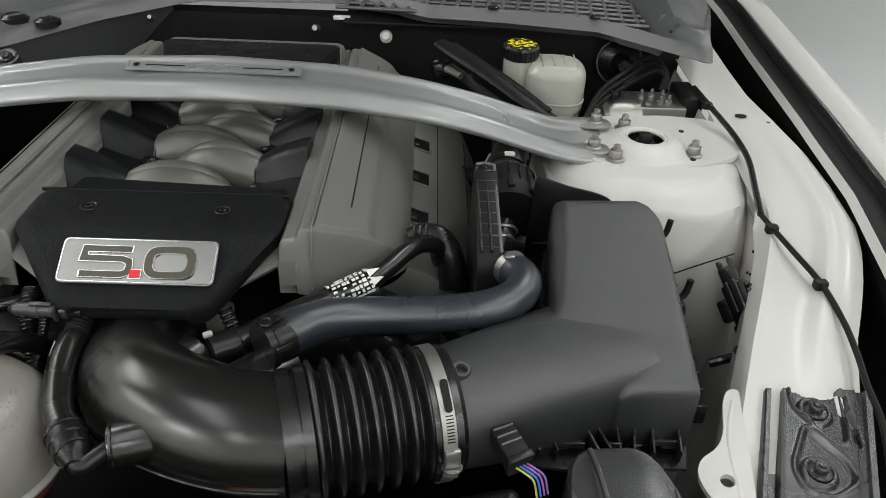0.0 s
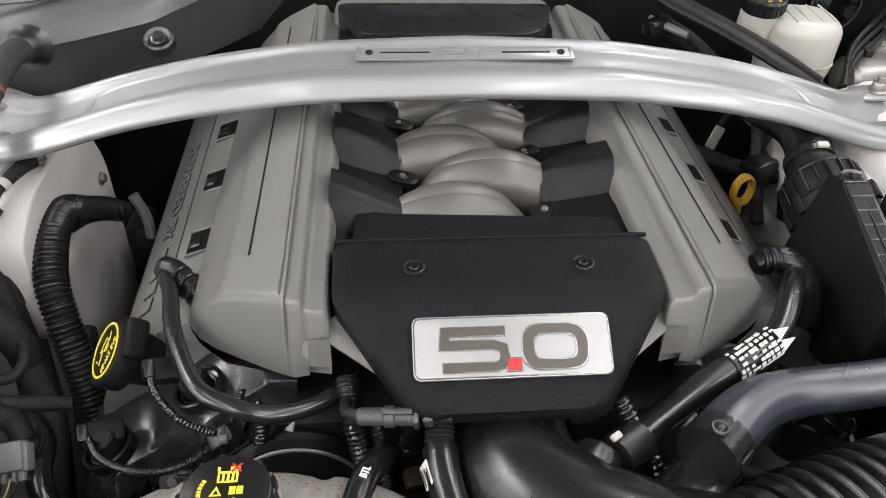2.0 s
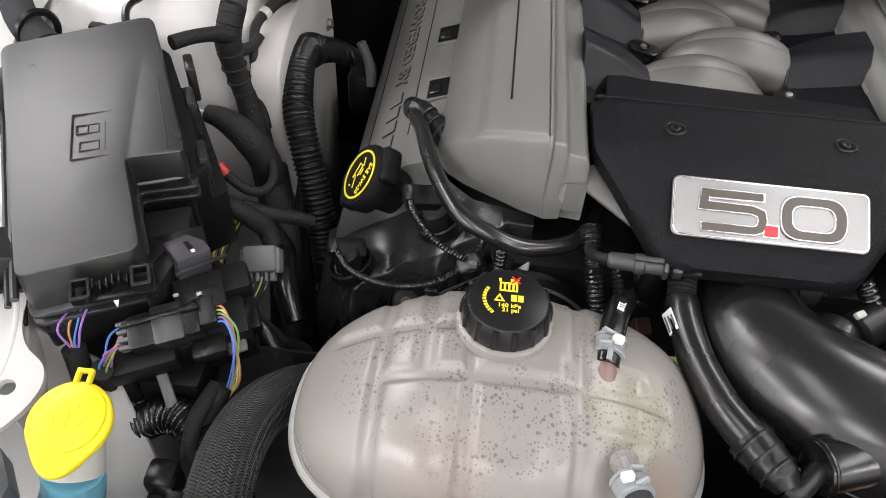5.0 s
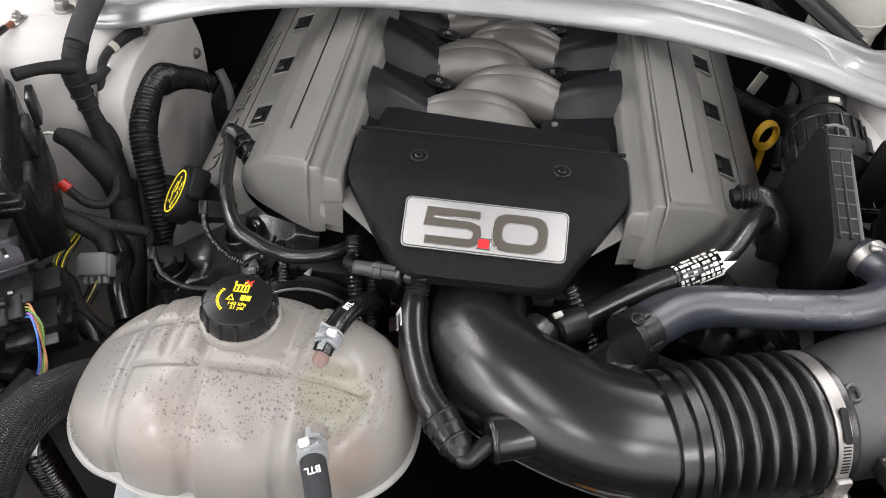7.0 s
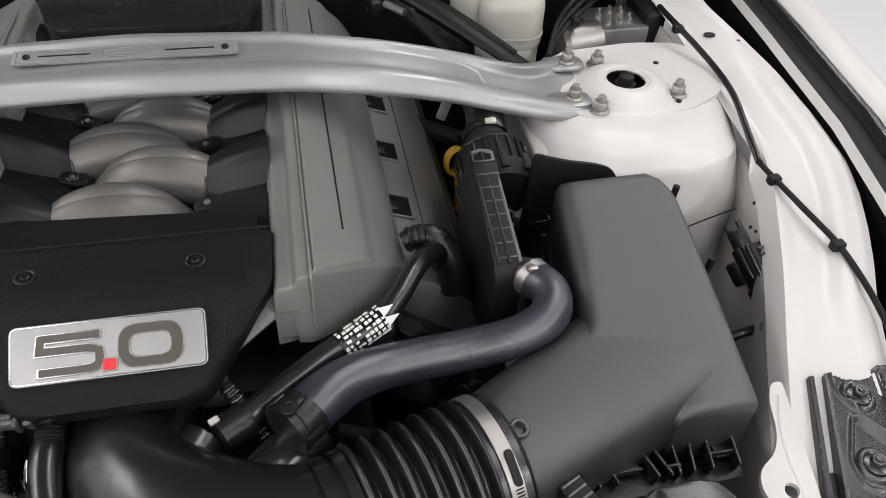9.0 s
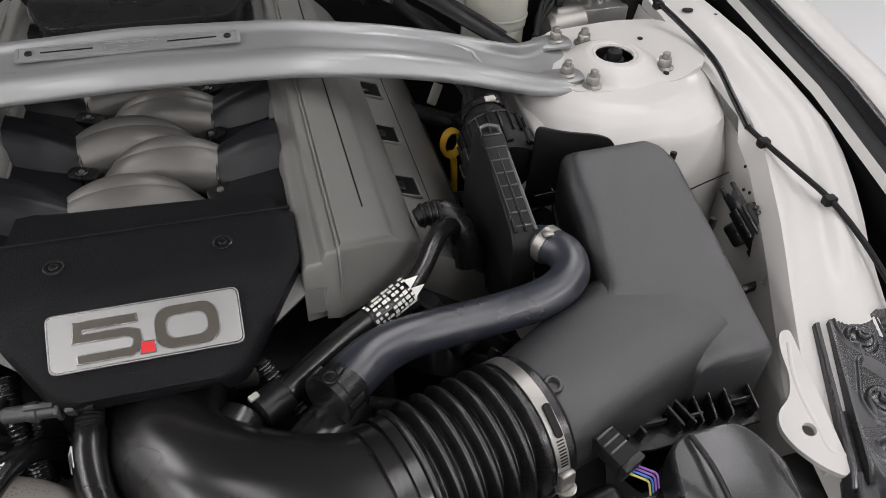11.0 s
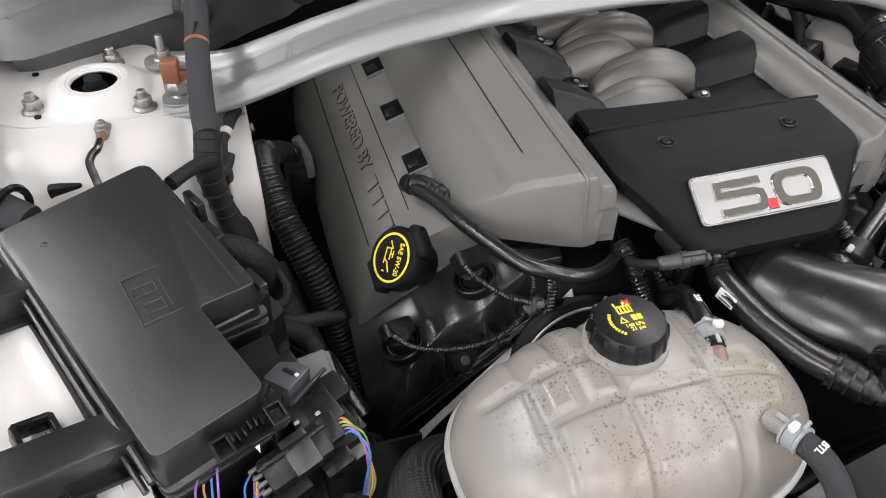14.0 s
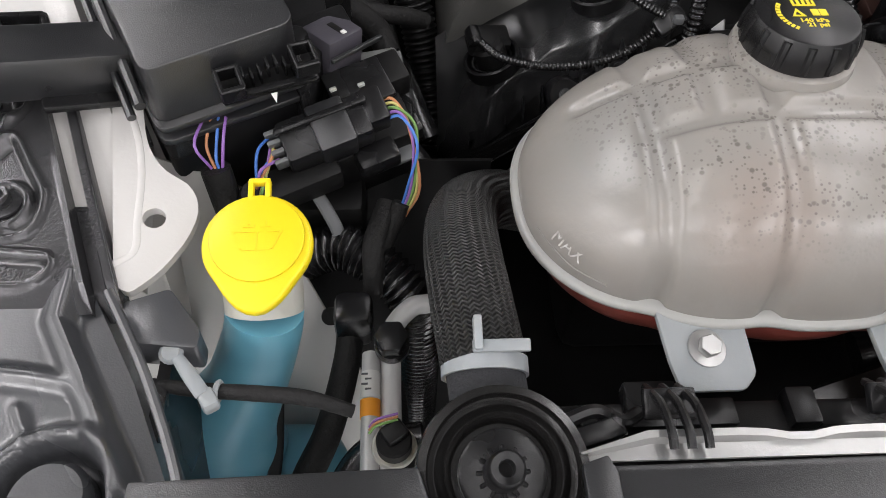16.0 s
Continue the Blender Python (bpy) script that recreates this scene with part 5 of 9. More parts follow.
def coolant_hose():
    f = thing("breather_hose", (0.24, 0.54, 0.86), "thick blue-grey rubber hose with a steel clamp", "hose")
    pts = [(0.132, 0.491, 0.879), (0.150, 0.506, 0.8805), (0.172, 0.521, 0.879), (0.205, 0.532, 0.876), (0.262, 0.537, 0.876), (0.310, 0.540, 0.882), (0.338, 0.553, 0.888), (0.345, 0.576, 0.890), (0.336, 0.597, 0.887), (0.330, 0.606, 0.883)]
    part("hose", tube_bm(pts, [0.0195, 0.0195, 0.0185, 0.0172, 0.0168, 0.0168, 0.0168, 0.0165, 0.0165, 0.016], 22, 7), BLUEHOSE, f)
    part("seam", tube_bm([(x, y - 0.010, z - 0.0125) for x, y, z in pts[2:7]], 0.0010, 6, 5), BLUEHOSE, f)
    d = (V(*pts[-1]) - V(*pts[-3])).normalized()
    band = part("clamp", lathe_bm([(0.0162, -0.0045), (0.0178, -0.0045), (0.0178, 0.0045), (0.0162, 0.0045), (0.0162, -0.0045)], frame_at(V(*pts[-2]), (0, 0, 1), d), 30, cap=False), STEEL, f, "thin steel spring clamp")
    part("clamp_ear", box_bm(frame_at(V(*pts[-2]) + V(-0.004, -0.006, 0.018), (1, 0, 0), (0, 0, 1)), (0.010, 0.006, 0.003), 0.001), STEEL, band)
    # black quick connector at the port
    d = (V(*pts[1]) - V(*pts[0])).normalized()
    mq = frame_at(V(*pts[0]), (0, 0, 1), d)
    conn = part("quick_connector", lathe_bm([(0.0195, -0.014), (0.0212, -0.014), (0.0212, -0.008), (0.0196, -0.006), (0.0202, 0.008), (0.0198, 0.010)], mq, 26), SATIN, f)
    for k in range(5):
        a = k * 1.25
        part("connector_tab", box_bm(mq @ pose(0, 0, 0, 0, 0, math.degrees(a)) @ Matrix.Translation((0.0215, 0, -0.004)), (0.003, 0.006, 0.016), 0.001), SATIN, conn)
    part("connector_loop", ring(bmesh.new(), mq @ pose(0.023, 0, -0.008, 0, 90, 0), 0.005, 0.0012, 14, 6), SATIN, conn)
    return f


coolant_hose()


def label_hose():
    f = thing("crankcase_hose", (0.17, 0.56, 0.84), "black hose with a printed white label", "hose")
    pts = [(0.072, 0.502, 0.852), (0.098, 0.519, 0.859), (0.138, 0.542, 0.869), (0.172, 0.560, 0.8755), (0.200, 0.572, 0.8830), (0.218, 0.590, 0.8885), (0.234, 0.614, 0.8905), (0.249, 0.638, 0.886), (0.264, 0.658, 0.872), (0.272, 0.664, 0.852)]
    part("hose", tube_bm(pts, [0.0100, 0.0110, 0.0110, 0.0108, 0.0098, 0.0092, 0.0090, 0.0090, 0.0095, 0.011], 18, 6), GLOSS, f)
    # sleeve with label
    a, b = V(0.165, 0.556, 0.8735), V(0.206, 0.576, 0.8850)
    m = frame_at(a, (0, 0, 1), b - a)
    lab = part("label_sleeve", lathe_bm([(0.0122, 0.0), (0.0122, 0.047)], m, 24), SATIN, f)
    rng = random.Random(4)
    upd = V(0.25, -0.55, 0.8)
    zd = (b - a).normalized()
    for row in range(7):
        for k in range(9):
            if rng.random() < 0.10:
                continue
            ang = math.radians(-64 + 21 * row)
            base = (upd - zd * upd.dot(zd)).normalized()
            side = zd.cross(base)
            d = base * math.cos(ang) + side * math.sin(ang)
            L = rng.uniform(0.0022, 0.0044)
            part("print_bar", box_bm(frame_at(a + zd * (0.004 + 0.0047 * k + rng.uniform(0, 0.0012)) + d * 0.01235, zd, d), (L, rng.uniform(0.0018, 0.0034), 0.0006), 0), LABEL, lab)
    for k in (-1, 1):
        base = (upd - zd * upd.dot(zd)).normalized()
        side = zd.cross(base)
        d = base * math.cos(0.35 * k) + side * math.sin(0.35 * k)
        mm = frame_at(a + zd * 0.049 + d * 0.0125, zd, d)
        part("print_arrow", prism_bm([(-0.006, -0.0045), (0.006, 0.0), (-0.006, 0.0045)], 0.0006, mm), LABEL, lab)
    # elbow connector at the far end
    part("elbow_connector", tube_bm([(0.236, 0.676, 0.872), (0.252, 0.678, 0.876), (0.268, 0.674, 0.872), (0.280, 0.664, 0.855), (0.285, 0.655, 0.825)], [0.009, 0.011, 0.0135, 0.015, 0.016], 16, 5), SATIN, f)
    for k in range(3):
        part("connector_ring", ring(bmesh.new(), frame_at(V(0.242 + 0.006 * k, 0.677, 0.874 + 0.001 * k), (0, 0, 1), (1, 0.1, 0.2)), 0.0105, 0.0018, 18, 6), SATIN, f)
    # near end coupling and pale clip
    part("coupling", lathe_bm([(0.011, -0.014), (0.0145, -0.012), (0.0145, 0.012), (0.012, 0.014)], frame_at(V(0.082, 0.509, 0.855), (0, 0, 1), (0.023, 0.015, 0.004)), 18), SATIN, f)
    part("coupling_clip", box_bm(frame_at(V(0.070, 0.506, 0.871), (1, 0.6, 0), (0, -0.3, 1)), (0.008, 0.005, 0.004), 0.001), RESERVOIR, f, "small off-white clip")
    return f


label_hose()


def sound_chamber():
    f = thing("resonator_chamber", (0.32, 0.66, 0.78), "black ribbed resonator chamber with a round diaphragm housing", "intake part")
    # flat chamber, in the plane of y and z
    out = rounded([(0.720, 0.936), (0.700, 0.942), (0.603, 0.902), (0.594, 0.888), (0.590, 0.80), (0.70, 0.78), (0.745, 0.82)], [0.010, 0.008, 0.008, 0.008, 0.01, 0.02, 0.03], 4)
    M = Matrix(((0, 0, 1, 0), (1, 0, 0, 0), (0, 1, 0, 0), (0, 0, 0, 1)))
    part("chamber", prism_bm(out, 0.023, Matrix.Translation((0.3025, 0, 0)) @ M, 0.004, 3), SHADE, f)
    dirv = V(0, -0.100, -0.0415).normalized()
    nrm = V(0, -0.0415, 0.100).normalized()
    a = V(0.316, 0.704, 0.9415)
    # outer and rear beads get the paler plastic as a painted edge highlight
    for x in (0.3035, 0.3130, 0.3225):
        part("edge_bead", tube_bm([(x, 0.708, 0.9425), (x + 0.0015, 0.655, 0.9225), (x + 0.0035, 0.603, 0.9015)], 0.0018, 8, 4), COWL if x > 0.32 else SATIN, f)
    part("edge_bead", tube_bm([(0.3035, 0.708, 0.9425), (0.3130, 0.711, 0.943), (0.3225, 0.708, 0.9425)], 0.0018, 8, 3), COWL, f)
    for k in range(8):
        c = a + dirv * (0.006 + 0.0138 * k)
        part("cross_rib", box_bm(frame_at(V(0.3135 + 0.0004 * k, c.y, c.z), (1, 0, 0), nrm), (0.021, 0.0016, 0.0050), 0.0005), BOXGREY, f)
    part("outlet", tube_bm([(0.322, 0.625, 0.868), (0.327, 0.612, 0.878), (0.331, 0.604, 0.8845)], 0.0142, 18, 4), SATIN, f)
    # round housing behind
    m = frame_at(V(0.346, 0.740, 0.868), (1, 0, 0), (0.05, 1, 0.25))
    part("housing", lathe_bm([(0.020, -0.006), (0.036, -0.004), (0.041, 0.004), (0.041, 0.014), (0.036, 0.020), (0.036, 0.046), (0.030, 0.058), (0.022, 0.062), (0.022, 0.084)], m, 40), SHADE, f)
    for k in range(20):
        a = 18 * k
        part("housing_fin", box_bm(m @ pose(0, 0, 0, 0, 0, a) @ Matrix.Translation((0.0370, 0, 0.033)), (0.004, 0.0014, 0.026), 0.0004, 1), SATIN, f)
        if k % 2:
            part("housing_clip", box_bm(m @ pose(0, 0, 0, 0, 0, a) @ Matrix.Translation((0.0415, 0, 0.010)), (0.004, 0.008, 0.020), 0.001), SHADE, f)
    part("housing_lip", ring(bmesh.new(), m @ Matrix.Translation((0, 0, 0.047)), 0.0360, 0.0012, 40, 6), SATIN, f)
    part("rear_clamp", lathe_bm([(0.0222, -0.0035), (0.0238, -0.0035), (0.0238, 0.0035), (0.0222, 0.0035)], m @ Matrix.Translation((0, 0, 0.076)), 26), SATIN, f, "black clamp on the housing's neck")
    part("clamp_screw", box_bm(m @ Matrix.Translation((0.004, -0.0245, 0.076)), (0.012, 0.004, 0.007), 0.0015), RESERVOIR, f, "cream clamp tab")
    # small latched bracket beside the housing
    bk = frame_at(V(0.402, 0.730, 0.846), (1, 0.1, 0), (0, -0.35, 1))
    for dx, dy, sx, sy in ((0.0, 0.012, 0.018, 0.002), (-0.010, -0.012, 0.040, 0.002), (0.020, -0.004, 0.020, 0.002), (-0.008, 0.0, 0.002, 0.024), (0.010, 0.0, 0.002, 0.024)):
        part("bracket_bar", box_bm(bk @ Matrix.Translation((dx, dy, 0)), (sx, sy, 0.008), 0.0006), SATIN, f)
    part("neck_hose", tube_bm([(0.35, 0.812, 0.886), (0.356, 0.86, 0.895), (0.36, 0.93, 0.88), (0.36, 1.02, 0.86)], 0.0225, 18, 5), RUBBER, f)
    part("front_spigot", tube_bm([(0.340, 0.725, 0.862), (0.336, 0.705, 0.852), (0.330, 0.69, 0.835)], [0.014, 0.016, 0.012], 16, 4), SATIN, f)
    for k in range(2):
        part("spigot_band", ring(bmesh.new(), frame_at(V(0.339 - 0.003 * k, 0.716 - 0.011 * k, 0.858 - 0.006 * k), (1, 0, 0), (-0.1, -0.8, -0.5)), 0.0155, 0.0018, 20, 6), STEEL, f)
    return f


sound_chamber()


def snorkel():
    f = thing("air_snorkel", (0.41, 0.36, 0.76), "smooth black plastic air snorkel in front of the filter box", "air duct")
    out = rounded([(0.362, 0.385), (0.368, 0.418), (0.430, 0.414), (0.446, 0.388), (0.470, 0.312), (0.37, 0.312)], [0.01, 0.015, 0.02, 0.02, 0.03, 0.02], 5)
    bm = prism_bm(out, 0.10, Matrix.Translation((0, 0, -0.10)), 0.008, 3, taper=0.93)

    def top(x, y):
        return 0.848 + 0.22 * (y - 0.41) - 1.9 * max(0, 0.395 - x) ** 1.3 - 1.2 * max(0, 0.375 - y) ** 1.25
    shift_top(bm, top)
    part("shell", bm, SMOOTH, f, angle=38)
    part("crease", tube_bm([(0.384, 0.409, 0.8465), (0.390, 0.38, 0.8405), (0.396, 0.345, 0.821), (0.397, 0.322, 0.803)], 0.0025, 8, 5), SMOOTH, f)
    part("lower_duct", box_bm(frame_at(V(0.285, 0.385, 0.772), (0.97, 0.16, 0.1), (-0.05, -0.45, 0.9)), (0.11, 0.055, 0.03), 0.010, 4), SATIN, f)
    return f


snorkel()


def flow_sensor():
    f = thing("air_flow_sensor", (0.345, 0.42, 0.82), "black air flow sensor plug with coloured wires", "sensor")
    m = frame_at(V(0.3130, 0.436, 0.849), (0.42, -0.9, -0.14), (0.05, -0.2, 1))
    part("base", box_bm(m @ Matrix.Translation((-0.006, 0, -0.004)), (0.026, 0.036, 0.012), 0.002), SATIN, f)
    part("body", box_bm(m @ Matrix.Translation((0.024, -0.002, 0.0)), (0.040, 0.020, 0.016), 0.002), SHADE, f)
    part("collar", box_bm(m @ Matrix.Translation((0.042, -0.002, 0.0)), (0.007, 0.022, 0.018), 0.0015), SATIN, f)
    part("tooth", box_bm(m @ Matrix.Translation((-0.012, -0.012, 0.006)), (0.010, 0.008, 0.008), 0.001), SATIN, f)
    for k in range(3):
        part("body_rib", box_bm(m @ Matrix.Translation((0.014 + 0.007 * k, -0.002, 0.0085)), (0.0016, 0.017, 0.0022), 0.0004), CONNGREY, f)
    part("tooth", box_bm(m @ Matrix.Translation((-0.012, 0.012, 0.006)), (0.010, 0.010, 0.009), 0.001), SATIN, f)
    part("pale_screw", lathe_bm([(0.004, 0), (0.004, 0.005), (0.002, 0.006)], m @ Matrix.Translation((-0.008, -0.017, 0.002)), 12), LABEL, f)
    for k, c in enumerate(("yellow", "blue", "violet", "violet")):
        o = -0.007 + 0.0032 * k
        p0 = m @ V(0.046, o, 0.001)
        part("wire", tube_bm([p0, p0 + V(0.006, -0.006, 0.001), p0 + V(0.013, -0.007, -0.006), p0 + V(0.017, -0.009, -0.022)], 0.0009, 8, 4), WIRES[c], f)
    return f


flow_sensor()


def wing_cable():
    f = thing("bonnet_release_cable", (0.64, 0.72, 0.86), "thin black release cable clipped along the wing", "cable")

    thick = [(0.628, 1.02, 0.925), (0.634, 0.968, 0.920), (0.650, 0.905, 0.905), (0.650, 0.845, 0.898), (0.641, 0.790, 0.888), (0.630, 0.735, 0.880)]
    thin = [(0.630, 0.735, 0.880), (0.633, 0.708, 0.8785), (0.638, 0.660, 0.8770), (0.644, 0.607, 0.8745), (0.648, 0.560, 0.864), (0.645, 0.520, 0.856), (0.638, 0.486, 0.852), (0.629, 0.440, 0.850), (0.613, 0.390, 0.842), (0.597, 0.340, 0.828)]
    part("sleeve", tube_bm(thick, 0.0038, 10, 6), RUBBER, f)
    part("inner_cable", tube_bm(thin, 0.0030, 8, 6), SHADE, f)
    for x, y, z in ((0.633, 0.708, 0.877), (0.644, 0.607, 0.873), (0.633, 0.970, 0.918)):
        bm = box_bm(V(x, y, z), (0.013, 0.010, 0.010), 0.002)
        part("cable_clip", bm, SHADE, f)
    return f


wing_cable()


def brake_reservoir():
    f = thing("brake_fluid_reservoir", (0.43, 1.05, 0.84), "yellowed white brake fluid reservoir with a black cap", "fluid reservoir")
    out = rounded([(0.388, 1.010), (0.474, 1.000), (0.480, 1.085), (0.395, 1.095)], 0.040, 9)
    bm = prism_bm(out, 0.078, Matrix.Translation((0, 0, 0.870)), 0.018, 6)
    part("upper_tank", bm, RESERVOIR, f, angle=60)
    part("seam", prism_bm([(0.434 + (x - 0.434) * 1.03, 1.05 + (y - 1.05) * 1.03) for x, y in out], 0.004, Matrix.Translation((0, 0, 0.8940)), 0.0015), RESERVOIR, f)
    for k in range(4):
        part("top_rib", tube_bm([(0.412 + 0.016 * k, 1.022, 0.9478), (0.413 + 0.016 * k, 1.05, 0.9485), (0.414 + 0.016 * k, 1.074, 0.9480)], 0.0012, 8, 3), RESERVOIR, f)
    part("lower_tank", prism_bm([(0.434 + (x - 0.434) * 0.93, 1.05 + (y - 1.05) * 0.97) for x, y in out], 0.09, Matrix.Translation((0, 0, 0.802)), 0.010, 3), RESERVOIR, f, angle=60)
    m = frame_at(V(0.383, 1.060, 0.928), (1, 0, 0), (0, -0.08, 1))
    part("filler_neck", lathe_bm([(0.0235, -0.02), (0.0235, 0.02)], m, 24), RESERVOIR, f)
    cap = part("cap", lathe_bm([(0.0245, 0.020), (0.0255, 0.022), (0.0255, 0.036), (0.023, 0.0385), (0.0225, 0.0375)], m, 32), SATIN, f, "knurled black cap with yellow print")
    for k in range(24):
        part("knurl", box_bm(m @ pose(0, 0, 0, 0, 0, 15 * k) @ Matrix.Translation((0.0256, 0, 0.029)), (0.0015, 0.0025, 0.012), 0.0004, 1), SATIN, cap)
    rng = random.Random(8)
    for k in range(44):
        a, r = rng.uniform(0, 6.28), 0.0205 * math.sqrt(rng.uniform(0, 1))
        part("print_speck", box_bm(m @ Matrix.Translation((r * math.cos(a), r * math.sin(a), 0.0387)), (rng.uniform(0.003, 0.006), 0.0018, 0.0008), 0), MARK, cap)
    return f


brake_reservoir()


def brake_unit():
    f = thing("brake_hydraulic_unit", (0.58, 1.08, 0.84), "bare aluminium brake valve block with steel pipes", "hydraulic unit")
    part("valve_block", box_bm(V(0.592, 1.078, 0.862), (0.085, 0.07, 0.045), 0.003), ALU, f)
    part("motor", lathe_bm([(0.028, 0), (0.028, 0.05), (0.022, 0.056)], frame_at(V(0.56, 1.05, 0.866), (0, 0, 1), (-1, -0.2, 0)), 28), STEEL, f)
    part("controller", box_bm(V(0.645, 1.09, 0.862), (0.03, 0.08, 0.07), 0.004), SHADE, f)
    for k, (x, y) in enumerate(((0.575, 1.085), (0.592, 1.09), (0.608, 1.088), (0.580, 1.060), (0.598, 1.062), (0.612, 1.066))):
        bm = lathe_bm([(0.0046, 0), (0.0046, 0.005), (0.0026, 0.006), (0.0024, 0.011), (0.0020, 0.012)], Matrix.Translation((x, y, 0.8845)), 6)
        part("pipe_nut", bm, STEEL, f)
    for k, o in enumerate((0, 0.018, 0.036)):
        pts = [(0.470, 0.985 - 0.003 * k, 0.880 + 0.003 * k), (0.500, 1.02 + o * 0.4, 0.898 + o * 0.3), (0.545, 1.055 + o * 0.5, 0.915 + o * 0.4), (0.585, 1.085 + o * 0.6, 0.926 + o * 0.4), (0.608 + o * 0.2, 1.10 + o * 0.4, 0.915), (0.605 + o * 0.2, 1.09, 0.895)]
        part("brake_pipe", tube_bm(pts, 0.0036, 10, 6), SHADE, f)
    part("pipe_clip", box_bm(V(0.52, 1.04, 0.905), (0.010, 0.03, 0.010), 0.002), SHADE, f)
    return f


brake_unit()


def small_right():
    # heat shield in front of the tower
    out = rounded([(0.366, 0.82), (0.371, 0.925), (0.388, 0.918), (0.410, 0.911), (0.438, 0.905), (0.455, 0.898), (0.464, 0.885), (0.468, 0.86), (0.468, 0.82)], [0.0, 0.010, 0.01, 0.01, 0.01, 0.01, 0.01, 0.01, 0.0], 4)
    M = Matrix(((1, 0, 0, 0), (0, 0, 1, 0.724), (0, 1, 0, 0), (0, 0, 0, 1)))
    solo("heat_shield", prism_bm(out, 0.004, M, 0.001), SHADE, "black felt heat shield beside the strut tower", "heat shield")
    # loose plug on the wing wall
    f = thing("wiring_plug", (0.58, 0.63, 0.80), "black wiring plug hanging on the white wing wall", "connector")
    m = frame_at(V(0.588, 0.628, 0.826), (-0.22, 0.80, 0.50), (-0.8, -0.3, 0.6))
    body = part("body", box_bm(m, (0.058, 0.026, 0.022), 0.004), SATIN, f)
    part("nose", box_bm(m @ Matrix.Translation((0.036, 0.001, 0.002)), (0.024, 0.017, 0.015), 0.003), SATIN, f)
    part("nose_fork", box_bm(m @ Matrix.Translation((0.049, 0.006, 0.004)), (0.014, 0.004, 0.010), 0.0015), SATIN, f)
    part("nose_fork", box_bm(m @ Matrix.Translation((0.049, -0.006, 0.004)), (0.014, 0.004, 0.010), 0.0015), SATIN, f)
    part("latch", box_bm(m @ Matrix.Translation((0.012, 0.003, 0.0140)), (0.034, 0.005, 0.006), 0.001), RUBBER, body)
    part("latch", box_bm(m @ Matrix.Translation((0.012, -0.006, 0.0140)), (0.034, 0.004, 0.006), 0.001), RUBBER, body)
    part("side_wing", box_bm(m @ Matrix.Translation((0.006, 0.019, -0.002)), (0.026, 0.016, 0.010), 0.004), SATIN, body)
    for k in range(6):
        part("grip_rib", box_bm(m @ Matrix.Translation((-0.012 + 0.0065 * k, -0.0145, 0.004)), (0.0028, 0.005, 0.014), 0.0008), RUBBER, body)
    part("cover_flap", box_bm(m @ Matrix.Translation((-0.026, 0.011, 0.002)), (0.024, 0.010, 0.016), 0.003), SATIN, body)
    p = m @ V(-0.026, 0, 0)
    part("lead", tube_bm([p, p + V(0.004, -0.025, -0.02), p + V(0.0, -0.05, -0.03), p + V(-0.03, -0.075, -0.035)], 0.008, 10, 5), TAPE, f)
    # small dark discs added in place of holes in the wing wall
    for x, y, z in ((0.6105, 0.6868, 0.8324), (0.5975, 0.6507, 0.8438), (0.6207, 0.7076, 0.8474), (0.6060, 0.6720, 0.8400)):
        part("wall_hole_dot", lathe_bm([(0.0019, -0.001), (0.0019, 0.0010), (0.0010, 0.0016)], frame_at(V(x, y, z), (0, 1, 0), (-0.92, 0.34, 0.17)), 10), SHADE, fender_right)
    part("rubber_strip", tube_bm([(0.541, 0.576, 0.795), (0.556, 0.574, 0.803), (0.566, 0.566, 0.815), (0.556, 0.558, 0.827)], 0.0048, 10, 5), RUBBER, fender_right, "black rubber edging strip")
    # dipstick ring
    f = thing("oil_dipstick", (0.335, 0.89, 0.76), "amber yellow dipstick ring handle", "dipstick")
    part("ring_handle", ring(bmesh.new(), frame_at(V(0.337, 0.896, 0.797), (1, 0.3, 0), (0.35, -1.0, 0.1)) @ Matrix.Diagonal((0.85, 1.15, 1.9, 1)), 0.0150, 0.0032, 26, 8), AMBER, f)
    part("stem", tube_bm([(0.337, 0.90, 0.780), (0.345, 0.905, 0.75), (0.35, 0.91, 0.60)], 0.0045, 10, 4), AMBER, f)
    f = thing("wiring_tag", (0.346, 1.01, 0.78), "cream plastic wiring tag behind the engine", "tag")
    part("tag", box_bm(frame_at(V(0.346, 1.01, 0.80), (0.4, 0.3, 0.8), (0, -1, 0.3)), (0.030, 0.014, 0.004), 0.003), RESERVOIR, f)
    part("tag_lead", tube_bm([(0.350, 1.015, 0.815), (0.37, 1.03, 0.825), (0.40, 1.05, 0.80)], 0.004, 8, 4), TAPE, f)


small_right()


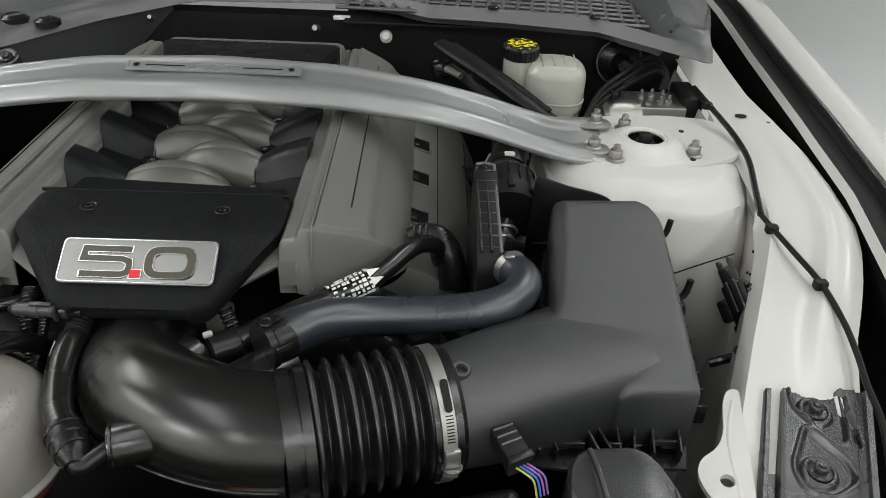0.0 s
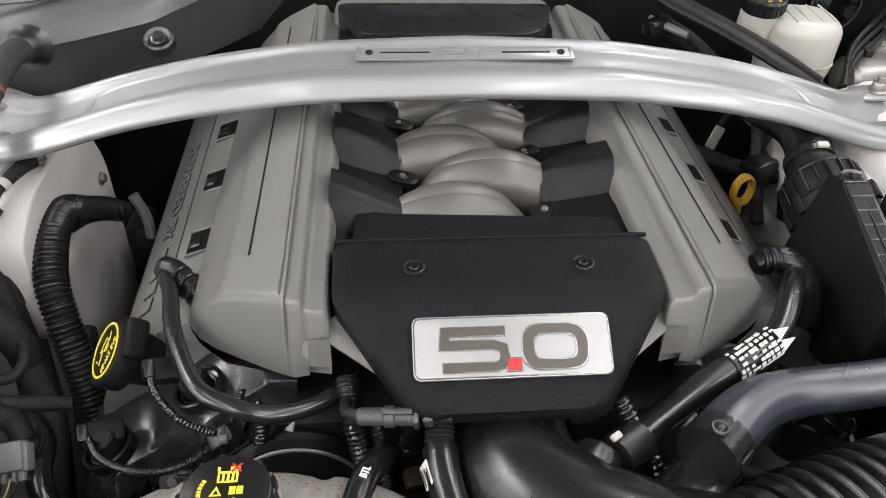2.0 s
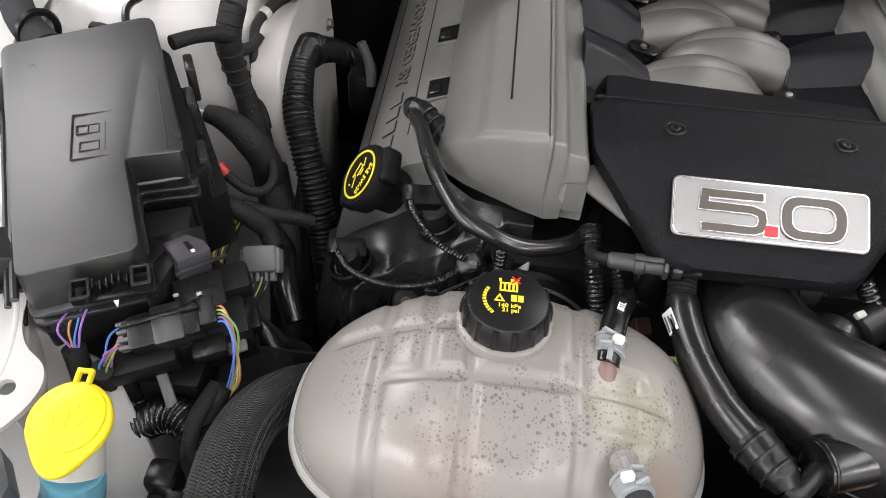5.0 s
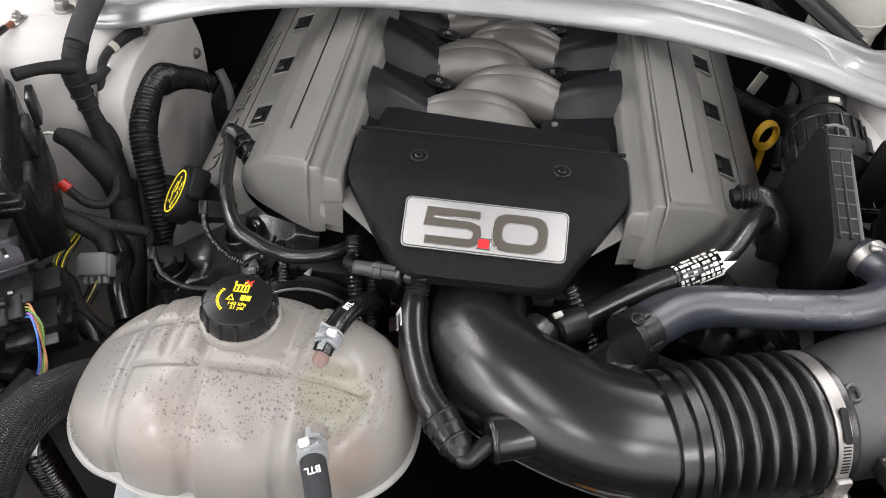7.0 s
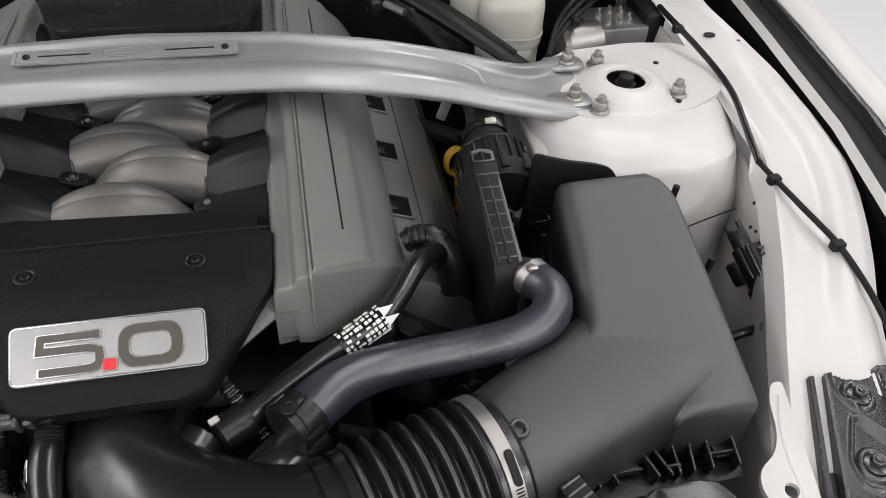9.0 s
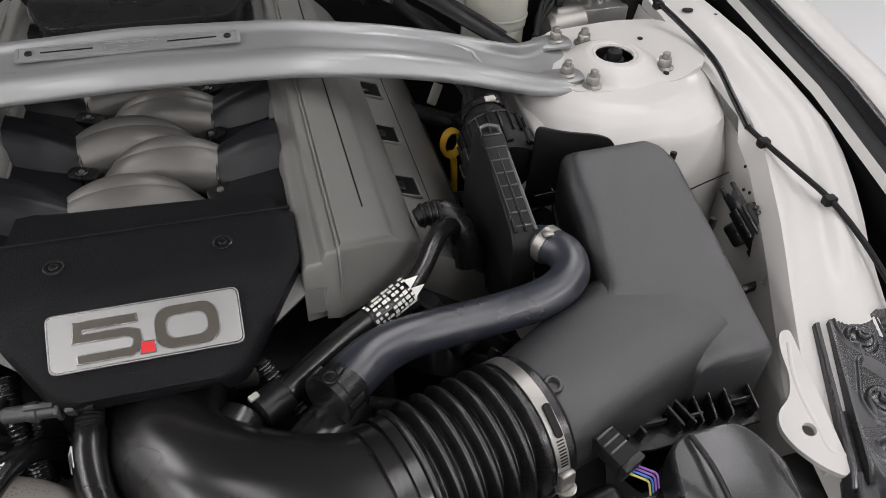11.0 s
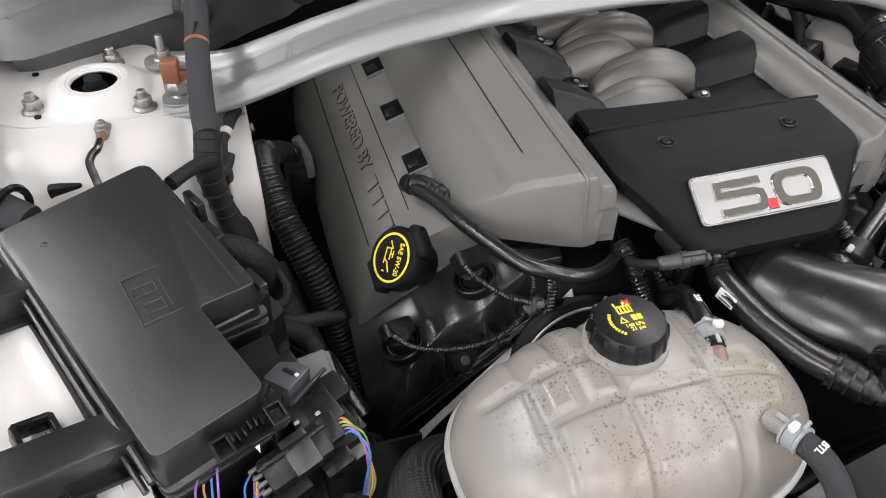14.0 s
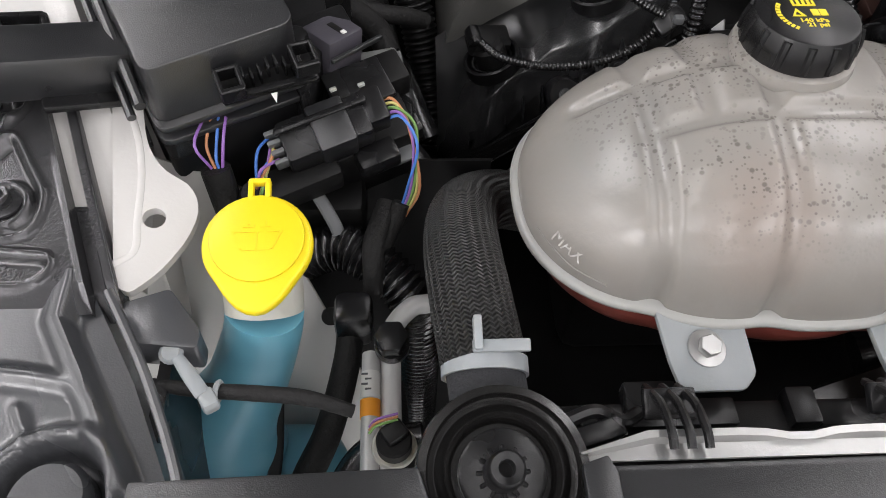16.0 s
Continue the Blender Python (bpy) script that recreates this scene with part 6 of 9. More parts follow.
def dark_clutter_right():
    """Looms, pipes and castings in the dark between engine and wing."""
    f = thing("wiring_loom", (0.33, 0.95, 0.62), "black taped wiring loom behind the engine", "wiring loom")
    runs = [[(0.28, 1.09, 0.92), (0.32, 1.06, 0.90), (0.38, 1.00, 0.84), (0.37, 0.94, 0.80), (0.36, 0.88, 0.76)],
            [(0.26, 1.10, 0.91), (0.33, 1.10, 0.88), (0.41, 1.04, 0.83), (0.40, 0.95, 0.78)],
            [(0.30, 0.98, 0.80), (0.36, 0.95, 0.79), (0.42, 0.90, 0.80), (0.44, 0.84, 0.78)],
            [(0.30, 0.86, 0.74), (0.35, 0.83, 0.76), (0.39, 0.80, 0.75), (0.40, 0.72, 0.72)],
            [(0.36, 0.78, 0.80), (0.38, 0.74, 0.81), (0.385, 0.70, 0.80), (0.37, 0.66, 0.78)],
            [(0.22, 0.62, 0.80), (0.27, 0.60, 0.79), (0.30, 0.58, 0.76), (0.32, 0.52, 0.72)],
            [(0.16, 0.53, 0.80), (0.24, 0.50, 0.80), (0.32, 0.51, 0.79), (0.36, 0.55, 0.77)]]
    for k, r in enumerate(runs):
        part("loom_branch", tube_bm(r, 0.007 + 0.002 * (k % 3), 12, 6), TAPE, f)
    for c, sz in (((0.272, 1.09, 0.915), (0.03, 0.022, 0.022)), ((0.37, 0.93, 0.80), (0.035, 0.03, 0.03)), ((0.385, 0.70, 0.81), (0.03, 0.04, 0.03)), ((0.255, 0.59, 0.80), (0.03, 0.03, 0.03)), ((0.40, 0.86, 0.80), (0.05, 0.05, 0.04))):
        part("loom_plug", box_bm(frame_at(V(*c), (1, 0.4, 0.2), (0, 0.2, 1)), sz, 0.004), SATIN, f)
    for k, (a, b) in enumerate((((0.262, 1.10, 0.92), (0.30, 1.06, 0.915)), ((0.27, 1.115, 0.91), (0.315, 1.08, 0.905)))):
        part("bare_pipe", tube_bm([a, V(*a).lerp(V(*b), 0.5), b], 0.005, 10, 2), GREYFOIL, f)
    # small green and yellow stub
    part("marked_stub", box_bm(frame_at(V(0.245, 0.578, 0.842), (1, 0, 0.2), (0, 0, 1)), (0.005, 0.004, 0.004), 0.001), WIRES["green"], f)
    part("corrugated_lead", tube_bm([(0.205, 0.545, 0.845), (0.235, 0.556, 0.843), (0.243, 0.574, 0.845)], ribs(0.003, 0.001, 0.003), 8, 5), RUBBER, f)
    part("corrugated_lead", tube_bm([(0.078, 0.536, 0.875), (0.092, 0.52, 0.855), (0.104, 0.505, 0.835), (0.11, 0.49, 0.80)], ribs(0.0055, 0.0018, 0.005), 10, 5), RUBBER, f)
    # tall black duct beside the reservoir
    g = thing("vacuum_duct", (0.35, 1.0, 0.86), "flat black duct running under the brace to the bulkhead", "duct")
    part("duct", tube_bm([(0.268, 1.10, 0.950), (0.29, 1.075, 0.945), (0.345, 1.005, 0.932), (0.395, 0.955, 0.912), (0.44, 0.925, 0.89)], [0.013, 0.017, 0.016, 0.014, 0.012], 16, 6, flat=0.45), SHADE, g)
    part("duct_edge", tube_bm([(0.290, 1.09, 0.952), (0.318, 1.05, 0.946), (0.372, 0.985, 0.931), (0.415, 0.945, 0.911)], 0.004, 8, 6), SHADE, g)


dark_clutter_right()


# ---- coolant tank ----
NIPPLE = mat("pink_tinted_plastic", (0.21, 0.135, 0.115), 0.35, 0, 0.15, 60, sss=0.1)


def tank_mat():
    """Milky plastic with patches of condensation droplets inside."""
    m = TANK
    nt = m.node_tree
    N, L = nt.nodes, nt.links
    p = N["Principled BSDF"]
    old = p.inputs["Base Color"].links[0].from_socket
    geo = N.new("ShaderNodeNewGeometry")
    def drops(scale, keep, lo, hi):
        vo = N.new("ShaderNodeTexVoronoi")
        vo.inputs["Scale"].default_value = scale
        L.new(geo.outputs["Position"], vo.inputs["Vector"])
        sp = N.new("ShaderNodeMapRange")
        sp.inputs["From Min"].default_value, sp.inputs["From Max"].default_value = hi, lo
        L.new(vo.outputs["Distance"], sp.inputs["Value"])
        rnd = N.new("ShaderNodeSeparateColor")
        L.new(vo.outputs["Color"], rnd.inputs[0])
        gt = N.new("ShaderNodeMath")
        gt.operation, gt.inputs[1].default_value = "GREATER_THAN", keep
        L.new(rnd.outputs[0], gt.inputs[0])
        mu = N.new("ShaderNodeMath")
        mu.operation = "MULTIPLY"
        L.new(sp.outputs["Result"], mu.inputs[0])
        L.new(gt.outputs[0], mu.inputs[1])
        return mu.outputs[0]
    big, small = drops(235, 0.45, 0.20, 0.36), drops(430, 0.30, 0.18, 0.36)
    both = N.new("ShaderNodeMath")
    both.operation = "MAXIMUM"
    L.new(big, both.inputs[0])
    L.new(small, both.inputs[1])
    no = N.new("ShaderNodeTexNoise")
    no.inputs["Scale"].default_value, no.inputs["Detail"].default_value = 24, 2
    L.new(geo.outputs["Position"], no.inputs["Vector"])
    pa = N.new("ShaderNodeMapRange")
    pa.inputs["From Min"].default_value, pa.inputs["From Max"].default_value = 0.43, 0.52
    L.new(no.outputs["Fac"], pa.inputs["Value"])
    sep = N.new("ShaderNodeSeparateXYZ")
    L.new(geo.outputs["Position"], sep.inputs[0])
    hi = N.new("ShaderNodeMapRange")
    hi.inputs["From Min"].default_value, hi.inputs["From Max"].default_value = 0.845, 0.866
    L.new(sep.outputs[2], hi.inputs["Value"])
    prev = both.outputs[0]
    for o in (pa.outputs["Result"], hi.outputs["Result"]):
        mu = N.new("ShaderNodeMath")
        mu.operation = "MULTIPLY"
        L.new(prev, mu.inputs[0])
        L.new(o, mu.inputs[1])
        prev = mu.outputs[0]

    def patch(place, radius, colour, amount, below):
        """A tinted patch round a place."""
        d = N.new("ShaderNodeVectorMath")
        d.operation = "DISTANCE"
        d.inputs[1].default_value = place
        L.new(geo.outputs["Position"], d.inputs[0])
        r = N.new("ShaderNodeMapRange")
        r.inputs["From Min"].default_value, r.inputs["From Max"].default_value = radius, radius * 0.55
        r.inputs["To Max"].default_value = amount
        L.new(d.outputs["Value"], r.inputs["Value"])
        x = N.new("ShaderNodeMix")
        x.data_type = "RGBA"
        x.inputs["B"].default_value = (*colour, 1)
        L.new(r.outputs["Result"], x.inputs["Factor"])
        L.new(below, x.inputs["A"])
        return x.outputs["Result"]
    old = patch((-0.092, 0.405, 0.868), 0.034, (0.235, 0.235, 0.15), 0.55, old)
    old = patch((-0.075, 0.362, 0.850), 0.030, (0.25, 0.17, 0.115), 0.40, old)
    old = patch((-0.200, 0.372, 0.850), 0.040, (0.28, 0.215, 0.18), 0.40, old)
    old = patch((-0.255, 0.420, 0.846), 0.048, (0.205, 0.205, 0.195), 0.50, old)
    k = N.new("ShaderNodeMath")
    k.operation, k.inputs[1].default_value = "MULTIPLY", 0.58
    L.new(prev, k.inputs[0])
    mx = N.new("ShaderNodeMix")
    mx.data_type = "RGBA"
    mx.inputs["B"].default_value = (0.075, 0.066, 0.057, 1)
    L.new(k.outputs[0], mx.inputs["Factor"])
    L.new(old, mx.inputs["A"])
    L.new(mx.outputs["Result"], p.inputs["Base Color"])


tank_mat()


def coolant_tank():
    f = thing("coolant_tank", (-0.168, 0.425, 0.74), "milky translucent coolant expansion tank with a black pressure cap", "coolant tank")
    cx, cy, z0 = -0.169, 0.426, 0.808
    A, B, H = 0.136, 0.086, 0.074

    RIBS = ((-0.078, 1.0), (-0.021, 1.0), (0.046, 1.0))

    def soft(a):
        a = min(1.0, max(0.0, a))
        return a * a * (3 - 2 * a)

    def band(v, c, w=0.0016, e=0.0062):
        return soft((w + e - abs(v - c)) / e)

    def lobed(a):
        c, s = math.cos(a), math.sin(a)
        e = 2.5
        m = (abs(c / A) ** e + abs(s / B) ** e) ** (-1 / e)
        x, y = c * m, s * m
        dip = sum(math.exp(-((x - rx) / 0.013) ** 2) for rx, k in RIBS) * 0.0028
        y -= math.copysign(dip, y) * (1 - (x / A) ** 4)
        return x, y

    def dome(u, v):
        x, y = lobed(2 * math.pi * v)
        r = math.sin(u * math.pi / 2)
        x, y = x * r, y * r
        h = H * max(0.0, 1 - r ** 3.0) ** (1 / 2.3)
        h *= 1 - 0.34 * soft((-x - 0.035) / 0.125)
        h += 0.006 * math.exp(-((x / 0.07) ** 2 + ((y - 0.03) / 0.05) ** 2))
        # moulded grooves across and along, a sunk field at one end
        g = max(band(x, rx) for rx, k in RIBS)
        if -0.088 < x < 0.105:
            g = max(g, band(y, -0.013) * soft((0.105 - x) / 0.01) * soft((x + 0.088) / 0.01))
        if x < -0.02:
            g = max(g, band(y, 0.024) * soft((x + 0.115) / 0.01))
        if y > -0.013:
            g = max(g, band(x, -0.050, 0.0025))
        if x > 0.030 and y < 0.012:
            g = max(g, 0.7 * soft((x - 0.032) / 0.010) * soft((0.010 - y) / 0.008) * soft((0.092 - x) / 0.012) * soft((y + 0.040) / 0.010))
        wt = soft((h / H - 0.25) / 0.4)
        h -= 0.0036 * g * wt
        k = 1 - 0.0036 * g * (1 - wt) / max(0.03, math.hypot(x, y))
        return V(cx + x * k, cy + y * k, z0 + h)
    part("upper_shell", sheet(dome, 90, 400, 0), TANK, f, angle=70)
    bm = bmesh.new()
    rings = []
    for dz, k in ((-0.0030, 1.0), (-0.0026, 1.035), (-0.0010, 1.042), (0.0010, 1.040), (0.0024, 1.022), (0.0034, 0.99)):
        rings.append([V(cx + lobed(2 * math.pi * i / 240)[0] * (1 + (k - 1) * 0.7), cy + lobed(2 * math.pi * i / 240)[1] * k, z0 + dz) for i in range(240)])
    loft(bm, rings)
    part("seam_flange", bm, TANKRIM, f, "pale weld seam flange", angle=70)

    def low(u, v):
        x, y = lobed(2 * math.pi * v)
        r = math.sin(u * math.pi / 2)
        return V(cx + x * r * 0.965, cy + y * r * 0.965, z0 - 0.003 - 0.056 * max(0.0, 1 - r ** 3.2) ** (1 / 2.3))
    part("lower_shell", sheet(low, 20, 120, 0), TANKLOW, f, "lower shell tinted by red coolant", angle=70)
    # moulded level mark
    words("level_mark", "MAX", 0.0095, frame_at(V(-0.2873, 0.3774, 0.82560), (0.0127, -0.0167, -0.0009), (-0.52, -0.46, 0.72)), TANK, f, 0.0001)
    part("level_line", tube_bm([(-0.3000, 0.3955, 0.8192), (-0.2865, 0.3720, 0.8182), (-0.2690, 0.3590, 0.8167)], 0.0005, 8, 4), TANK, f)
    # filler neck and cap
    m = frame_at(V(-0.1725, 0.4535, 0.8870), (1, 0, 0), (0.0, 0.02, 1)) @ Matrix.Diagonal((0.89, 0.89, 0.78, 1))
    part("neck_ring", lathe_bm([(0.031, -0.026), (0.0325, -0.012), (0.0345, -0.006), (0.0350, -0.002), (0.0340, 0.003), (0.031, 0.005)], m, 40), TANK, f)
    cap = part("pressure_cap", lathe_bm([(0.0305, 0.004), (0.0315, 0.006), (0.0310, 0.016), (0.0295, 0.023), (0.0280, 0.0262), (0.0268, 0.0268)], m, 48), SATIN, f, "black ribbed pressure cap with yellow symbols")
    for k in range(14):
        q = m @ pose(0, 0, 0, 0, 0, k * 360 / 14)
        part("grip_rib", tube_bm([q @ V(0.0304, 0, 0.007), q @ V(0.0302, 0, 0.016), q @ V(0.0284, 0, 0.0245)], 0.0022, 8, 3), SATIN, cap)
    up = m @ Matrix.Translation((0, 0, 0.0269))
    # radiator symbol, triangle, book, pressure figures, arc of small print
    bm = bmesh.new()
    for x, y, sx, sy in ((0.000, 0.0075, 0.0125, 0.0013), (0.0, 0.0145, 0.0125, 0.0016), (-0.0058, 0.0110, 0.0014, 0.0080), (0.0058, 0.0110, 0.0014, 0.0080), (-0.0028, 0.0108, 0.0016, 0.0055), (0.0003, 0.0108, 0.0016, 0.0055), (0.0032, 0.0108, 0.0016, 0.0055), (-0.0062, 0.0172, 0.0018, 0.0030), (0.0040, 0.0172, 0.0060, 0.0030)):
        box(bm, up @ Matrix.Translation((x, y, 0)), (sx, sy, 0.0006), 0)
    part("printed_symbol", bm, MARK, cap)
    bm = bmesh.new()
    for a in (45, -45):
        box(bm, up @ pose(0.0050, 0.0178, 0.0004, 0, 0, a), (0.0085, 0.0013, 0.0005), 0)
    part("printed_cross", bm, RED, cap)
    tri = [(-0.0098, -0.0028), (-0.0022, -0.0028), (-0.0060, 0.0042)]
    tin = [(-0.0080, -0.0018), (-0.0040, -0.0018), (-0.0060, 0.0018)]
    bm = bmesh.new()
    loft(bm, [[up @ V(x, y, z) for x, y in o] for o, z in ((tri, 0), (tri, 0.0005), (tin, 0.0005), (tin, 0))], False, False)
    part("warning_triangle", bm, MARK, cap)
    bm = bmesh.new()
    for x in (0.0040, 0.0086):
        box(bm, up @ Matrix.Translation((x, 0.0010, 0)), (0.0040, 0.0058, 0.0005), 0)
    part("book_symbol", bm, MARK, cap)
    words("pressure_figures", "140 kPa", 0.0048, up @ Matrix.Translation((0.0010, -0.0062, 0)), MARK, cap, 0.0002, 1.05, offset=0.0001)
    words("pressure_figures", "21 psi", 0.0048, up @ Matrix.Translation((0.0020, -0.0102, 0)), MARK, cap, 0.0002, 1.05, offset=0.0001)
    for k in range(10):
        a = math.radians(150 + 9 * k)
        part("arc_print", box_bm(up @ pose(0.0165 * math.cos(a), 0.0165 * math.sin(a), 0, 0, 0, math.degrees(a)), (0.0026, 0.0018, 0.0005), 0), MARK, cap)
    # feet with bolts
    for bx, by, bz in ((-0.2225, 0.3295, 0.806), (-0.1150, 0.3300, 0.804)):
        out = rounded([(-0.024, 0.030), (-0.019, -0.006), (-0.015, -0.020), (0.016, -0.020), (0.023, -0.012), (0.020, 0.030)], [0, 0.004, 0.003, 0.003, 0.003, 0], 4)
        foot = part("mounting_foot", prism_bm(out, 0.004, frame_at(V(bx, by, bz - 0.005), (1, 0.0, 0), (0, -0.25, 1)), 0.001), CLOUDY, f, "cloudy translucent mounting foot")
        bm = bmesh.new()
        hex_nut(bm, frame_at(V(bx, by, bz - 0.001), (1, 0.3, 0), (0, -0.25, 1)), 0.0058, 0.0065, 1.65)
        part("foot_bolt", bm, ALU, foot)
    part("top_nipple", tube_bm([(-0.1090, 0.424, 0.868), (-0.1080, 0.431, 0.8740), (-0.1070, 0.440, 0.8770)], [0.010, 0.0080, 0.0070], 16, 4), NIPPLE, f, "faintly pink hose nipple")
    part("front_nipple", tube_bm([(-0.098, 0.375, 0.868), (-0.098, 0.364, 0.873), (-0.097, 0.356, 0.874)], [0.009, 0.006, 0.006], 14, 4), TANK, f)
    return f


coolant_tank()


def tank_hoses():
    def printed(name, label, pts, r, material, clip_at, mark_at):
        f = thing(name, pts[0], label, "hose", "tank hoses")
        part("hose", tube_bm(pts, r, 16, 6), material, f)
        sp = along(spline([Vector(p) for p in pts], 6))
        q, side, up, s = sp[clip_at]
        t = (sp[clip_at + 1][0] - q).normalized()
        m = frame_at(q, side, t)
        cl = part("pinch_clip", lathe_bm([(r, -0.004), (r + 0.0014, -0.004), (r + 0.0014, 0.004), (r, 0.004), (r, -0.004)], m, 24, cap=False), CLOUDY, f, "pale translucent plastic pinch clip")
        up2 = V(0, -0.4, 1)
        d = (up2 - t * up2.dot(t)).normalized()
        e = t.cross(d)
        for o in (-0.0055, 0.0055):
            part("clip_band", lathe_bm([(r, -0.0012), (r + 0.0020, -0.0010), (r + 0.0020, 0.0010), (r, 0.0012)], m @ Matrix.Translation((0, 0, o)), 24), CLOUDY, cl)
        part("clip_ear", box_bm(frame_at(q + d * (r + 0.0035) + e * 0.003, t, d), (0.0050, 0.0075, 0.0055), 0.0012), LABEL, cl)
        for o in (-1, 1):
            part("clip_prong", box_bm(frame_at(q + d * (r + 0.0030) - e * 0.004 + t * 0.0045 * o, t, d + e * 0.4 * o), (0.0022, 0.0075, 0.0040), 0.0006), CLOUDY, cl)
        part("clip_tongue", box_bm(frame_at(q + d * (r + 0.0010) - t * 0.009, t, d), (0.011, 0.0035, 0.0014), 0.0005), CLOUDY, cl)
        q, side, up, s = sp[mark_at]
        t = (sp[mark_at + 1][0] - q).normalized()
        d = (up2 - t * up2.dot(t)).normalized()
        words("hose_print", "BTL", 0.0065, frame_at(q + d * (r + 0.0003), t if name == "vent_hose" else t.cross(d), d), LABEL, f, 0.0003, offset=0.0002)
        return f
    printed("vent_hose", "black rubber vent hose with white BTL print", [(-0.1078, 0.4345, 0.8760), (-0.104, 0.455, 0.8780), (-0.098, 0.478, 0.8740), (-0.092, 0.495, 0.866), (-0.086, 0.512, 0.852), (-0.082, 0.535, 0.82)], 0.0088, RUBBER, 4, 12)
    printed("return_hose", "dark grey return hose with white BTL print", [(-0.098, 0.362, 0.8735), (-0.094, 0.349, 0.8755), (-0.088, 0.334, 0.872), (-0.083, 0.318, 0.858), (-0.080, 0.300, 0.83), (-0.079, 0.285, 0.78)], 0.0088, FOAM, 3, 9)


tank_hoses()


# ---- fuse box side ----
def fuse_box():
    f = thing("fuse_box", (-0.50, 0.57, 0.80), "charcoal textured plastic fuse box with an embossed lid", "fuse box")

    def plane(x, y):
        return 0.9235 + 0.215 * (y - 0.70) + 0.03 * (x + 0.52)
    out = rounded([(-0.6035, 0.663), (-0.4885, 0.711), (-0.4170, 0.5705), (-0.4600, 0.5600), (-0.4225, 0.4850), (-0.4995, 0.4540)], [0.010, 0.012, 0.006, 0.005, 0.009, 0.008], 4)
    cxy = (-0.515, 0.58)
    bm = prism_bm(out, 0.034, Matrix.Translation((0, 0, -0.034)), 0.0035, 3, taper=0.985)
    shift_top(bm, plane)
    lid = part("lid", bm, BOXGREY, f, angle=60)
    # rim below the lid
    rim = [(cxy[0] + (x - cxy[0]) * 1.05, cxy[1] + (y - cxy[1]) * 1.035) for x, y in out]
    for dz in (-0.038, -0.047):
        bm = prism_bm(rim, 0.004, Matrix.Translation((0, 0, dz)), 0.001)
        shift_top(bm, plane)
        part("rim", bm, BOXGREY, f)
    bm = prism_bm([(cxy[0] + (x - cxy[0]) * 0.985, cxy[1] + (y - cxy[1]) * 0.985) for x, y in out], 0.075, Matrix.Translation((0, 0, -0.115)), 0.003)
    shift_top(bm, plane)
    part("base", bm, SATIN, f)
    # stepped body that flares out below the lid on the engine side
    for d, z0, z1, q in ((0.013, -0.070, -0.030, 0.006), (0.025, -0.118, -0.062, 0.010)):
        wall = [(-0.4985 + 0.895 * d + 0.6 * d, 0.714 + 0.446 * d - 1.2 * d), (-0.4190 + 0.895 * d - q * 0.4, 0.5725 + 0.446 * d + q * 0.9), (-0.4290, 0.5705), (-0.5080, 0.708)]
        bm = prism_bm(rounded(wall, [0.008, 0.004, 0.002, 0.002], 3), z1 - z0, Matrix.Translation((0, 0, z0)), 0.002)
        shift_top(bm, plane)
        part("side_body", bm, SATIN, f)
    # lower terminal housing in the notch
    bm = prism_bm(rounded([(-0.458, 0.5445), (-0.416, 0.5575), (-0.410, 0.520), (-0.424, 0.474)], 0.004), 0.06, Matrix.Translation((0, 0, -0.10)), 0.002)
    shift_top(bm, plane)
    part("terminal_housing", bm, SATIN, f)
    part("terminal_block", box_bm(frame_at(V(-0.4300, 0.5100, 0.846), (0.45, 1, 0.1), (0, 0, 1)), (0.024, 0.012, 0.010), 0.002), SATIN, f)
    part("terminal_lip", tube_bm([(-0.455, 0.5575, 0.872), (-0.438, 0.5635, 0.873), (-0.420, 0.572, 0.873)], 0.0013, 8, 3), CONNGREY, f)
    # embossed lines on the lid
    ux = V(-0.488 + 0.605, 0.722 - 0.682, 0).normalized()
    nrm = V(-0.03, -0.215, 1).normalized()

    def lid_pt(x, y, h=0.0003):
        return V(x, y, plane(x, y) + h)
    em = frame_at(lid_pt(-0.4922, 0.5785), (ux.x, ux.y, 0.03), nrm)
    bm = bmesh.new()
    for x, y, sx, sy in ((0, 0.021, 0.042, 0.0012), (0, -0.021, 0.042, 0.0012), (-0.021, 0, 0.0012, 0.042), (0.021, 0, 0.0012, 0.042), (-0.004, 0.010, 0.024, 0.0012), (-0.004, 0.002, 0.024, 0.0012), (-0.016, 0.006, 0.0012, 0.009), (0.008, 0.006, 0.0012, 0.009), (-0.004, 0.006, 0.0012, 0.009), (-0.002, -0.014, 0.020, 0.0012), (-0.002, -0.006, 0.020, 0.0012), (-0.012, -0.010, 0.0012, 0.009), (0.008, -0.010, 0.0012, 0.009), (0.014, -0.002, 0.0012, 0.026)):
        box(bm, em @ Matrix.Translation((x * 0.70, y * 1.06, 0)), (sx * (0.70 if sx > 0.002 else 0.8), sy * (1.06 if sy > 0.002 else 0.8), 0.0014), 0.0003, 1)
    part("embossed_symbol", bm, BOXGREY, lid)
    part("lid_crease", tube_bm([lid_pt(-0.462, 0.640), lid_pt(-0.446, 0.605), lid_pt(-0.431, 0.572)], 0.0006, 6, 3), BOXGREY, lid)
    # flange stepped below the lid along the wing side
    a0, a1 = V(-0.4975, 0.4470, 0), V(-0.601, 0.668, 0)
    u = (a1 - a0).normalized()
    nu = V(-u.y, u.x, 0)
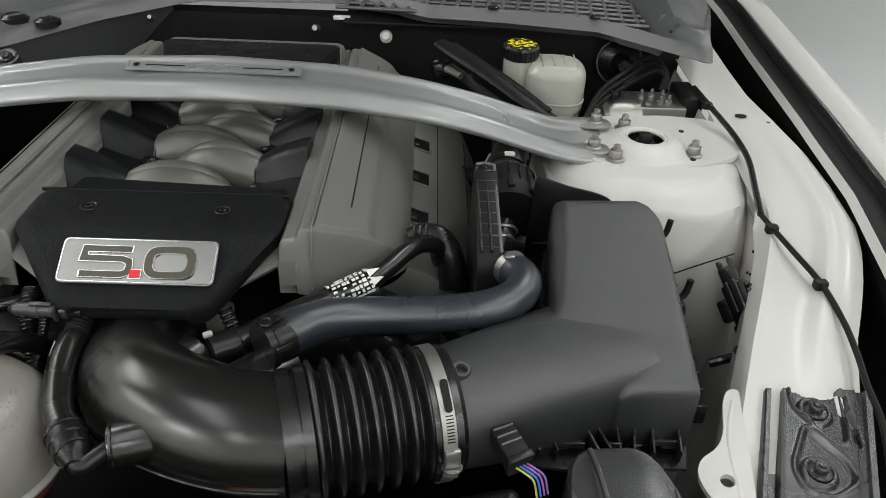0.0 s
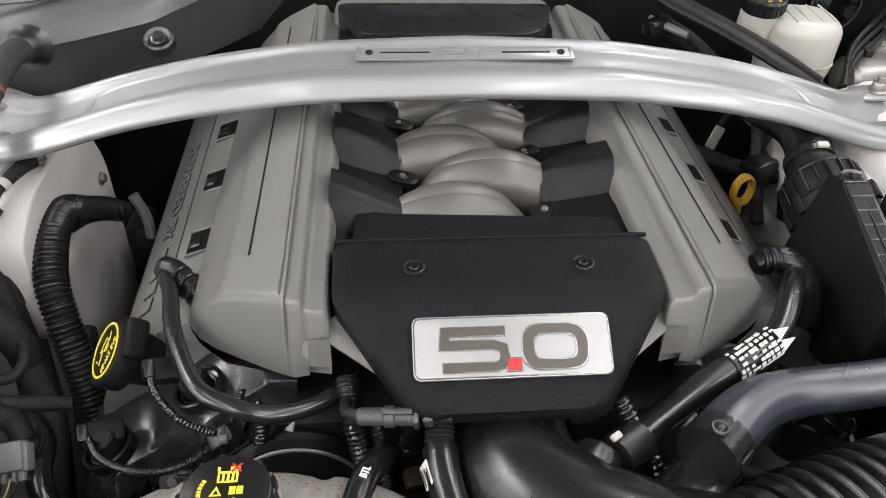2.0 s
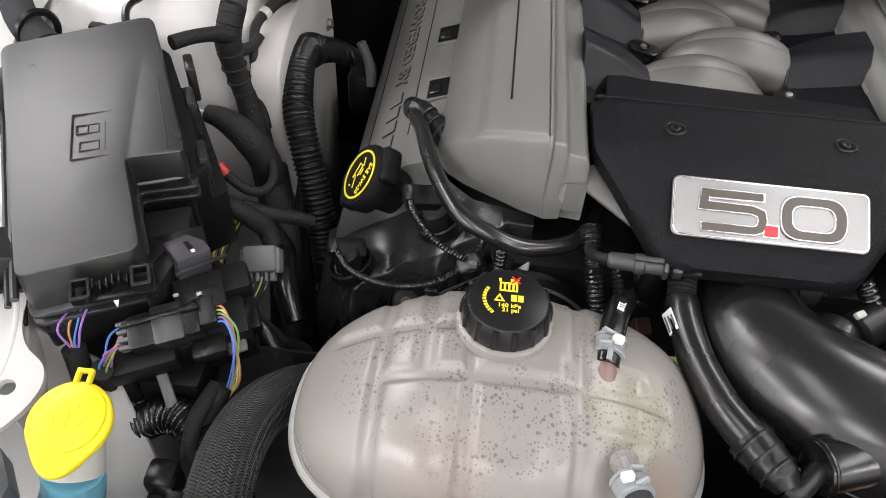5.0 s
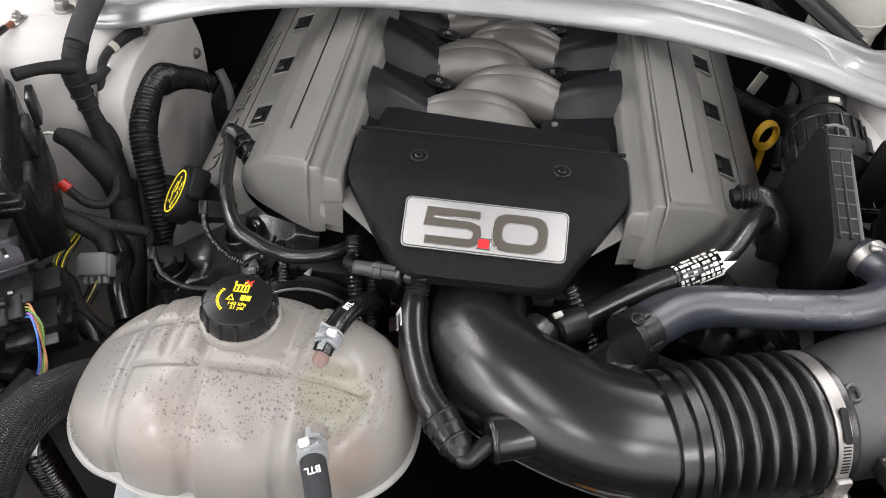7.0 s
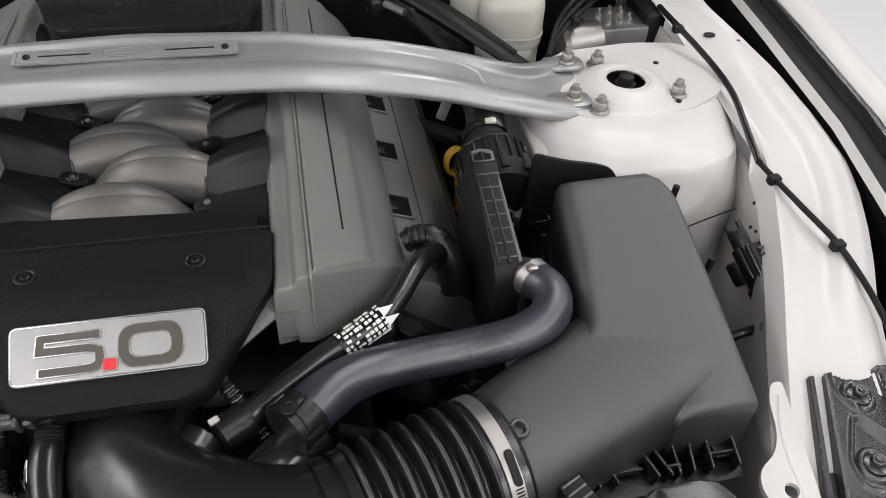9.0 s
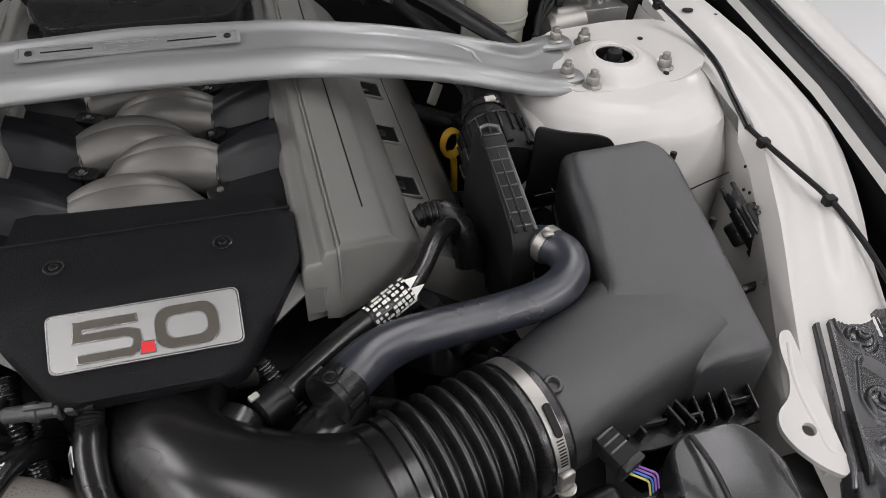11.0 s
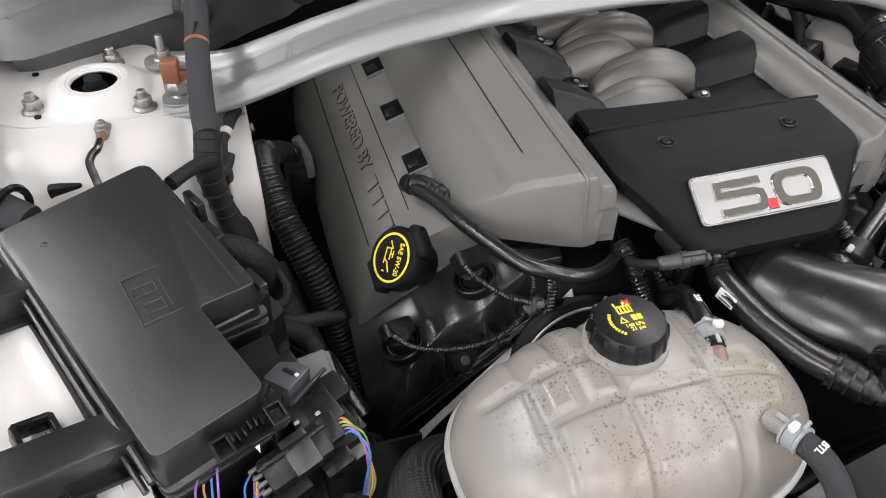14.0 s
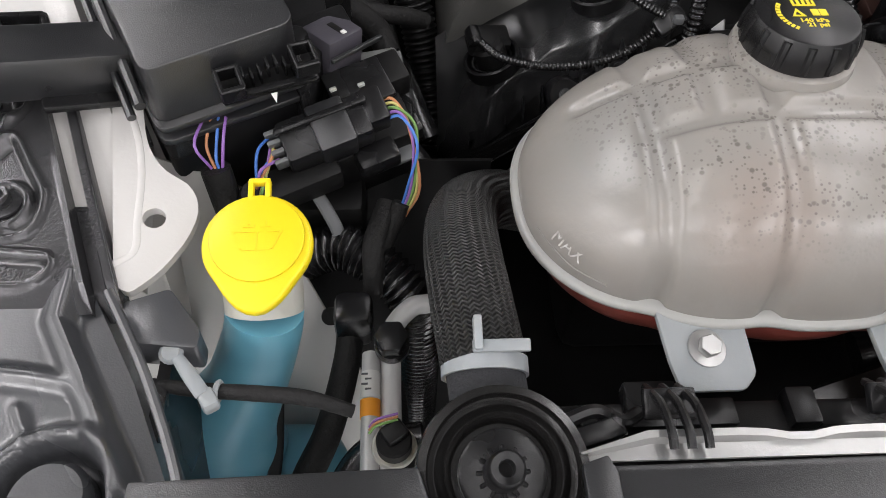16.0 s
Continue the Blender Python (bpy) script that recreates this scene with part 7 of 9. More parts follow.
    for d, h, r in ((0.0035, -0.017, 0.0030), (0.0095, -0.022, 0.0024)):
        b0, b1 = a0 + nu * d + u * 0.006, a1 + nu * d - u * 0.004
        part("lid_flange", tube_bm([lid_pt(q.x, q.y, h) for q in (b0, b0.lerp(b1, 0.5), b1)], r, 8, 3), BOXGREY, lid)
    # skirt below the flange, between the arms
    skirt = [a0 + nu * 0.004 + u * 0.006, a0 + nu * 0.016 + u * 0.010, a0 + nu * 0.022 + u * 0.040, a0 + nu * 0.030 + u * 0.055, a0 + nu * 0.034 + u * 0.120, a0 + nu * 0.022 + u * 0.150, a0 + nu * 0.026 + u * 0.200, a1 + nu * 0.012, a1 + nu * 0.002]
    bm = prism_bm(rounded([(q.x, q.y) for q in skirt], [0.002, 0.008, 0.010, 0.008, 0.010, 0.008, 0.010, 0.006, 0.002], 4), 0.004, Matrix.Translation((0, 0, -0.046)), 0.0012)
    shift_top(bm, plane)
    part("skirt", bm, SATIN, f)
    # latches on the engine side
    for x, y in ((-0.458, 0.692), (-0.446, 0.655), (-0.419, 0.600)):
        part("side_latch", box_bm(frame_at(V(x, y, plane(x, y) - 0.045), (0.446, -0.895, 0), (0, 0, 1)), (0.026, 0.008, 0.034), 0.002), BOXGREY, f)
    # front latch comb
    fx = V(0.075, 0.031, 0).normalized()
    fz = V(0, -0.30, 1)
    front = V(-0.4570, 0.4620, 0.8620)
    for k in range(7):
        q = front + fx * (0.006 + 0.0045 * k) + V(0, 0, 0.0025 * math.sin(5 * k))
        part("latch_tooth", box_bm(frame_at(q, fx, fz), (0.0014, 0.007, 0.009), 0.0004), SATIN, f)
    for k in (0, 1):
        c = front + fx * (-0.002 + 0.040 * k) + V(0.002, -0.004, 0.001 + 0.004 * k)
        bm = bmesh.new()
        for dx, dy, sx, sy in ((-0.0055, 0, 0.0022, 0.015), (0.0055, 0, 0.0022, 0.015), (0, 0.0068, 0.013, 0.0022), (0, -0.0068, 0.013, 0.0030)):
            box(bm, frame_at(c, fx, fz) @ Matrix.Translation((dx, dy, 0)), (sx, sy, 0.010), 0.0007, 1)
        part("latch_frame", bm, SATIN, f)
    part("latch_bar", box_bm(frame_at(front + fx * 0.019 + V(0.002, -0.007, -0.006), fx, fz), (0.050, 0.004, 0.004), 0.0010), SATIN, f)
    part("latch_shelf", box_bm(frame_at(front + fx * 0.019 + V(0, 0, -0.008), fx, fz), (0.052, 0.014, 0.003), 0.0008), SHADE, f)
    part("white_arrow", prism_bm([(-0.0018, 0.0026), (0.0018, 0.0026), (0.0, -0.003)], 0.0006, frame_at(front + fx * 0.020 + V(0.003, -0.0105, -0.010), fx, (0, -0.8, 0.4))), LABEL, f)
    # arms that reach the wing
    for a, b, w in (((-0.519, 0.496, 0.850), (-0.594, 0.462, 0.870), 0.034), ((-0.583, 0.637, 0.878), (-0.690, 0.592, 0.891), 0.036)):
        a, b = V(*a), V(*b)
        mm = frame_at((a + b) / 2, b - a, (0, 0, 1))
        arm = part("support_arm", box_bm(mm, ((b - a).length, w, 0.026), 0.003), BOXGREY, f)
        part("arm_lip", box_bm(frame_at(a.lerp(b, 0.25) - V(0, 0, 0.013), b - a, (0, 0, 1)), ((b - a).length * 0.7, w * 1.5, 0.005), 0.002), SATIN, arm)
        bm = bmesh.new()
        c = a.lerp(b, 0.62) + V(-0.010, 0.030, -0.006)
        for dx, dy, sx, sy in ((0, 0.012, 0.026, 0.005), (0, -0.012, 0.026, 0.005), (-0.012, 0, 0.005, 0.026), (0.012, 0, 0.005, 0.026)):
            box(bm, frame_at(c, b - a, (0, 0, 1)) @ Matrix.Translation((dx, dy, 0)), (sx, sy, 0.014), 0.0018)
        part("clip_socket", bm, SATIN, arm)
        part("socket_pin", box_bm(c + V(0, 0, -0.004), (0.010, 0.010, 0.008), 0.002), CONNGREY, arm)
    return f


fuse_box()


def front_connectors():
    """Plugs and coloured wires hanging in front of the fuse box."""
    f = thing("wiring_connectors", (-0.42, 0.47, 0.74), "black wiring plugs with bundles of coloured wires", "connector")
    m = frame_at(V(-0.413, 0.470, 0.815), (0.92, 0.36, 0.14), (-0.12, -0.45, 0.88))
    plug = part("main_plug", box_bm(m, (0.052, 0.026, 0.022), 0.003), SATIN, f)
    part("plug_sleeve", box_bm(m @ Matrix.Translation((0.004, 0, 0.001)), (0.022, 0.029, 0.024), 0.002), BOXGREY, plug)
    part("plug_rail", box_bm(m @ Matrix.Translation((0.0, 0.006, 0.0125)), (0.055, 0.004, 0.004), 0.001), SATIN, plug)
    for k in range(4):
        part("plug_rib", box_bm(m @ Matrix.Translation((-0.027, -0.009 + 0.006 * k, 0.004)), (0.012, 0.003, 0.010), 0.0008), CONNGREY, plug)
    part("end_plug", box_bm(m @ Matrix.Translation((0.030, 0.003, 0.0)), (0.016, 0.022, 0.018), 0.002), SATIN, plug)
    cols = ("blue", "violet", "green", "orange", "yellow", "violet", "blue")
    for k, c in enumerate(cols):
        p = m @ V(-0.030, -0.009 + 0.003 * k, 0.004)
        e = V(-0.452 + 0.002 * (k % 3), 0.438 + 0.003 * (k % 2), 0.806 - 0.002 * k)
        mid = p.lerp(e, 0.5) + V(0.003 * math.sin(5 * k), 0.005 * math.cos(3 * k), 0.004 + 0.004 * math.sin(2.3 * k))
        part("wire", tube_bm([p, mid, e, e + V(-0.006, 0.004, -0.02)], 0.0009, 8, 5), WIRES[c], f)
    for k, c in enumerate(("blue", "violet", "green", "yellow", "orange")):
        p = m @ V(0.034, -0.006 + 0.003 * k, 0.002)
        part("wire", tube_bm([p, p + V(0.010, -0.002, 0.004), p + V(0.019 + 0.002 * math.sin(4 * k), -0.012 - 0.003 * math.cos(5 * k), -0.006), V(-0.366 + 0.0018 * k, 0.456, 0.785), V(-0.372 + 0.001 * k, 0.448, 0.766)], 0.0009, 8, 5), WIRES[c], f)
    part("taped_tail", tube_bm([(-0.3700, 0.4520, 0.7740), (-0.3740, 0.4460, 0.7660), (-0.3790, 0.4380, 0.7600), (-0.3830, 0.426, 0.756)], [0.0052, 0.0058, 0.0062, 0.0064], 12, 5), TAPE, f)
    part("taped_tail", tube_bm([(-0.452, 0.438, 0.800), (-0.458, 0.446, 0.780), (-0.450, 0.46, 0.74)], [0.008, 0.010, 0.010], 12, 5), TAPE, f)
    for k, c in enumerate(("violet", "orange", "blue", "violet")):
        part("wire", tube_bm([(-0.478 + 0.004 * k, 0.466, 0.832), (-0.482 + 0.005 * k, 0.450 + 0.004 * (k % 2), 0.826 - 0.004 * (k % 3)), (-0.475 + 0.002 * k, 0.446, 0.812)], 0.0009, 8, 4), WIRES[c], f)
    part("taped_tail", tube_bm([(-0.473, 0.446, 0.812), (-0.470, 0.440, 0.795), (-0.466, 0.43, 0.775), (-0.47, 0.41, 0.76)], 0.0085, 12, 5), TAPE, f)
    # brackets and smaller plugs behind
    for c, sz, mt in (((-0.394, 0.494, 0.830), (0.036, 0.030, 0.004), SATIN), ((-0.384, 0.520, 0.812), (0.036, 0.024, 0.020), SHADE), ((-0.4145, 0.5240, 0.843), (0.036, 0.027, 0.012), SATIN), ((-0.375, 0.478, 0.786), (0.030, 0.012, 0.004), CONNGREY), ((-0.366, 0.512, 0.786), (0.012, 0.030, 0.016), SATIN), ((-0.452, 0.520, 0.832), (0.050, 0.004, 0.010), SATIN), ((-0.384, 0.470, 0.795), (0.026, 0.016, 0.014), SATIN), ((-0.430, 0.455, 0.79), (0.05, 0.02, 0.02), SHADE), ((-0.40, 0.50, 0.78), (0.07, 0.05, 0.05), SHADE)):
        part("bracket_plug", box_bm(frame_at(V(*c), (0.9, 0.4, 0.1), (-0.1, -0.3, 1)), sz, 0.003), mt, f)
    for k in range(2):
        part("pale_pin", box_bm(frame_at(V(-0.408 + 0.016 * k, 0.486 + 0.004 * k, 0.834), (0.9, 0.4, 0.1), (0, 0, 1)), (0.004, 0.0025, 0.002), 0.0005), RESERVOIR, f)
    # grey plug and thin yellow wires, towards the engine
    mg = frame_at(V(-0.3855, 0.5965, 0.7585), (0.75, 0.05, 0.12), (-0.12, -0.62, 0.78))
    gp = part("grey_plug", box_bm(mg, (0.031, 0.024, 0.016), 0.003), PLUGGREY, f, "light grey plug")
    for x in (-0.0165, 0.0165):
        part("plug_guide", box_bm(mg @ Matrix.Translation((x, -0.002, -0.001)), (0.004, 0.022, 0.012), 0.001), PLUGGREY, gp)
    for x, w in ((-0.010, 0.004), (-0.003, 0.0035), (0.005, 0.003), (0.011, 0.0045)):
        part("plug_tooth", box_bm(mg @ Matrix.Translation((x, -0.0155, -0.002)), (w, 0.009, 0.009), 0.0008), PLUGGREY, gp)
    for k in range(3):
        p = mg @ V(-0.006 + 0.006 * k, -0.016, -0.003)
        part("wire", tube_bm([p, p + V(-0.002, -0.010, -0.006), p + V(-0.008, -0.020, -0.016)], 0.0009, 8, 4), WIRES["yellow"] if k == 1 else RUBBER, f)
    for k in range(5):
        d = V(0.0024 * k, -0.0010 * k, 0.0012 * math.sin(3 * k))
        part("wire", tube_bm([V(-0.416, 0.634, 0.772) + d * 0.6, V(-0.427, 0.632, 0.7575) + d, V(-0.4370, 0.618, 0.7505) + d * 1.5, V(-0.4360, 0.602, 0.7485) + d * 1.6, V(-0.428, 0.588, 0.742) + d], 0.0008, 8, 5), MARK if k in (1, 3) else (WIRES["green"] if k == 0 else RUBBER), f)
    part("loom_end", tube_bm([(-0.426, 0.622, 0.806), (-0.411, 0.618, 0.799), (-0.397, 0.620, 0.786), (-0.386, 0.622, 0.772), (-0.378, 0.612, 0.760)], [0.006, 0.0085, 0.0095, 0.0100, 0.0090], 12, 5), TAPE, f)
    part("loom_end", tube_bm([(-0.408, 0.628, 0.792), (-0.386, 0.634, 0.780), (-0.364, 0.640, 0.772), (-0.348, 0.644, 0.765)], [0.006, 0.007, 0.007, 0.006], 12, 5), TAPE, f)
    # violet-grey relay on its ledge
    mr = frame_at(V(-0.4092, 0.5190, 0.8395), (0.69, 0.72, -0.10), (0.02, 0.0, 1))
    rl = part("relay", box_bm(mr, (0.027, 0.024, 0.024), 0.002), RELAY, f, "violet-grey relay block")
    part("relay_slot", box_bm(mr @ Matrix.Translation((0.001, -0.002, 0.0120)), (0.004, 0.012, 0.0008), 0.0002), SHADE, rl)
    part("relay_pin", box_bm(mr @ Matrix.Translation((0.001, -0.008, 0.0126)), (0.003, 0.003, 0.001), 0.0003), LABEL, rl)
    part("relay_edge", box_bm(mr @ Matrix.Translation((0.002, -0.0185, 0.006)), (0.040, 0.003, 0.003), 0.001), BOXGREY, rl)
    # feed tails with coloured heat-shrink
    part("feed_tail", tube_bm([(-0.437, 0.6605, 0.8075), (-0.424, 0.6560, 0.7970), (-0.4102, 0.6548, 0.7868), (-0.398, 0.664, 0.780), (-0.394, 0.682, 0.782), (-0.402, 0.702, 0.788)], 0.0048, 12, 6), TAPE, f)
    part("red_collar", tube_bm([(-0.4370, 0.6605, 0.8075), (-0.4290, 0.6575, 0.8010)], 0.0058, 12, 3), WIRES["red"], f, "red heat-shrink collar")
    part("red_collar", tube_bm([(-0.4180, 0.617, 0.8045), (-0.4130, 0.615, 0.8010)], 0.0048, 12, 3), WIRES["red"], f)
    part("loom_stub", tube_bm([(-0.464, 0.7185, 0.8215), (-0.450, 0.7160, 0.8195), (-0.436, 0.7110, 0.8150), (-0.421, 0.7060, 0.8040), (-0.408, 0.7050, 0.7780), (-0.402, 0.702, 0.735)], [0.0085, 0.0110, 0.0130, 0.0150, 0.0150, 0.0145], 16, 6), TAPE, f)
    for k, c in enumerate((LABEL, WIRES["green"], WIRES["violet"], RUBBER)):
        y = 0.7145 + 0.003 * k
        part("wire", tube_bm([(-0.480, y, 0.8235 - 0.002 * k), (-0.470, y + 0.0005, 0.8260 - 0.002 * k), (-0.458, y - 0.001, 0.8240 - 0.001 * k)], 0.0017, 8, 3), c, f)
    # looms low down between fuse box and engine
    for k, r in enumerate(([(-0.44, 0.60, 0.74), (-0.41, 0.58, 0.745), (-0.385, 0.55, 0.74), (-0.36, 0.54, 0.72), (-0.34, 0.55, 0.69)], [(-0.43, 0.53, 0.73), (-0.40, 0.52, 0.745), (-0.375, 0.53, 0.75), (-0.35, 0.51, 0.73), (-0.335, 0.48, 0.69)], [(-0.40, 0.66, 0.74), (-0.375, 0.63, 0.735), (-0.365, 0.59, 0.74), (-0.35, 0.56, 0.72)])):
        part("loom_branch", tube_bm(r, 0.0075 + 0.0015 * k, 12, 6), (TAPE, SATIN, RUBBER)[k], f)
    part("hook_bracket", tube_bm([(-0.372, 0.520, 0.800), (-0.366, 0.508, 0.804), (-0.366, 0.494, 0.800), (-0.374, 0.486, 0.795), (-0.384, 0.489, 0.795)], 0.0035, 8, 5, flat=0.7), SATIN, f)
    return f


front_connectors()


def harness():
    f = thing("main_harness", (-0.42, 0.83, 0.70), "foam-sleeved main wiring harness taped at its branch", "wiring loom")
    sp = [(-0.433, 0.945, 0.950), (-0.431, 0.922, 0.9575), (-0.432, 0.895, 0.957), (-0.435, 0.864, 0.948), (-0.438, 0.820, 0.932), (-0.4395, 0.790, 0.920), (-0.439, 0.764, 0.908)]
    part("foam_sleeve", tube_bm(sp, [0.0128, 0.0122, 0.0118, 0.0116, 0.0116, 0.0118, 0.0118], 18, 6), FOAM, f)
    part("brown_tie", tube_bm([(-0.4348, 0.866, 0.9485), (-0.4353, 0.862, 0.947)], 0.0125, 16, 2), COPPER, f, "brown cable tie")
    part("tie_tail", box_bm(frame_at(V(-0.4345, 0.868, 0.961), (0.3, 1, 0.4), (0, -0.3, 1)), (0.022, 0.003, 0.0012), 0.0003), SHADE, f)
    trunk = [(-0.439, 0.768, 0.9095), (-0.4425, 0.757, 0.893), (-0.444, 0.752, 0.879), (-0.4415, 0.752, 0.850), (-0.4345, 0.752, 0.822), (-0.426, 0.742, 0.785), (-0.412, 0.715, 0.72)]
    part("taped_trunk", tube_bm(trunk, [0.0122, 0.0120, 0.0128, 0.0105, 0.0122, 0.0135, 0.014], 14, 6), TAPE, f)
    fr = along(spline([Vector(q) for q in trunk], 6))
    for k in range(9):
        q, side, up, _ = fr[2 + 3 * k]
        t = (fr[3 + 3 * k][0] - q).normalized()
        part("tape_wrap", ring(bmesh.new(), frame_at(q, side, t + side * 0.25 * (-1) ** k), 0.0112, 0.0015, 16, 6), TAPE, f)
    part("branch", tube_bm([(-0.441, 0.750, 0.889), (-0.452, 0.733, 0.898), (-0.462, 0.716, 0.904), (-0.4735, 0.701, 0.906)], [0.009, 0.0066, 0.0062, 0.0066], 12, 5), TAPE, f)
    part("branch", tube_bm([(-0.444, 0.752, 0.870), (-0.430, 0.768, 0.866), (-0.423, 0.782, 0.872)], [0.007, 0.0055, 0.005], 10, 5), TAPE, f)
    part("grommet", lathe_bm([(0.0130, 0), (0.0150, 0.003), (0.0160, 0.012), (0.0180, 0.020), (0.0230, 0.027)], frame_at(V(-0.4330, 0.936, 0.953), (1, 0, 0), (0, 1, -0.30)), 28), BOXGREY, f, "black rubber bulkhead grommet")
    g = thing("earth_cable", (-0.42, 0.80, 0.82), "black earth cable with a yellow band bolted to the tower", "cable", "earth cables")
    part("cable", tube_bm([(-0.4105, 0.845, 0.882), (-0.417, 0.8278, 0.884), (-0.4218, 0.8104, 0.883), (-0.4270, 0.797, 0.880), (-0.4290, 0.782, 0.872), (-0.426, 0.762, 0.845), (-0.416, 0.745, 0.79)], [0.0062, 0.0066, 0.0058, 0.0048, 0.0045, 0.0045, 0.0045], 12, 6), TAPE, g)
    part("yellow_band", tube_bm([(-0.4222, 0.8090, 0.8828), (-0.4250, 0.8025, 0.8812)], 0.0064, 12, 2), RESERVOIR, g, "cream yellow tape band")
    bm = prism_bm(rounded([(-0.012, -0.006), (0.010, -0.006), (0.010, 0.006), (-0.012, 0.006)], 0.005), 0.002, frame_at(V(-0.4095, 0.852, 0.876), (0.2, -1, -0.05), (0, 0, 1)))
    hex_nut(bm, Matrix.Translation((-0.4098, 0.855, 0.878)), 0.0055, 0.006, 1.4, 0.004, 0.003)
    part("lug", bm, STEEL, g)
    g = thing("earth_cable", (-0.54, 0.80, 0.86), "short black earth lead with a copper crimp bolted to the tower", "cable", "earth cables")
    bm = prism_bm(rounded([(-0.014, -0.005), (0.012, -0.008), (0.012, 0.008), (-0.014, 0.005)], 0.004), 0.002, frame_at(V(-0.5335, 0.8160, 0.895), (0, 1, 0.05), (0, 0, 1)))
    hex_nut(bm, Matrix.Translation((-0.5337, 0.8195, 0.897)), 0.0055, 0.006, 1.4, 0.003, 0.003)
    part("lug", bm, STEEL, g)
    part("crimp", tube_bm([(-0.5325, 0.806, 0.8990), (-0.5345, 0.793, 0.8990)], 0.0034, 10, 2), COPPER, g)
    part("lead", tube_bm([(-0.5345, 0.795, 0.8990), (-0.5365, 0.783, 0.8985), (-0.541, 0.776, 0.8975), (-0.5435, 0.767, 0.894), (-0.5405, 0.755, 0.886), (-0.537, 0.744, 0.868), (-0.54, 0.738, 0.85)], 0.0038, 10, 6), RUBBER, g)
    part("holder", box_bm(V(-0.570, 0.768, 0.866), (0.030, 0.010, 0.020), 0.002), SHADE, g)
    # brown terminal cap on the brace stud
    g = thing("terminal_cap", (-0.465, 0.846, 0.915), "brown plastic terminal cap beside the brace end", "terminal")
    mt = frame_at(V(-0.463, 0.842, 0.925), (1, -0.2, 0), (0.1, 0, 1))
    part("cap", box_bm(mt @ Matrix.Translation((0, 0, 0.010)), (0.017, 0.014, 0.024), 0.003), COPPER, g)
    part("cap_lug", box_bm(mt @ Matrix.Translation((0.010, 0, 0.006)), (0.012, 0.006, 0.010), 0.001), COPPER, g)
    part("hex_base", lathe_bm([(0.010, -0.012), (0.010, -0.004), (0.008, 0.0)], mt, 6), STEEL, g)
    # second foam hose along the wing
    g = thing("foam_hose", (-0.64, 0.85, 0.86), "grey foam-sleeved hose along the wing", "hose")
    part("hose", tube_bm([(-0.635, 1.02, 0.945), (-0.650, 0.965, 0.940), (-0.662, 0.90, 0.930), (-0.660, 0.83, 0.918), (-0.645, 0.765, 0.908), (-0.617, 0.722, 0.900), (-0.588, 0.700, 0.890)], 0.0145, 16, 6), FOAM, g)
    bm = ring(bmesh.new(), frame_at(V(-0.600, 0.713, 0.897), (0, 0, 1), (0.8, -0.6, -0.2)), 0.0175, 0.0035, 20, 6)
    part("end_ring", bm, SATIN, g)
    part("small_clip", box_bm(V(-0.645, 0.785, 0.925), (0.012, 0.010, 0.008), 0.002), SHADE, g)
    g = thing("corrugated_conduit", (-0.36, 0.74, 0.62), "black corrugated conduit beside the engine", "conduit")
    part("conduit", tube_bm([(-0.387, 0.858, 0.815), (-0.392, 0.842, 0.827), (-0.3935, 0.822, 0.832), (-0.391, 0.790, 0.829), (-0.384, 0.750, 0.812), (-0.372, 0.722, 0.785), (-0.360, 0.700, 0.752), (-0.347, 0.672, 0.700), (-0.338, 0.64, 0.64)], ribs(0.0132, 0.0024, 0.0050), 16, 6), SATIN, g)
    part("smooth_end", tube_bm([(-0.391, 0.830, 0.824), (-0.384, 0.856, 0.816), (-0.370, 0.875, 0.804), (-0.356, 0.888, 0.790)], [0.0148, 0.015, 0.013, 0.011], 16, 6), SATIN, g)
    for k in range(3):
        part("end_ring", ring(bmesh.new(), frame_at(V(-0.371 + 0.005 * k, 0.874 + 0.005 * k, 0.805 - 0.005 * k), (0, 0, 1), (0.6, 0.5, -0.6)), 0.0128, 0.0016, 18, 6), SATIN, g)
    # white chip that paints a highlight on the conduit
    part("painted_glint", box_bm(V(-0.3905, 0.828, 0.8395), (0.006, 0.006, 0.0012), 0), LABEL, g)
    part("starter_body", box_bm(V(-0.352, 0.915, 0.735), (0.030, 0.05, 0.06), 0.01), SHADE, g)
    part("pale_link", tube_bm([(-0.350, 0.905, 0.80), (-0.340, 0.90, 0.775), (-0.338, 0.895, 0.75)], 0.006, 8, 4), CONNGREY, g)
    g = thing("side_loom", (-0.38, 0.66, 0.55), "thick black taped loom in the gap beside the engine", "wiring loom")
    for k, r in enumerate(([(-0.41, 0.72, 0.76), (-0.385, 0.66, 0.72), (-0.37, 0.60, 0.68), (-0.365, 0.54, 0.60)], [(-0.40, 0.80, 0.70), (-0.38, 0.72, 0.66), (-0.36, 0.62, 0.62), (-0.345, 0.54, 0.58)])):
        part("loom_branch", tube_bm(r, 0.017 - 0.002 * k, 14, 6), TAPE, g)


harness()


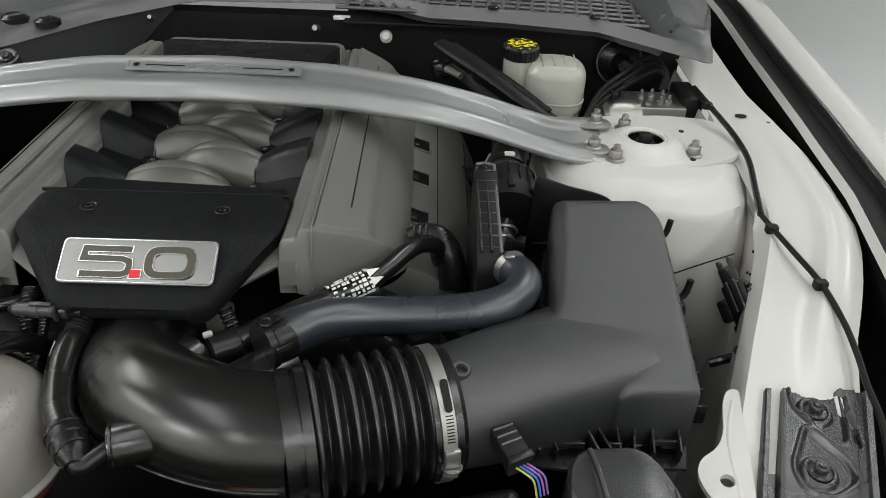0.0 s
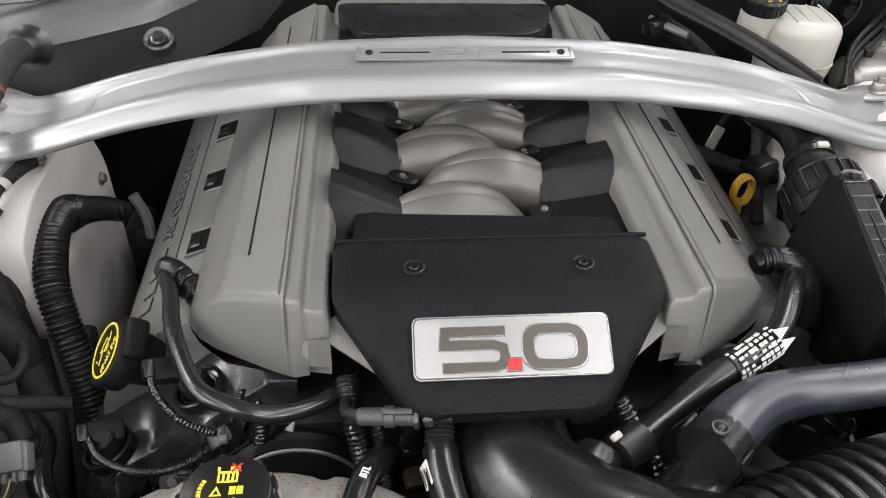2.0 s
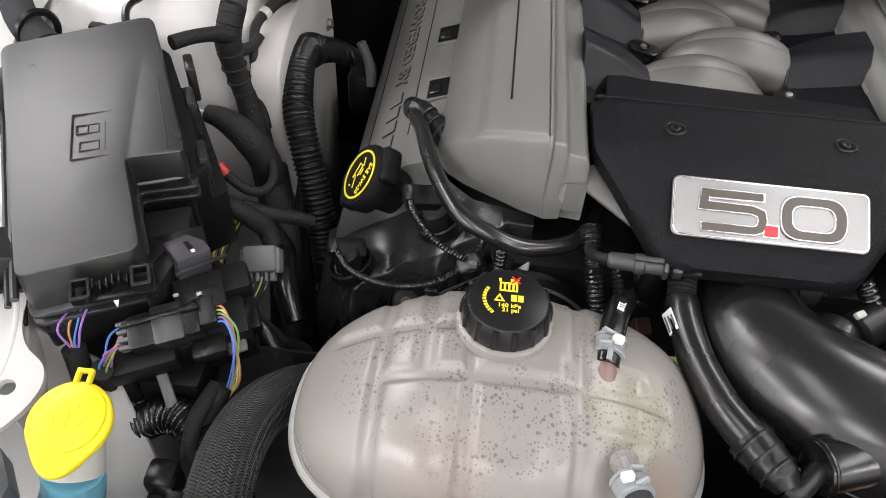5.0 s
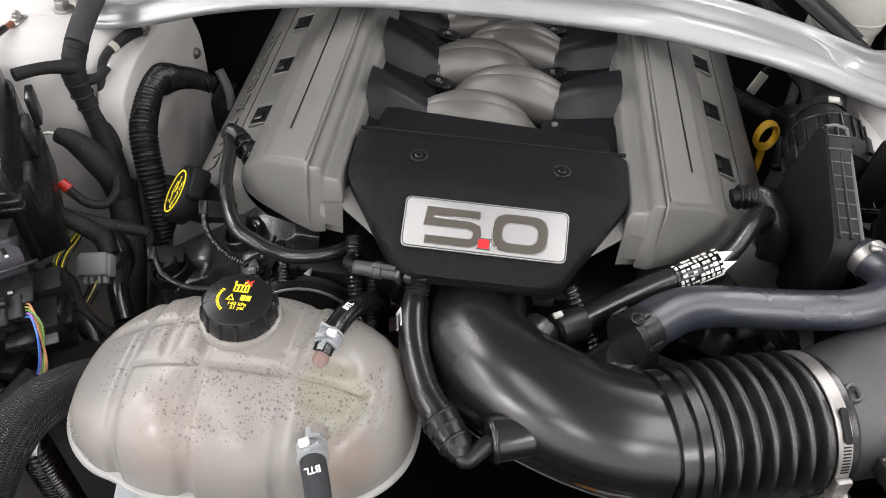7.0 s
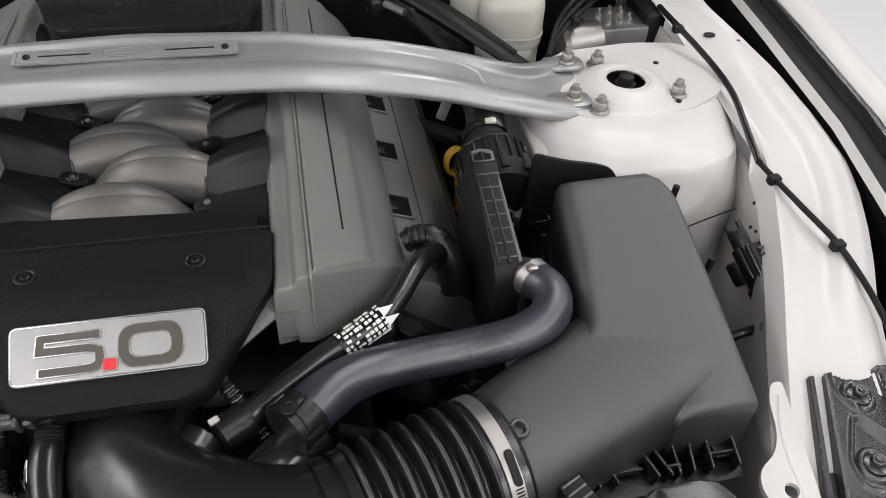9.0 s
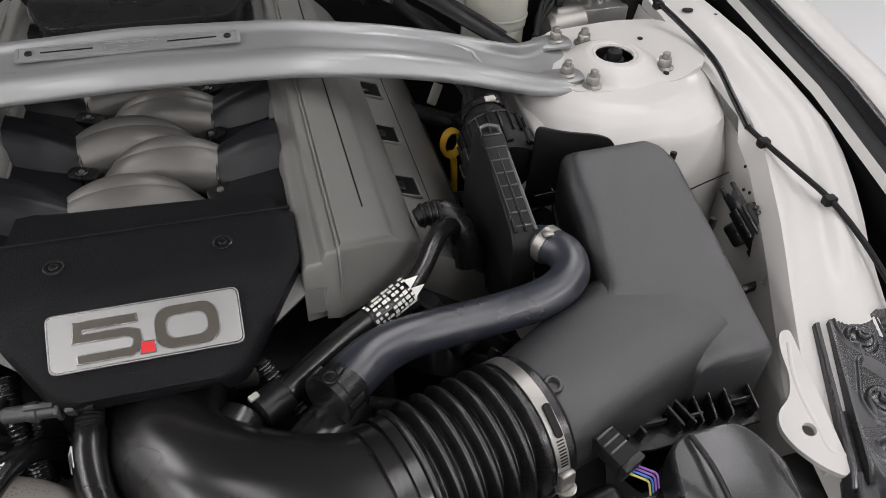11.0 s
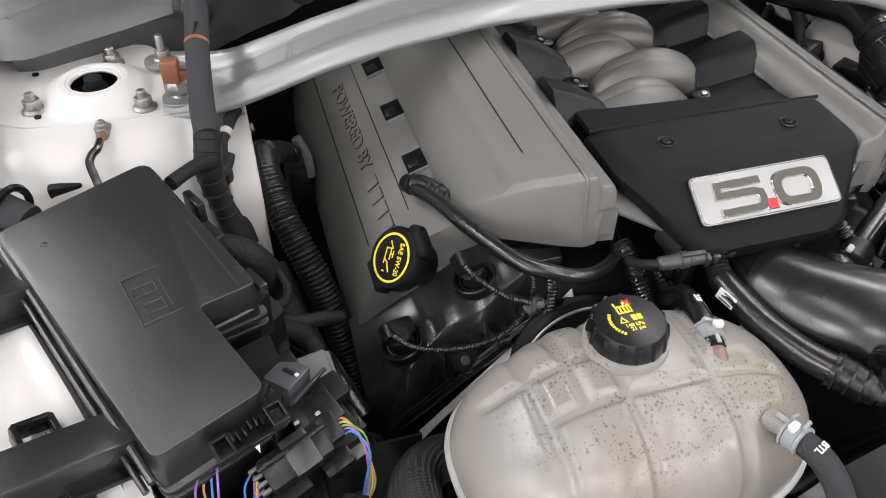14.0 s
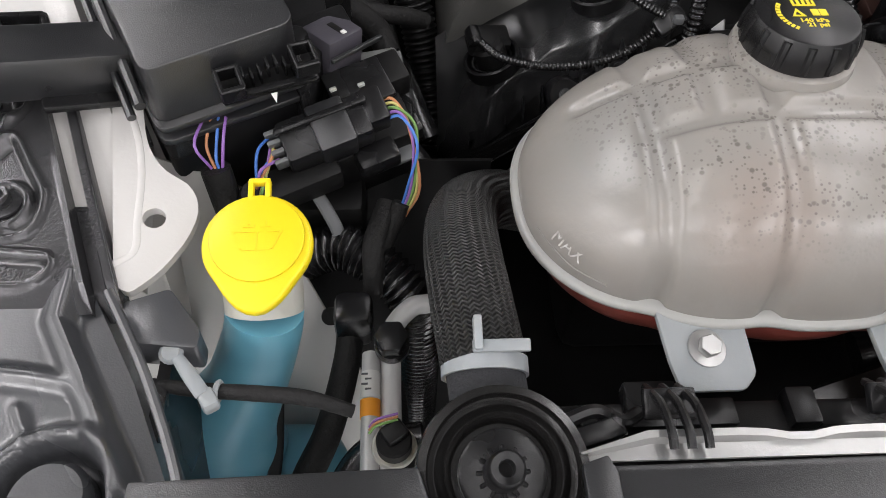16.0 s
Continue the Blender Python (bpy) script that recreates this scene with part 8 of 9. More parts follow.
def oil_cap():
    f = thing("oil_filler_cap", (-0.285, 0.64, 0.81), "black oil filler cap with a yellow ring and oil can symbol", "oil cap")
    n = V(-0.77, -0.20, 0.60).normalized()
    c = V(-0.3005, 0.636, 0.8365)
    xd = V(0.35, -0.92, 0.12)
    m = frame_at(c, xd, n)
    prof = [(0.020, -0.040), (0.022, -0.022), (0.0285, -0.018), (0.0295, -0.014), (0.0295, -0.003), (0.0275, 0.0), (0.0262, 0.0)]
    cap = part("cap_body", lathe_bm(prof, m, 44), COVER, f)
    for k in range(2):
        part("grip_wing", box_bm(m @ pose(0, 0, 0, 0, 0, 60 + 180 * k) @ Matrix.Translation((0.029, 0, -0.011)), (0.010, 0.034, 0.018), 0.004, 3), COVER, cap)
    up = m @ Matrix.Translation((0, 0, 0.0002))
    part("yellow_ring", lathe_bm([(0.0228, 0.0), (0.0228, 0.0007), (0.0208, 0.0007), (0.0208, 0.0)], up, 44, cap=False), MARK, f)
    # words across the upper half, oil can below; drawn as the cap is turned
    q = up @ pose(0, 0, 0, 0, 0, -75)
    words("oil_grade", "SAE 5W-20", 0.0075, q @ Matrix.Translation((0, 0.0095, 0)), MARK, f, 0.0003, 0.84, offset=0.00015)
    bm = bmesh.new()
    for x, y, sx, sy, a in ((0.0, -0.0068, 0.015, 0.0011, 0), (-0.0072, -0.0038, 0.0011, 0.0065, 8), (0.0052, -0.0042, 0.0011, 0.0065, -35), (-0.002, -0.0008, 0.0105, 0.0011, 0), (0.0105, -0.0006, 0.010, 0.0011, 28), (-0.011, -0.0015, 0.008, 0.0011, 35), (-0.0022, 0.0008, 0.0011, 0.0035, 0), (-0.0022, 0.0026, 0.0065, 0.0011, 0), (0.0152, -0.0055, 0.0016, 0.003, 0)):
        box(bm, q @ pose(x * 0.95 - 0.001, y - 0.0015, 0.0002, 0, 0, a), (sx, sy, 0.0006), 0)
    part("oil_can_symbol", bm, MARK, f)
    return f


oil_cap()


def breather_pipe():
    f = thing("breather_pipe", (-0.19, 0.60, 0.84), "gloss black bent breather pipe in front of the plenum", "hose")
    pts = [(-0.264, 0.707, 0.858), (-0.259, 0.688, 0.863), (-0.251, 0.666, 0.868), (-0.237, 0.613, 0.876), (-0.213, 0.560, 0.878), (-0.190, 0.545, 0.874), (-0.164, 0.541, 0.866), (-0.138, 0.551, 0.859), (-0.115, 0.571, 0.855), (-0.102, 0.605, 0.853)]
    part("pipe", tube_bm(pts, 0.0066, 18, 7), GLOSS, f)
    part("elbow", tube_bm([(-0.228, 0.672, 0.850), (-0.242, 0.688, 0.857), (-0.255, 0.701, 0.861), (-0.2635, 0.706, 0.861)], [0.0110, 0.0095, 0.0100, 0.0090], 16, 5), SATIN, f)
    for k in range(3):
        part("elbow_ring", ring(bmesh.new(), frame_at(V(-0.235 - 0.007 * k, 0.681 + 0.006 * k, 0.8535 + 0.003 * k), (0, 0, 1), (-0.7, 0.6, 0.3)), 0.0104, 0.0016, 18, 6), SATIN, f)
    part("cuff", tube_bm([(-0.2650, 0.7125, 0.8570), (-0.2630, 0.702, 0.8610)], 0.0094, 18, 3), SATIN, f)
    return f


breather_pipe()


def engine_front():
    f = thing("sensor_wiring", (-0.25, 0.57, 0.76), "thin corrugated sensor leads across the engine front", "wiring")
    part("lead", tube_bm([(-0.316, 0.592, 0.789), (-0.298, 0.568, 0.790), (-0.265, 0.549, 0.798), (-0.232, 0.541, 0.812), (-0.205, 0.550, 0.826), (-0.192, 0.566, 0.836), (-0.188, 0.585, 0.842)], ribs(0.0023, 0.0009, 0.0026), 10, 7), RUBBER, f)
    part("lead", tube_bm([(-0.252, 0.589, 0.862), (-0.244, 0.570, 0.858), (-0.225, 0.552, 0.850), (-0.204, 0.548, 0.840)], ribs(0.0023, 0.0009, 0.0026), 10, 7), RUBBER, f)
    for x, y, z in ((-0.316, 0.594, 0.786), (-0.251, 0.592, 0.858)):
        m = frame_at(V(x, y, z), (0.75, 0.3, -0.2), (-0.35, -0.5, 0.8))
        part("plug", box_bm(m @ Matrix.Translation((0.012, 0, -0.002)), (0.030, 0.018, 0.016), 0.003), SHADE, f)
        part("plug_lock", box_bm(m @ Matrix.Translation((-0.004, 0, 0.005)), (0.008, 0.014, 0.010), 0.002), SATIN, f)
        for k, c in enumerate(("green", "orange", "violet")):
            part("wire", tube_bm([m @ V(-0.002, -0.003 + 0.003 * k, 0.004), m @ V(-0.007, -0.002 + 0.002 * k, 0.003)], 0.0013, 6, 2), WIRES[c], f)
    part("lead_clip", box_bm(V(-0.2265, 0.541, 0.806), (0.012, 0.012, 0.012), 0.003), SATIN, f)
    part("lead_clip", box_bm(frame_at(V(-0.1985, 0.548, 0.835), (0.8, 0.2, 0.5), (-0.3, -0.6, 0.7)), (0.020, 0.013, 0.010), 0.003), SATIN, f)
    part("pale_clip", box_bm(V(-0.1960, 0.5420, 0.8405), (0.006, 0.005, 0.005), 0.001), CONNGREY, f)
    part("lead", tube_bm([(-0.178, 0.570, 0.850), (-0.175, 0.566, 0.835), (-0.176, 0.562, 0.81)], ribs(0.0042, 0.0014, 0.004), 10, 4), RUBBER, f)
    # purge valve under the cover
    g = thing("purge_valve", (-0.08, 0.53, 0.85), "grey and black purge valve with short hoses", "valve")
    m = frame_at(V(-0.078, 0.526, 0.877), (1, -0.12, 0.08), (0, -0.3, 1))
    body = part("body", lathe_bm([(0.0045, -0.024), (0.0060, -0.022), (0.0062, -0.006), (0.0074, -0.005), (0.0074, 0.001), (0.0062, 0.002), (0.0064, 0.018)], m @ pose(0, 0, 0, 0, 90, 0), 18), GUNMETAL, g)
    part("end_flange", box_bm(m @ Matrix.Translation((0.016, 0, 0.001)), (0.004, 0.016, 0.014), 0.002), GUNMETAL, g)
    part("end_flange", box_bm(m @ Matrix.Translation((0.024, 0, 0.000)), (0.007, 0.012, 0.011), 0.002), GUNMETAL, g)
    part("lock_tab", box_bm(m @ Matrix.Translation((0.004, 0, 0.0080)), (0.020, 0.004, 0.003), 0.0008), GUNMETAL, body)
    part("inlet", tube_bm([m @ V(0.02, 0, 0), m @ V(0.04, 0, 0)], 0.005, 12, 2), SATIN, g)
    part("hose", tube_bm([m @ V(-0.02, 0, 0), m @ V(-0.030, 0.004, -0.006), m @ V(-0.036, 0.014, -0.018), m @ V(-0.036, 0.03, -0.030)], 0.0045, 14, 5), TAPE, g)
    part("bracket", box_bm(V(-0.064, 0.540, 0.845), (0.014, 0.014, 0.040), 0.003), SATIN, g)
    # fuel lines and brown clips
    g = thing("fuel_rail_lines", (-0.06, 0.54, 0.78), "black corrugated fuel lines with brown clips", "fuel line")
    part("braided_line", tube_bm([(-0.110, 0.575, 0.862), (-0.105, 0.548, 0.845), (-0.095, 0.525, 0.81), (-0.09, 0.51, 0.76)], ribs(0.0075, 0.0016, 0.0035), 12, 5), RUBBER, g)
    part("braided_line", tube_bm([(-0.045, 0.56, 0.872), (-0.046, 0.535, 0.868), (-0.047, 0.517, 0.860), (-0.047, 0.505, 0.853)], ribs(0.009, 0.0016, 0.003), 12, 5), TAPE, g)
    part("corrugated_line", tube_bm([(-0.090, 0.550, 0.85), (-0.082, 0.50, 0.83), (-0.075, 0.465, 0.82), (-0.06, 0.44, 0.81), (-0.045, 0.43, 0.80)], ribs(0.0035, 0.0014, 0.0036), 10, 6), RUBBER, g)
    for x, y, z in ((-0.066, 0.541, 0.826), (-0.064, 0.522, 0.812), (-0.066, 0.556, 0.838)):
        part("brown_clip", box_bm(frame_at(V(x, y, z), (1, 0.2, 0), (0, -0.4, 1)), (0.013, 0.014, 0.012), 0.002), BROWN, g)
    part("dark_clip", box_bm(V(-0.064, 0.505, 0.795), (0.04, 0.02, 0.025), 0.003), SHADE, g)
    for k, c in enumerate(("red", "yellow", "green", "yellow")):
        part("wire", tube_bm([(-0.066, 0.480, 0.832), (-0.056 + 0.003 * k, 0.470, 0.838 + 0.002 * k), (-0.045 + 0.002 * k, 0.462, 0.832), (-0.043, 0.452, 0.82)], 0.0018, 8, 4), WIRES[c], g)
    # hose from the stub up under the cover
    g = thing("vacuum_hose", (-0.02, 0.44, 0.82), "black vacuum hose with an angled quick connector", "hose")
    part("hose", tube_bm([(-0.047, 0.512, 0.857), (-0.046, 0.490, 0.856), (-0.040, 0.462, 0.854), (-0.028, 0.430, 0.853), (-0.013, 0.408, 0.8515)], [0.0125, 0.0125, 0.012, 0.012, 0.0125], 16, 6), GLOSS, g)
    part("connector", tube_bm([(-0.016, 0.411, 0.852), (-0.008, 0.400, 0.851), (0.000, 0.389, 0.849), (0.004, 0.381, 0.847)], [0.0145, 0.0140, 0.0125, 0.008], 16, 4), SATIN, g)
    for k in range(3):
        part("connector_rib", ring(bmesh.new(), frame_at(V(-0.013 + 0.006 * k, 0.407 - 0.008 * k, 0.8515 - 0.0008 * k), (0, 0, 1), (0.6, -0.78, -0.1)), 0.0140 - 0.0008 * k, 0.0016, 18, 6), SATIN, g)
    part("outlet", tube_bm([(0.003, 0.383, 0.847), (0.009, 0.381, 0.847), (0.018, 0.389, 0.850), (0.028, 0.398, 0.852)], 0.0068, 12, 4), SATIN, g)
    lm = frame_at(V(-0.0575, 0.4910, 0.8600), (0.20, -0.97, 0.0), (-0.90, -0.15, 0.42))
    tag = part("hose_label", box_bm(lm, (0.018, 0.0095, 0.0008), 0.0003), LABEL, g, "white printed label")
    for k in range(3):
        part("print_bar", box_bm(lm @ Matrix.Translation((0.001, -0.003 + 0.003 * k, 0.0006)), (0.013 - 0.002 * k, 0.0013, 0.0006), 0), CONNGREY, tag)
    # pulley rim and belt seen low down
    g = thing("belt_pulley", (-0.16, 0.50, 0.70), "dark metal accessory pulley in front of the engine", "pulley")
    mp = frame_at(V(-0.150, 0.545, 0.755), (1, 0, 0), (0.15, -1, 0.25))
    part("rim", lathe_bm([(0.040, -0.012), (0.062, -0.010), (0.064, -0.004), (0.060, 0.0), (0.064, 0.004), (0.062, 0.010), (0.045, 0.012)], mp, 40), SHADE, g)
    part("bright_edge", ring(bmesh.new(), mp @ Matrix.Translation((0, 0, 0.012)), 0.060, 0.0016, 48, 6), ALU, g)
    part("hub", lathe_bm([(0.02, 0), (0.02, 0.016), (0.012, 0.018)], mp, 20), SHADE, g)
    # slatted casing with a bright lower edge
    g = thing("chain_casing", (-0.27, 0.54, 0.72), "black ribbed chain casing with a bright machined edge", "engine casing")
    edge = [V(-0.296, 0.560, 0.676), V(-0.262, 0.563, 0.708), V(-0.214, 0.567, 0.754), V(-0.182, 0.569, 0.786), V(-0.152, 0.571, 0.820)]

    def floor_z(x):
        return 0.800 + 0.83 * (x + 0.2026)

    def tray(u, v):
        x = -0.165 - 0.160 * u
        return V(x, 0.612 - 0.050 * v, floor_z(x) - 0.010 - 0.006 * math.sin(math.pi * v))
    part("tray", sheet(tray, 30, 8, 0.004), GLOSS, g)

    def face(u, v):
        x = -0.165 - 0.160 * u
        return V(x, 0.563 + 0.002 * v, floor_z(x) - 0.010 - 0.016 * v)
    part("front_face", sheet(face, 30, 6, 0.003), GLOSS, g)
    for k in range(11):
        x = -0.188 - 0.0128 * k
        if abs(x + 0.252) > 0.008:
            part("rib", box_bm(frame_at(V(x, 0.5755, floor_z(x) - 0.001), (0.10, 1, -0.10), (0, 0, 1)), (0.018, 0.0010, 0.011), 0.0003), SATIN, g)
    for x0, x1 in ((-0.184, -0.240), (-0.263, -0.318)):
        part("rib_rail", tube_bm([(x, 0.5625, floor_z(x) - 0.006) for x in np.linspace(x0, x1, 4)], 0.0011, 8, 3), SATIN, g)
        part("rib_rail", tube_bm([(x, 0.5600, floor_z(x) - 0.022) for x in np.linspace(x0 - 0.006, x1 + 0.006, 4)], 0.0010, 8, 3), SATIN, g)
    mb = frame_at(V(-0.2500, 0.5690, 0.7560), (1, 0, 0), (-0.3, -0.7, 0.6))
    part("boss", lathe_bm([(0.0140, -0.012), (0.0130, 0.0), (0.0110, 0.003), (0.0085, 0.003)], mb, 20), SATIN, g)
    bm = bmesh.new()
    hex_nut(bm, mb @ Matrix.Translation((0, 0, 0.002)), 0.0042, 0.004, 1.35)
    part("boss_bolt", bm, GUNMETAL, g)

    def machined(u, v):
        i = min(int(u * 4), 3)
        q = edge[i].lerp(edge[i + 1], u * 4 - i)
        return q + V(-0.001, -0.008, -0.006) * v + V(0, 0.0012, 0.0015) * math.sin(9 * u) * v
    part("machined_edge", sheet(machined, 24, 3, 0.002), PIPE, g, "bright machined casing edge")


engine_front()


# ---- front of the bay ----
def front_panel():
    f = thing("radiator_cover", (0.0, 0.20, 0.80), "charcoal grained plastic cover over the radiator support", "cover panel")
    hub = V(-0.330, 0.268, 0.825)
    z = 0.832
    left = [(-0.478, 0.10), (-0.478, 0.262), (-0.365, 0.2645)]
    arc = [(hub.x + 0.034 * math.cos(a), 0.2655 + 0.034 * math.sin(a)) for a in np.linspace(math.radians(190), math.radians(350), 14)]
    right = [(-0.293, 0.2655), (-0.288, 0.2625), (0.50, 0.268), (0.50, 0.10)]
    bm = prism_bm(left + arc + right, 0.006, Matrix.Translation((0, 0, z - 0.006)), 0.0015)
    part("panel", bm, BOXGREY, f)
    part("end_step", prism_bm([(-0.300, 0.20), (-0.300, 0.262), (-0.289, 0.2655), (-0.286, 0.258), (-0.286, 0.20)], 0.004, Matrix.Translation((0, 0, z)), 0.001), BOXGREY, f)
    return f


front_panel()


def radiator():
    f = thing("radiator", (0.1, 0.30, 0.45), "aluminium radiator top with a black fan shroud", "radiator")
    # folded bright edge
    def strip(u, v):
        x = -0.298 + 0.80 * u
        wob = 0.003 * math.exp(-((x + 0.203) / 0.012) ** 2)
        y = 0.2665 + 0.0135 * v - (wob if v > 0.5 else 0) - (0.010 * max(0, 1 - (x + 0.298) / 0.03) * v)
        return V(x, y, 0.8255 + (0.003 if v > 0.6 else 0.0) - (0.012 if v > 0.95 else 0))
    part("edge_strip", sheet(strip, 80, 8, 0.0015), ALU, f, "bright folded aluminium edge")
    part("core", box_bm(V(0.10, 0.262, 0.62), (0.80, 0.03, 0.38), 0.003), SHADE, f)
    # shroud: stepped black ledge
    part("shroud_ledge", box_bm(V(0.10, 0.300, 0.772), (0.80, 0.030, 0.012), 0.003), SATIN, f)
    for x0, x1, y0, y1, zz in ((-0.285, -0.262, 0.295, 0.312, 0.792), (-0.262, -0.235, 0.297, 0.322, 0.796), (-0.235, -0.205, 0.300, 0.315, 0.790), (-0.180, -0.165, 0.298, 0.318, 0.794), (-0.165, -0.120, 0.298, 0.312, 0.790), (-0.120, -0.095, 0.298, 0.322, 0.795)):
        part("shroud_step", box_bm(V((x0 + x1) / 2, (y0 + y1) / 2, zz - 0.014), (x1 - x0, y1 - y0, 0.012), 0.002), SATIN, f)
    for x in (-0.252, -0.148, 0.06, 0.20, 0.34):
        clip = part("shroud_clip", box_bm(frame_at(V(x, 0.296, 0.816), (1, 0, 0), (0, -0.5, 1)), (0.024, 0.014, 0.005), 0.0015), SATIN, f)
        for k in (-0.0075, 0.0, 0.0075):
            part("clip_finger", tube_bm([(x + k, 0.306, 0.812), (x + k, 0.292, 0.826), (x + k, 0.277, 0.8315), (x + k, 0.269, 0.8300)], 0.0021, 8, 4), SATIN, clip)
    # fan shroud slope behind, with the warning label
    def slope(u, v):
        x = -0.10 + 0.60 * u
        rear = ease([(-0.10, 0.375), (0.02, 0.392), (0.13, 0.402), (0.145, 0.388), (0.165, 0.376), (0.19, 0.386), (0.215, 0.402), (0.50, 0.405)], x)
        y = 0.325 + (rear - 0.325) * v
        z = 0.752 + 0.36 * (y - 0.34) + 0.28 * (min(x, 0.20) - 0.1145) - 0.25 * max(0, 0.02 - x) - 0.03 * max(0, v - 0.93) / 0.07
        return V(x, y, z)
    part("fan_shroud", sheet(slope, 80, 16, 0.003), GLOSS, f, "glossy black fan shroud")
    part("shroud_bar", box_bm(frame_at(V(0.28, 0.318, 0.778), (1, 0.0, 0.02), (0, -0.10, 1)), (0.40, 0.030, 0.022), 0.006, 3), GLOSS, f)
    lm = frame_at(V(0.1165, 0.3545, 0.7655), (0.053, -0.006, 0.0165), (-0.27, -0.33, 0.9))
    lab = part("warning_label", box_bm(lm, (0.056, 0.028, 0.0010), 0), LABEL, f, "orange and white warning label")
    part("orange_field", box_bm(lm @ Matrix.Translation((-0.0175, 0, 0.0006)), (0.021, 0.028, 0.0008), 0), ORANGE, lab)
    for k, (x, y, mt) in enumerate(((-0.022, 0.004, SHADE), (-0.016, -0.008, SHADE), (0.006, -0.004, SHADE), (0.010, 0.007, RED), (0.024, 0.0, CONNGREY))):
        part("label_mark", prism_bm([(-0.004, -0.003), (0.004, -0.003), (0.0, 0.004)] if k != 2 else circle(0.004, 10), 0.0006, lm @ Matrix.Translation((x, y, 0.001))), mt, lab)
    part("shroud_post", tube_bm([(0.142, 0.398, 0.73), (0.144, 0.394, 0.765), (0.152, 0.392, 0.772)], 0.004, 10, 4), SHADE, f)
    # belt of dark hoses below the elbow
    part("lower_hose", tube_bm([(-0.05, 0.40, 0.66), (0.05, 0.40, 0.70), (0.16, 0.40, 0.72), (0.28, 0.41, 0.70)], 0.022, 14, 6), RUBBER, f)
    return f


radiator()


def radiator_hose():
    f = thing("radiator_hose", (-0.335, 0.36, 0.76), "braided black radiator hose with a pale spring clamp", "hose")
    pts = [(-0.330, 0.300, 0.800), (-0.333, 0.322, 0.811), (-0.337, 0.356, 0.814), (-0.3385, 0.392, 0.806), (-0.335, 0.428, 0.787), (-0.324, 0.462, 0.760), (-0.302, 0.490, 0.732), (-0.27, 0.51, 0.70)]
    path = spline([Vector(p) for p in pts], 8)
    fr = along(path)
    bm = bmesh.new()
    uvl = bm.loops.layers.uv.new("UVMap")
    segs, R = 32, 0.0205
    rows = [[bm.verts.new(q + side * math.cos(2 * math.pi * k / segs) * R + up * math.sin(2 * math.pi * k / segs) * R) for k in range(segs)] for q, side, up, s in fr[8:]]
    for i in range(len(rows) - 1):
        for k in range(segs):
            face = bm.faces.new((rows[i][k], rows[i][(k + 1) % segs], rows[i + 1][(k + 1) % segs], rows[i + 1][k]))
            for lp, (kk, ii) in zip(face.loops, ((k, i), (k + 1, i), (k + 1, i + 1), (k, i + 1))):
                lp[uvl].uv = (kk / segs, fr[8 + ii][3] / 0.13)
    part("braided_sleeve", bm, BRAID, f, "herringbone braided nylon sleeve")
    part("hose_end", tube_bm(path[:14], 0.0185, 22, 1, smooth=False), FOAM, f)
    d = (path[10] - path[6]).normalized()
    m = frame_at(path[7], (1, 0, 0), d)
    band = part("spring_clamp", lathe_bm([(0.0188, -0.004), (0.0205, -0.004), (0.0205, 0.004), (0.0188, 0.004), (0.0188, -0.004)], m, 32, cap=False), CLOUDY, f, "pale grey spring clamp")
    part("clamp_ear", box_bm(frame_at(path[8] + V(-0.004, 0.002, 0.0225), (1, 0, 0), (0, -0.3, 1)), (0.004, 0.016, 0.007), 0.001), CLOUDY, band)
    part("clamp_bar", box_bm(frame_at(path[7] + V(0.006, 0, 0.0215), (1, 0, 0), (0, -0.2, 1)), (0.026, 0.006, 0.0025), 0.0008), CLOUDY, band)
    # round neck with drain plug
    g = thing("radiator_neck", (-0.330, 0.268, 0.80), "round black radiator neck with a toothed plug", "radiator neck")
    n = V(0, -0.25, 1).normalized()
    mm = frame_at(V(-0.330, 0.2655, 0.818), (1, 0, 0), n)
    part("housing", lathe_bm([(0.036, -0.05), (0.0365, 0.004), (0.0355, 0.008), (0.0320, 0.009), (0.0310, 0.004), (0.0285, 0.002), (0.0255, 0.004), (0.0245, 0.006), (0.0225, 0.004), (0.021, -0.002)], mm, 48), GLOSS, g)
    part("face_disc", lathe_bm([(0.0185, -0.003), (0.0185, 0.002), (0.017, 0.003)], mm, 36), SATIN, g)
    plug = part("plug", lathe_bm([(0.0085, 0.002), (0.0082, 0.014), (0.0075, 0.018), (0.0065, 0.019), (0.0035, 0.018), (0.0033, 0.010)], mm, 24), SATIN, g)
    for k in range(12):
        part("tooth", box_bm(mm @ pose(0, 0, 0, 0, 0, 30 * k) @ Matrix.Translation((0.0095, 0, 0.004)), (0.0035, 0.0018, 0.003), 0.0004, 1), SATIN, plug)
    part("neck_ear", box_bm(frame_at(V(-0.287, 0.285, 0.808), (1, 0.3, 0), (0, -0.2, 1)), (0.030, 0.010, 0.012), 0.003), SATIN, g)
    part("neck_lip", tube_bm([(-0.30, 0.29, 0.812), (-0.285, 0.295, 0.812), (-0.272, 0.292, 0.806), (-0.262, 0.298, 0.802)], 0.0035, 8, 5), SATIN, g)


radiator_hose()


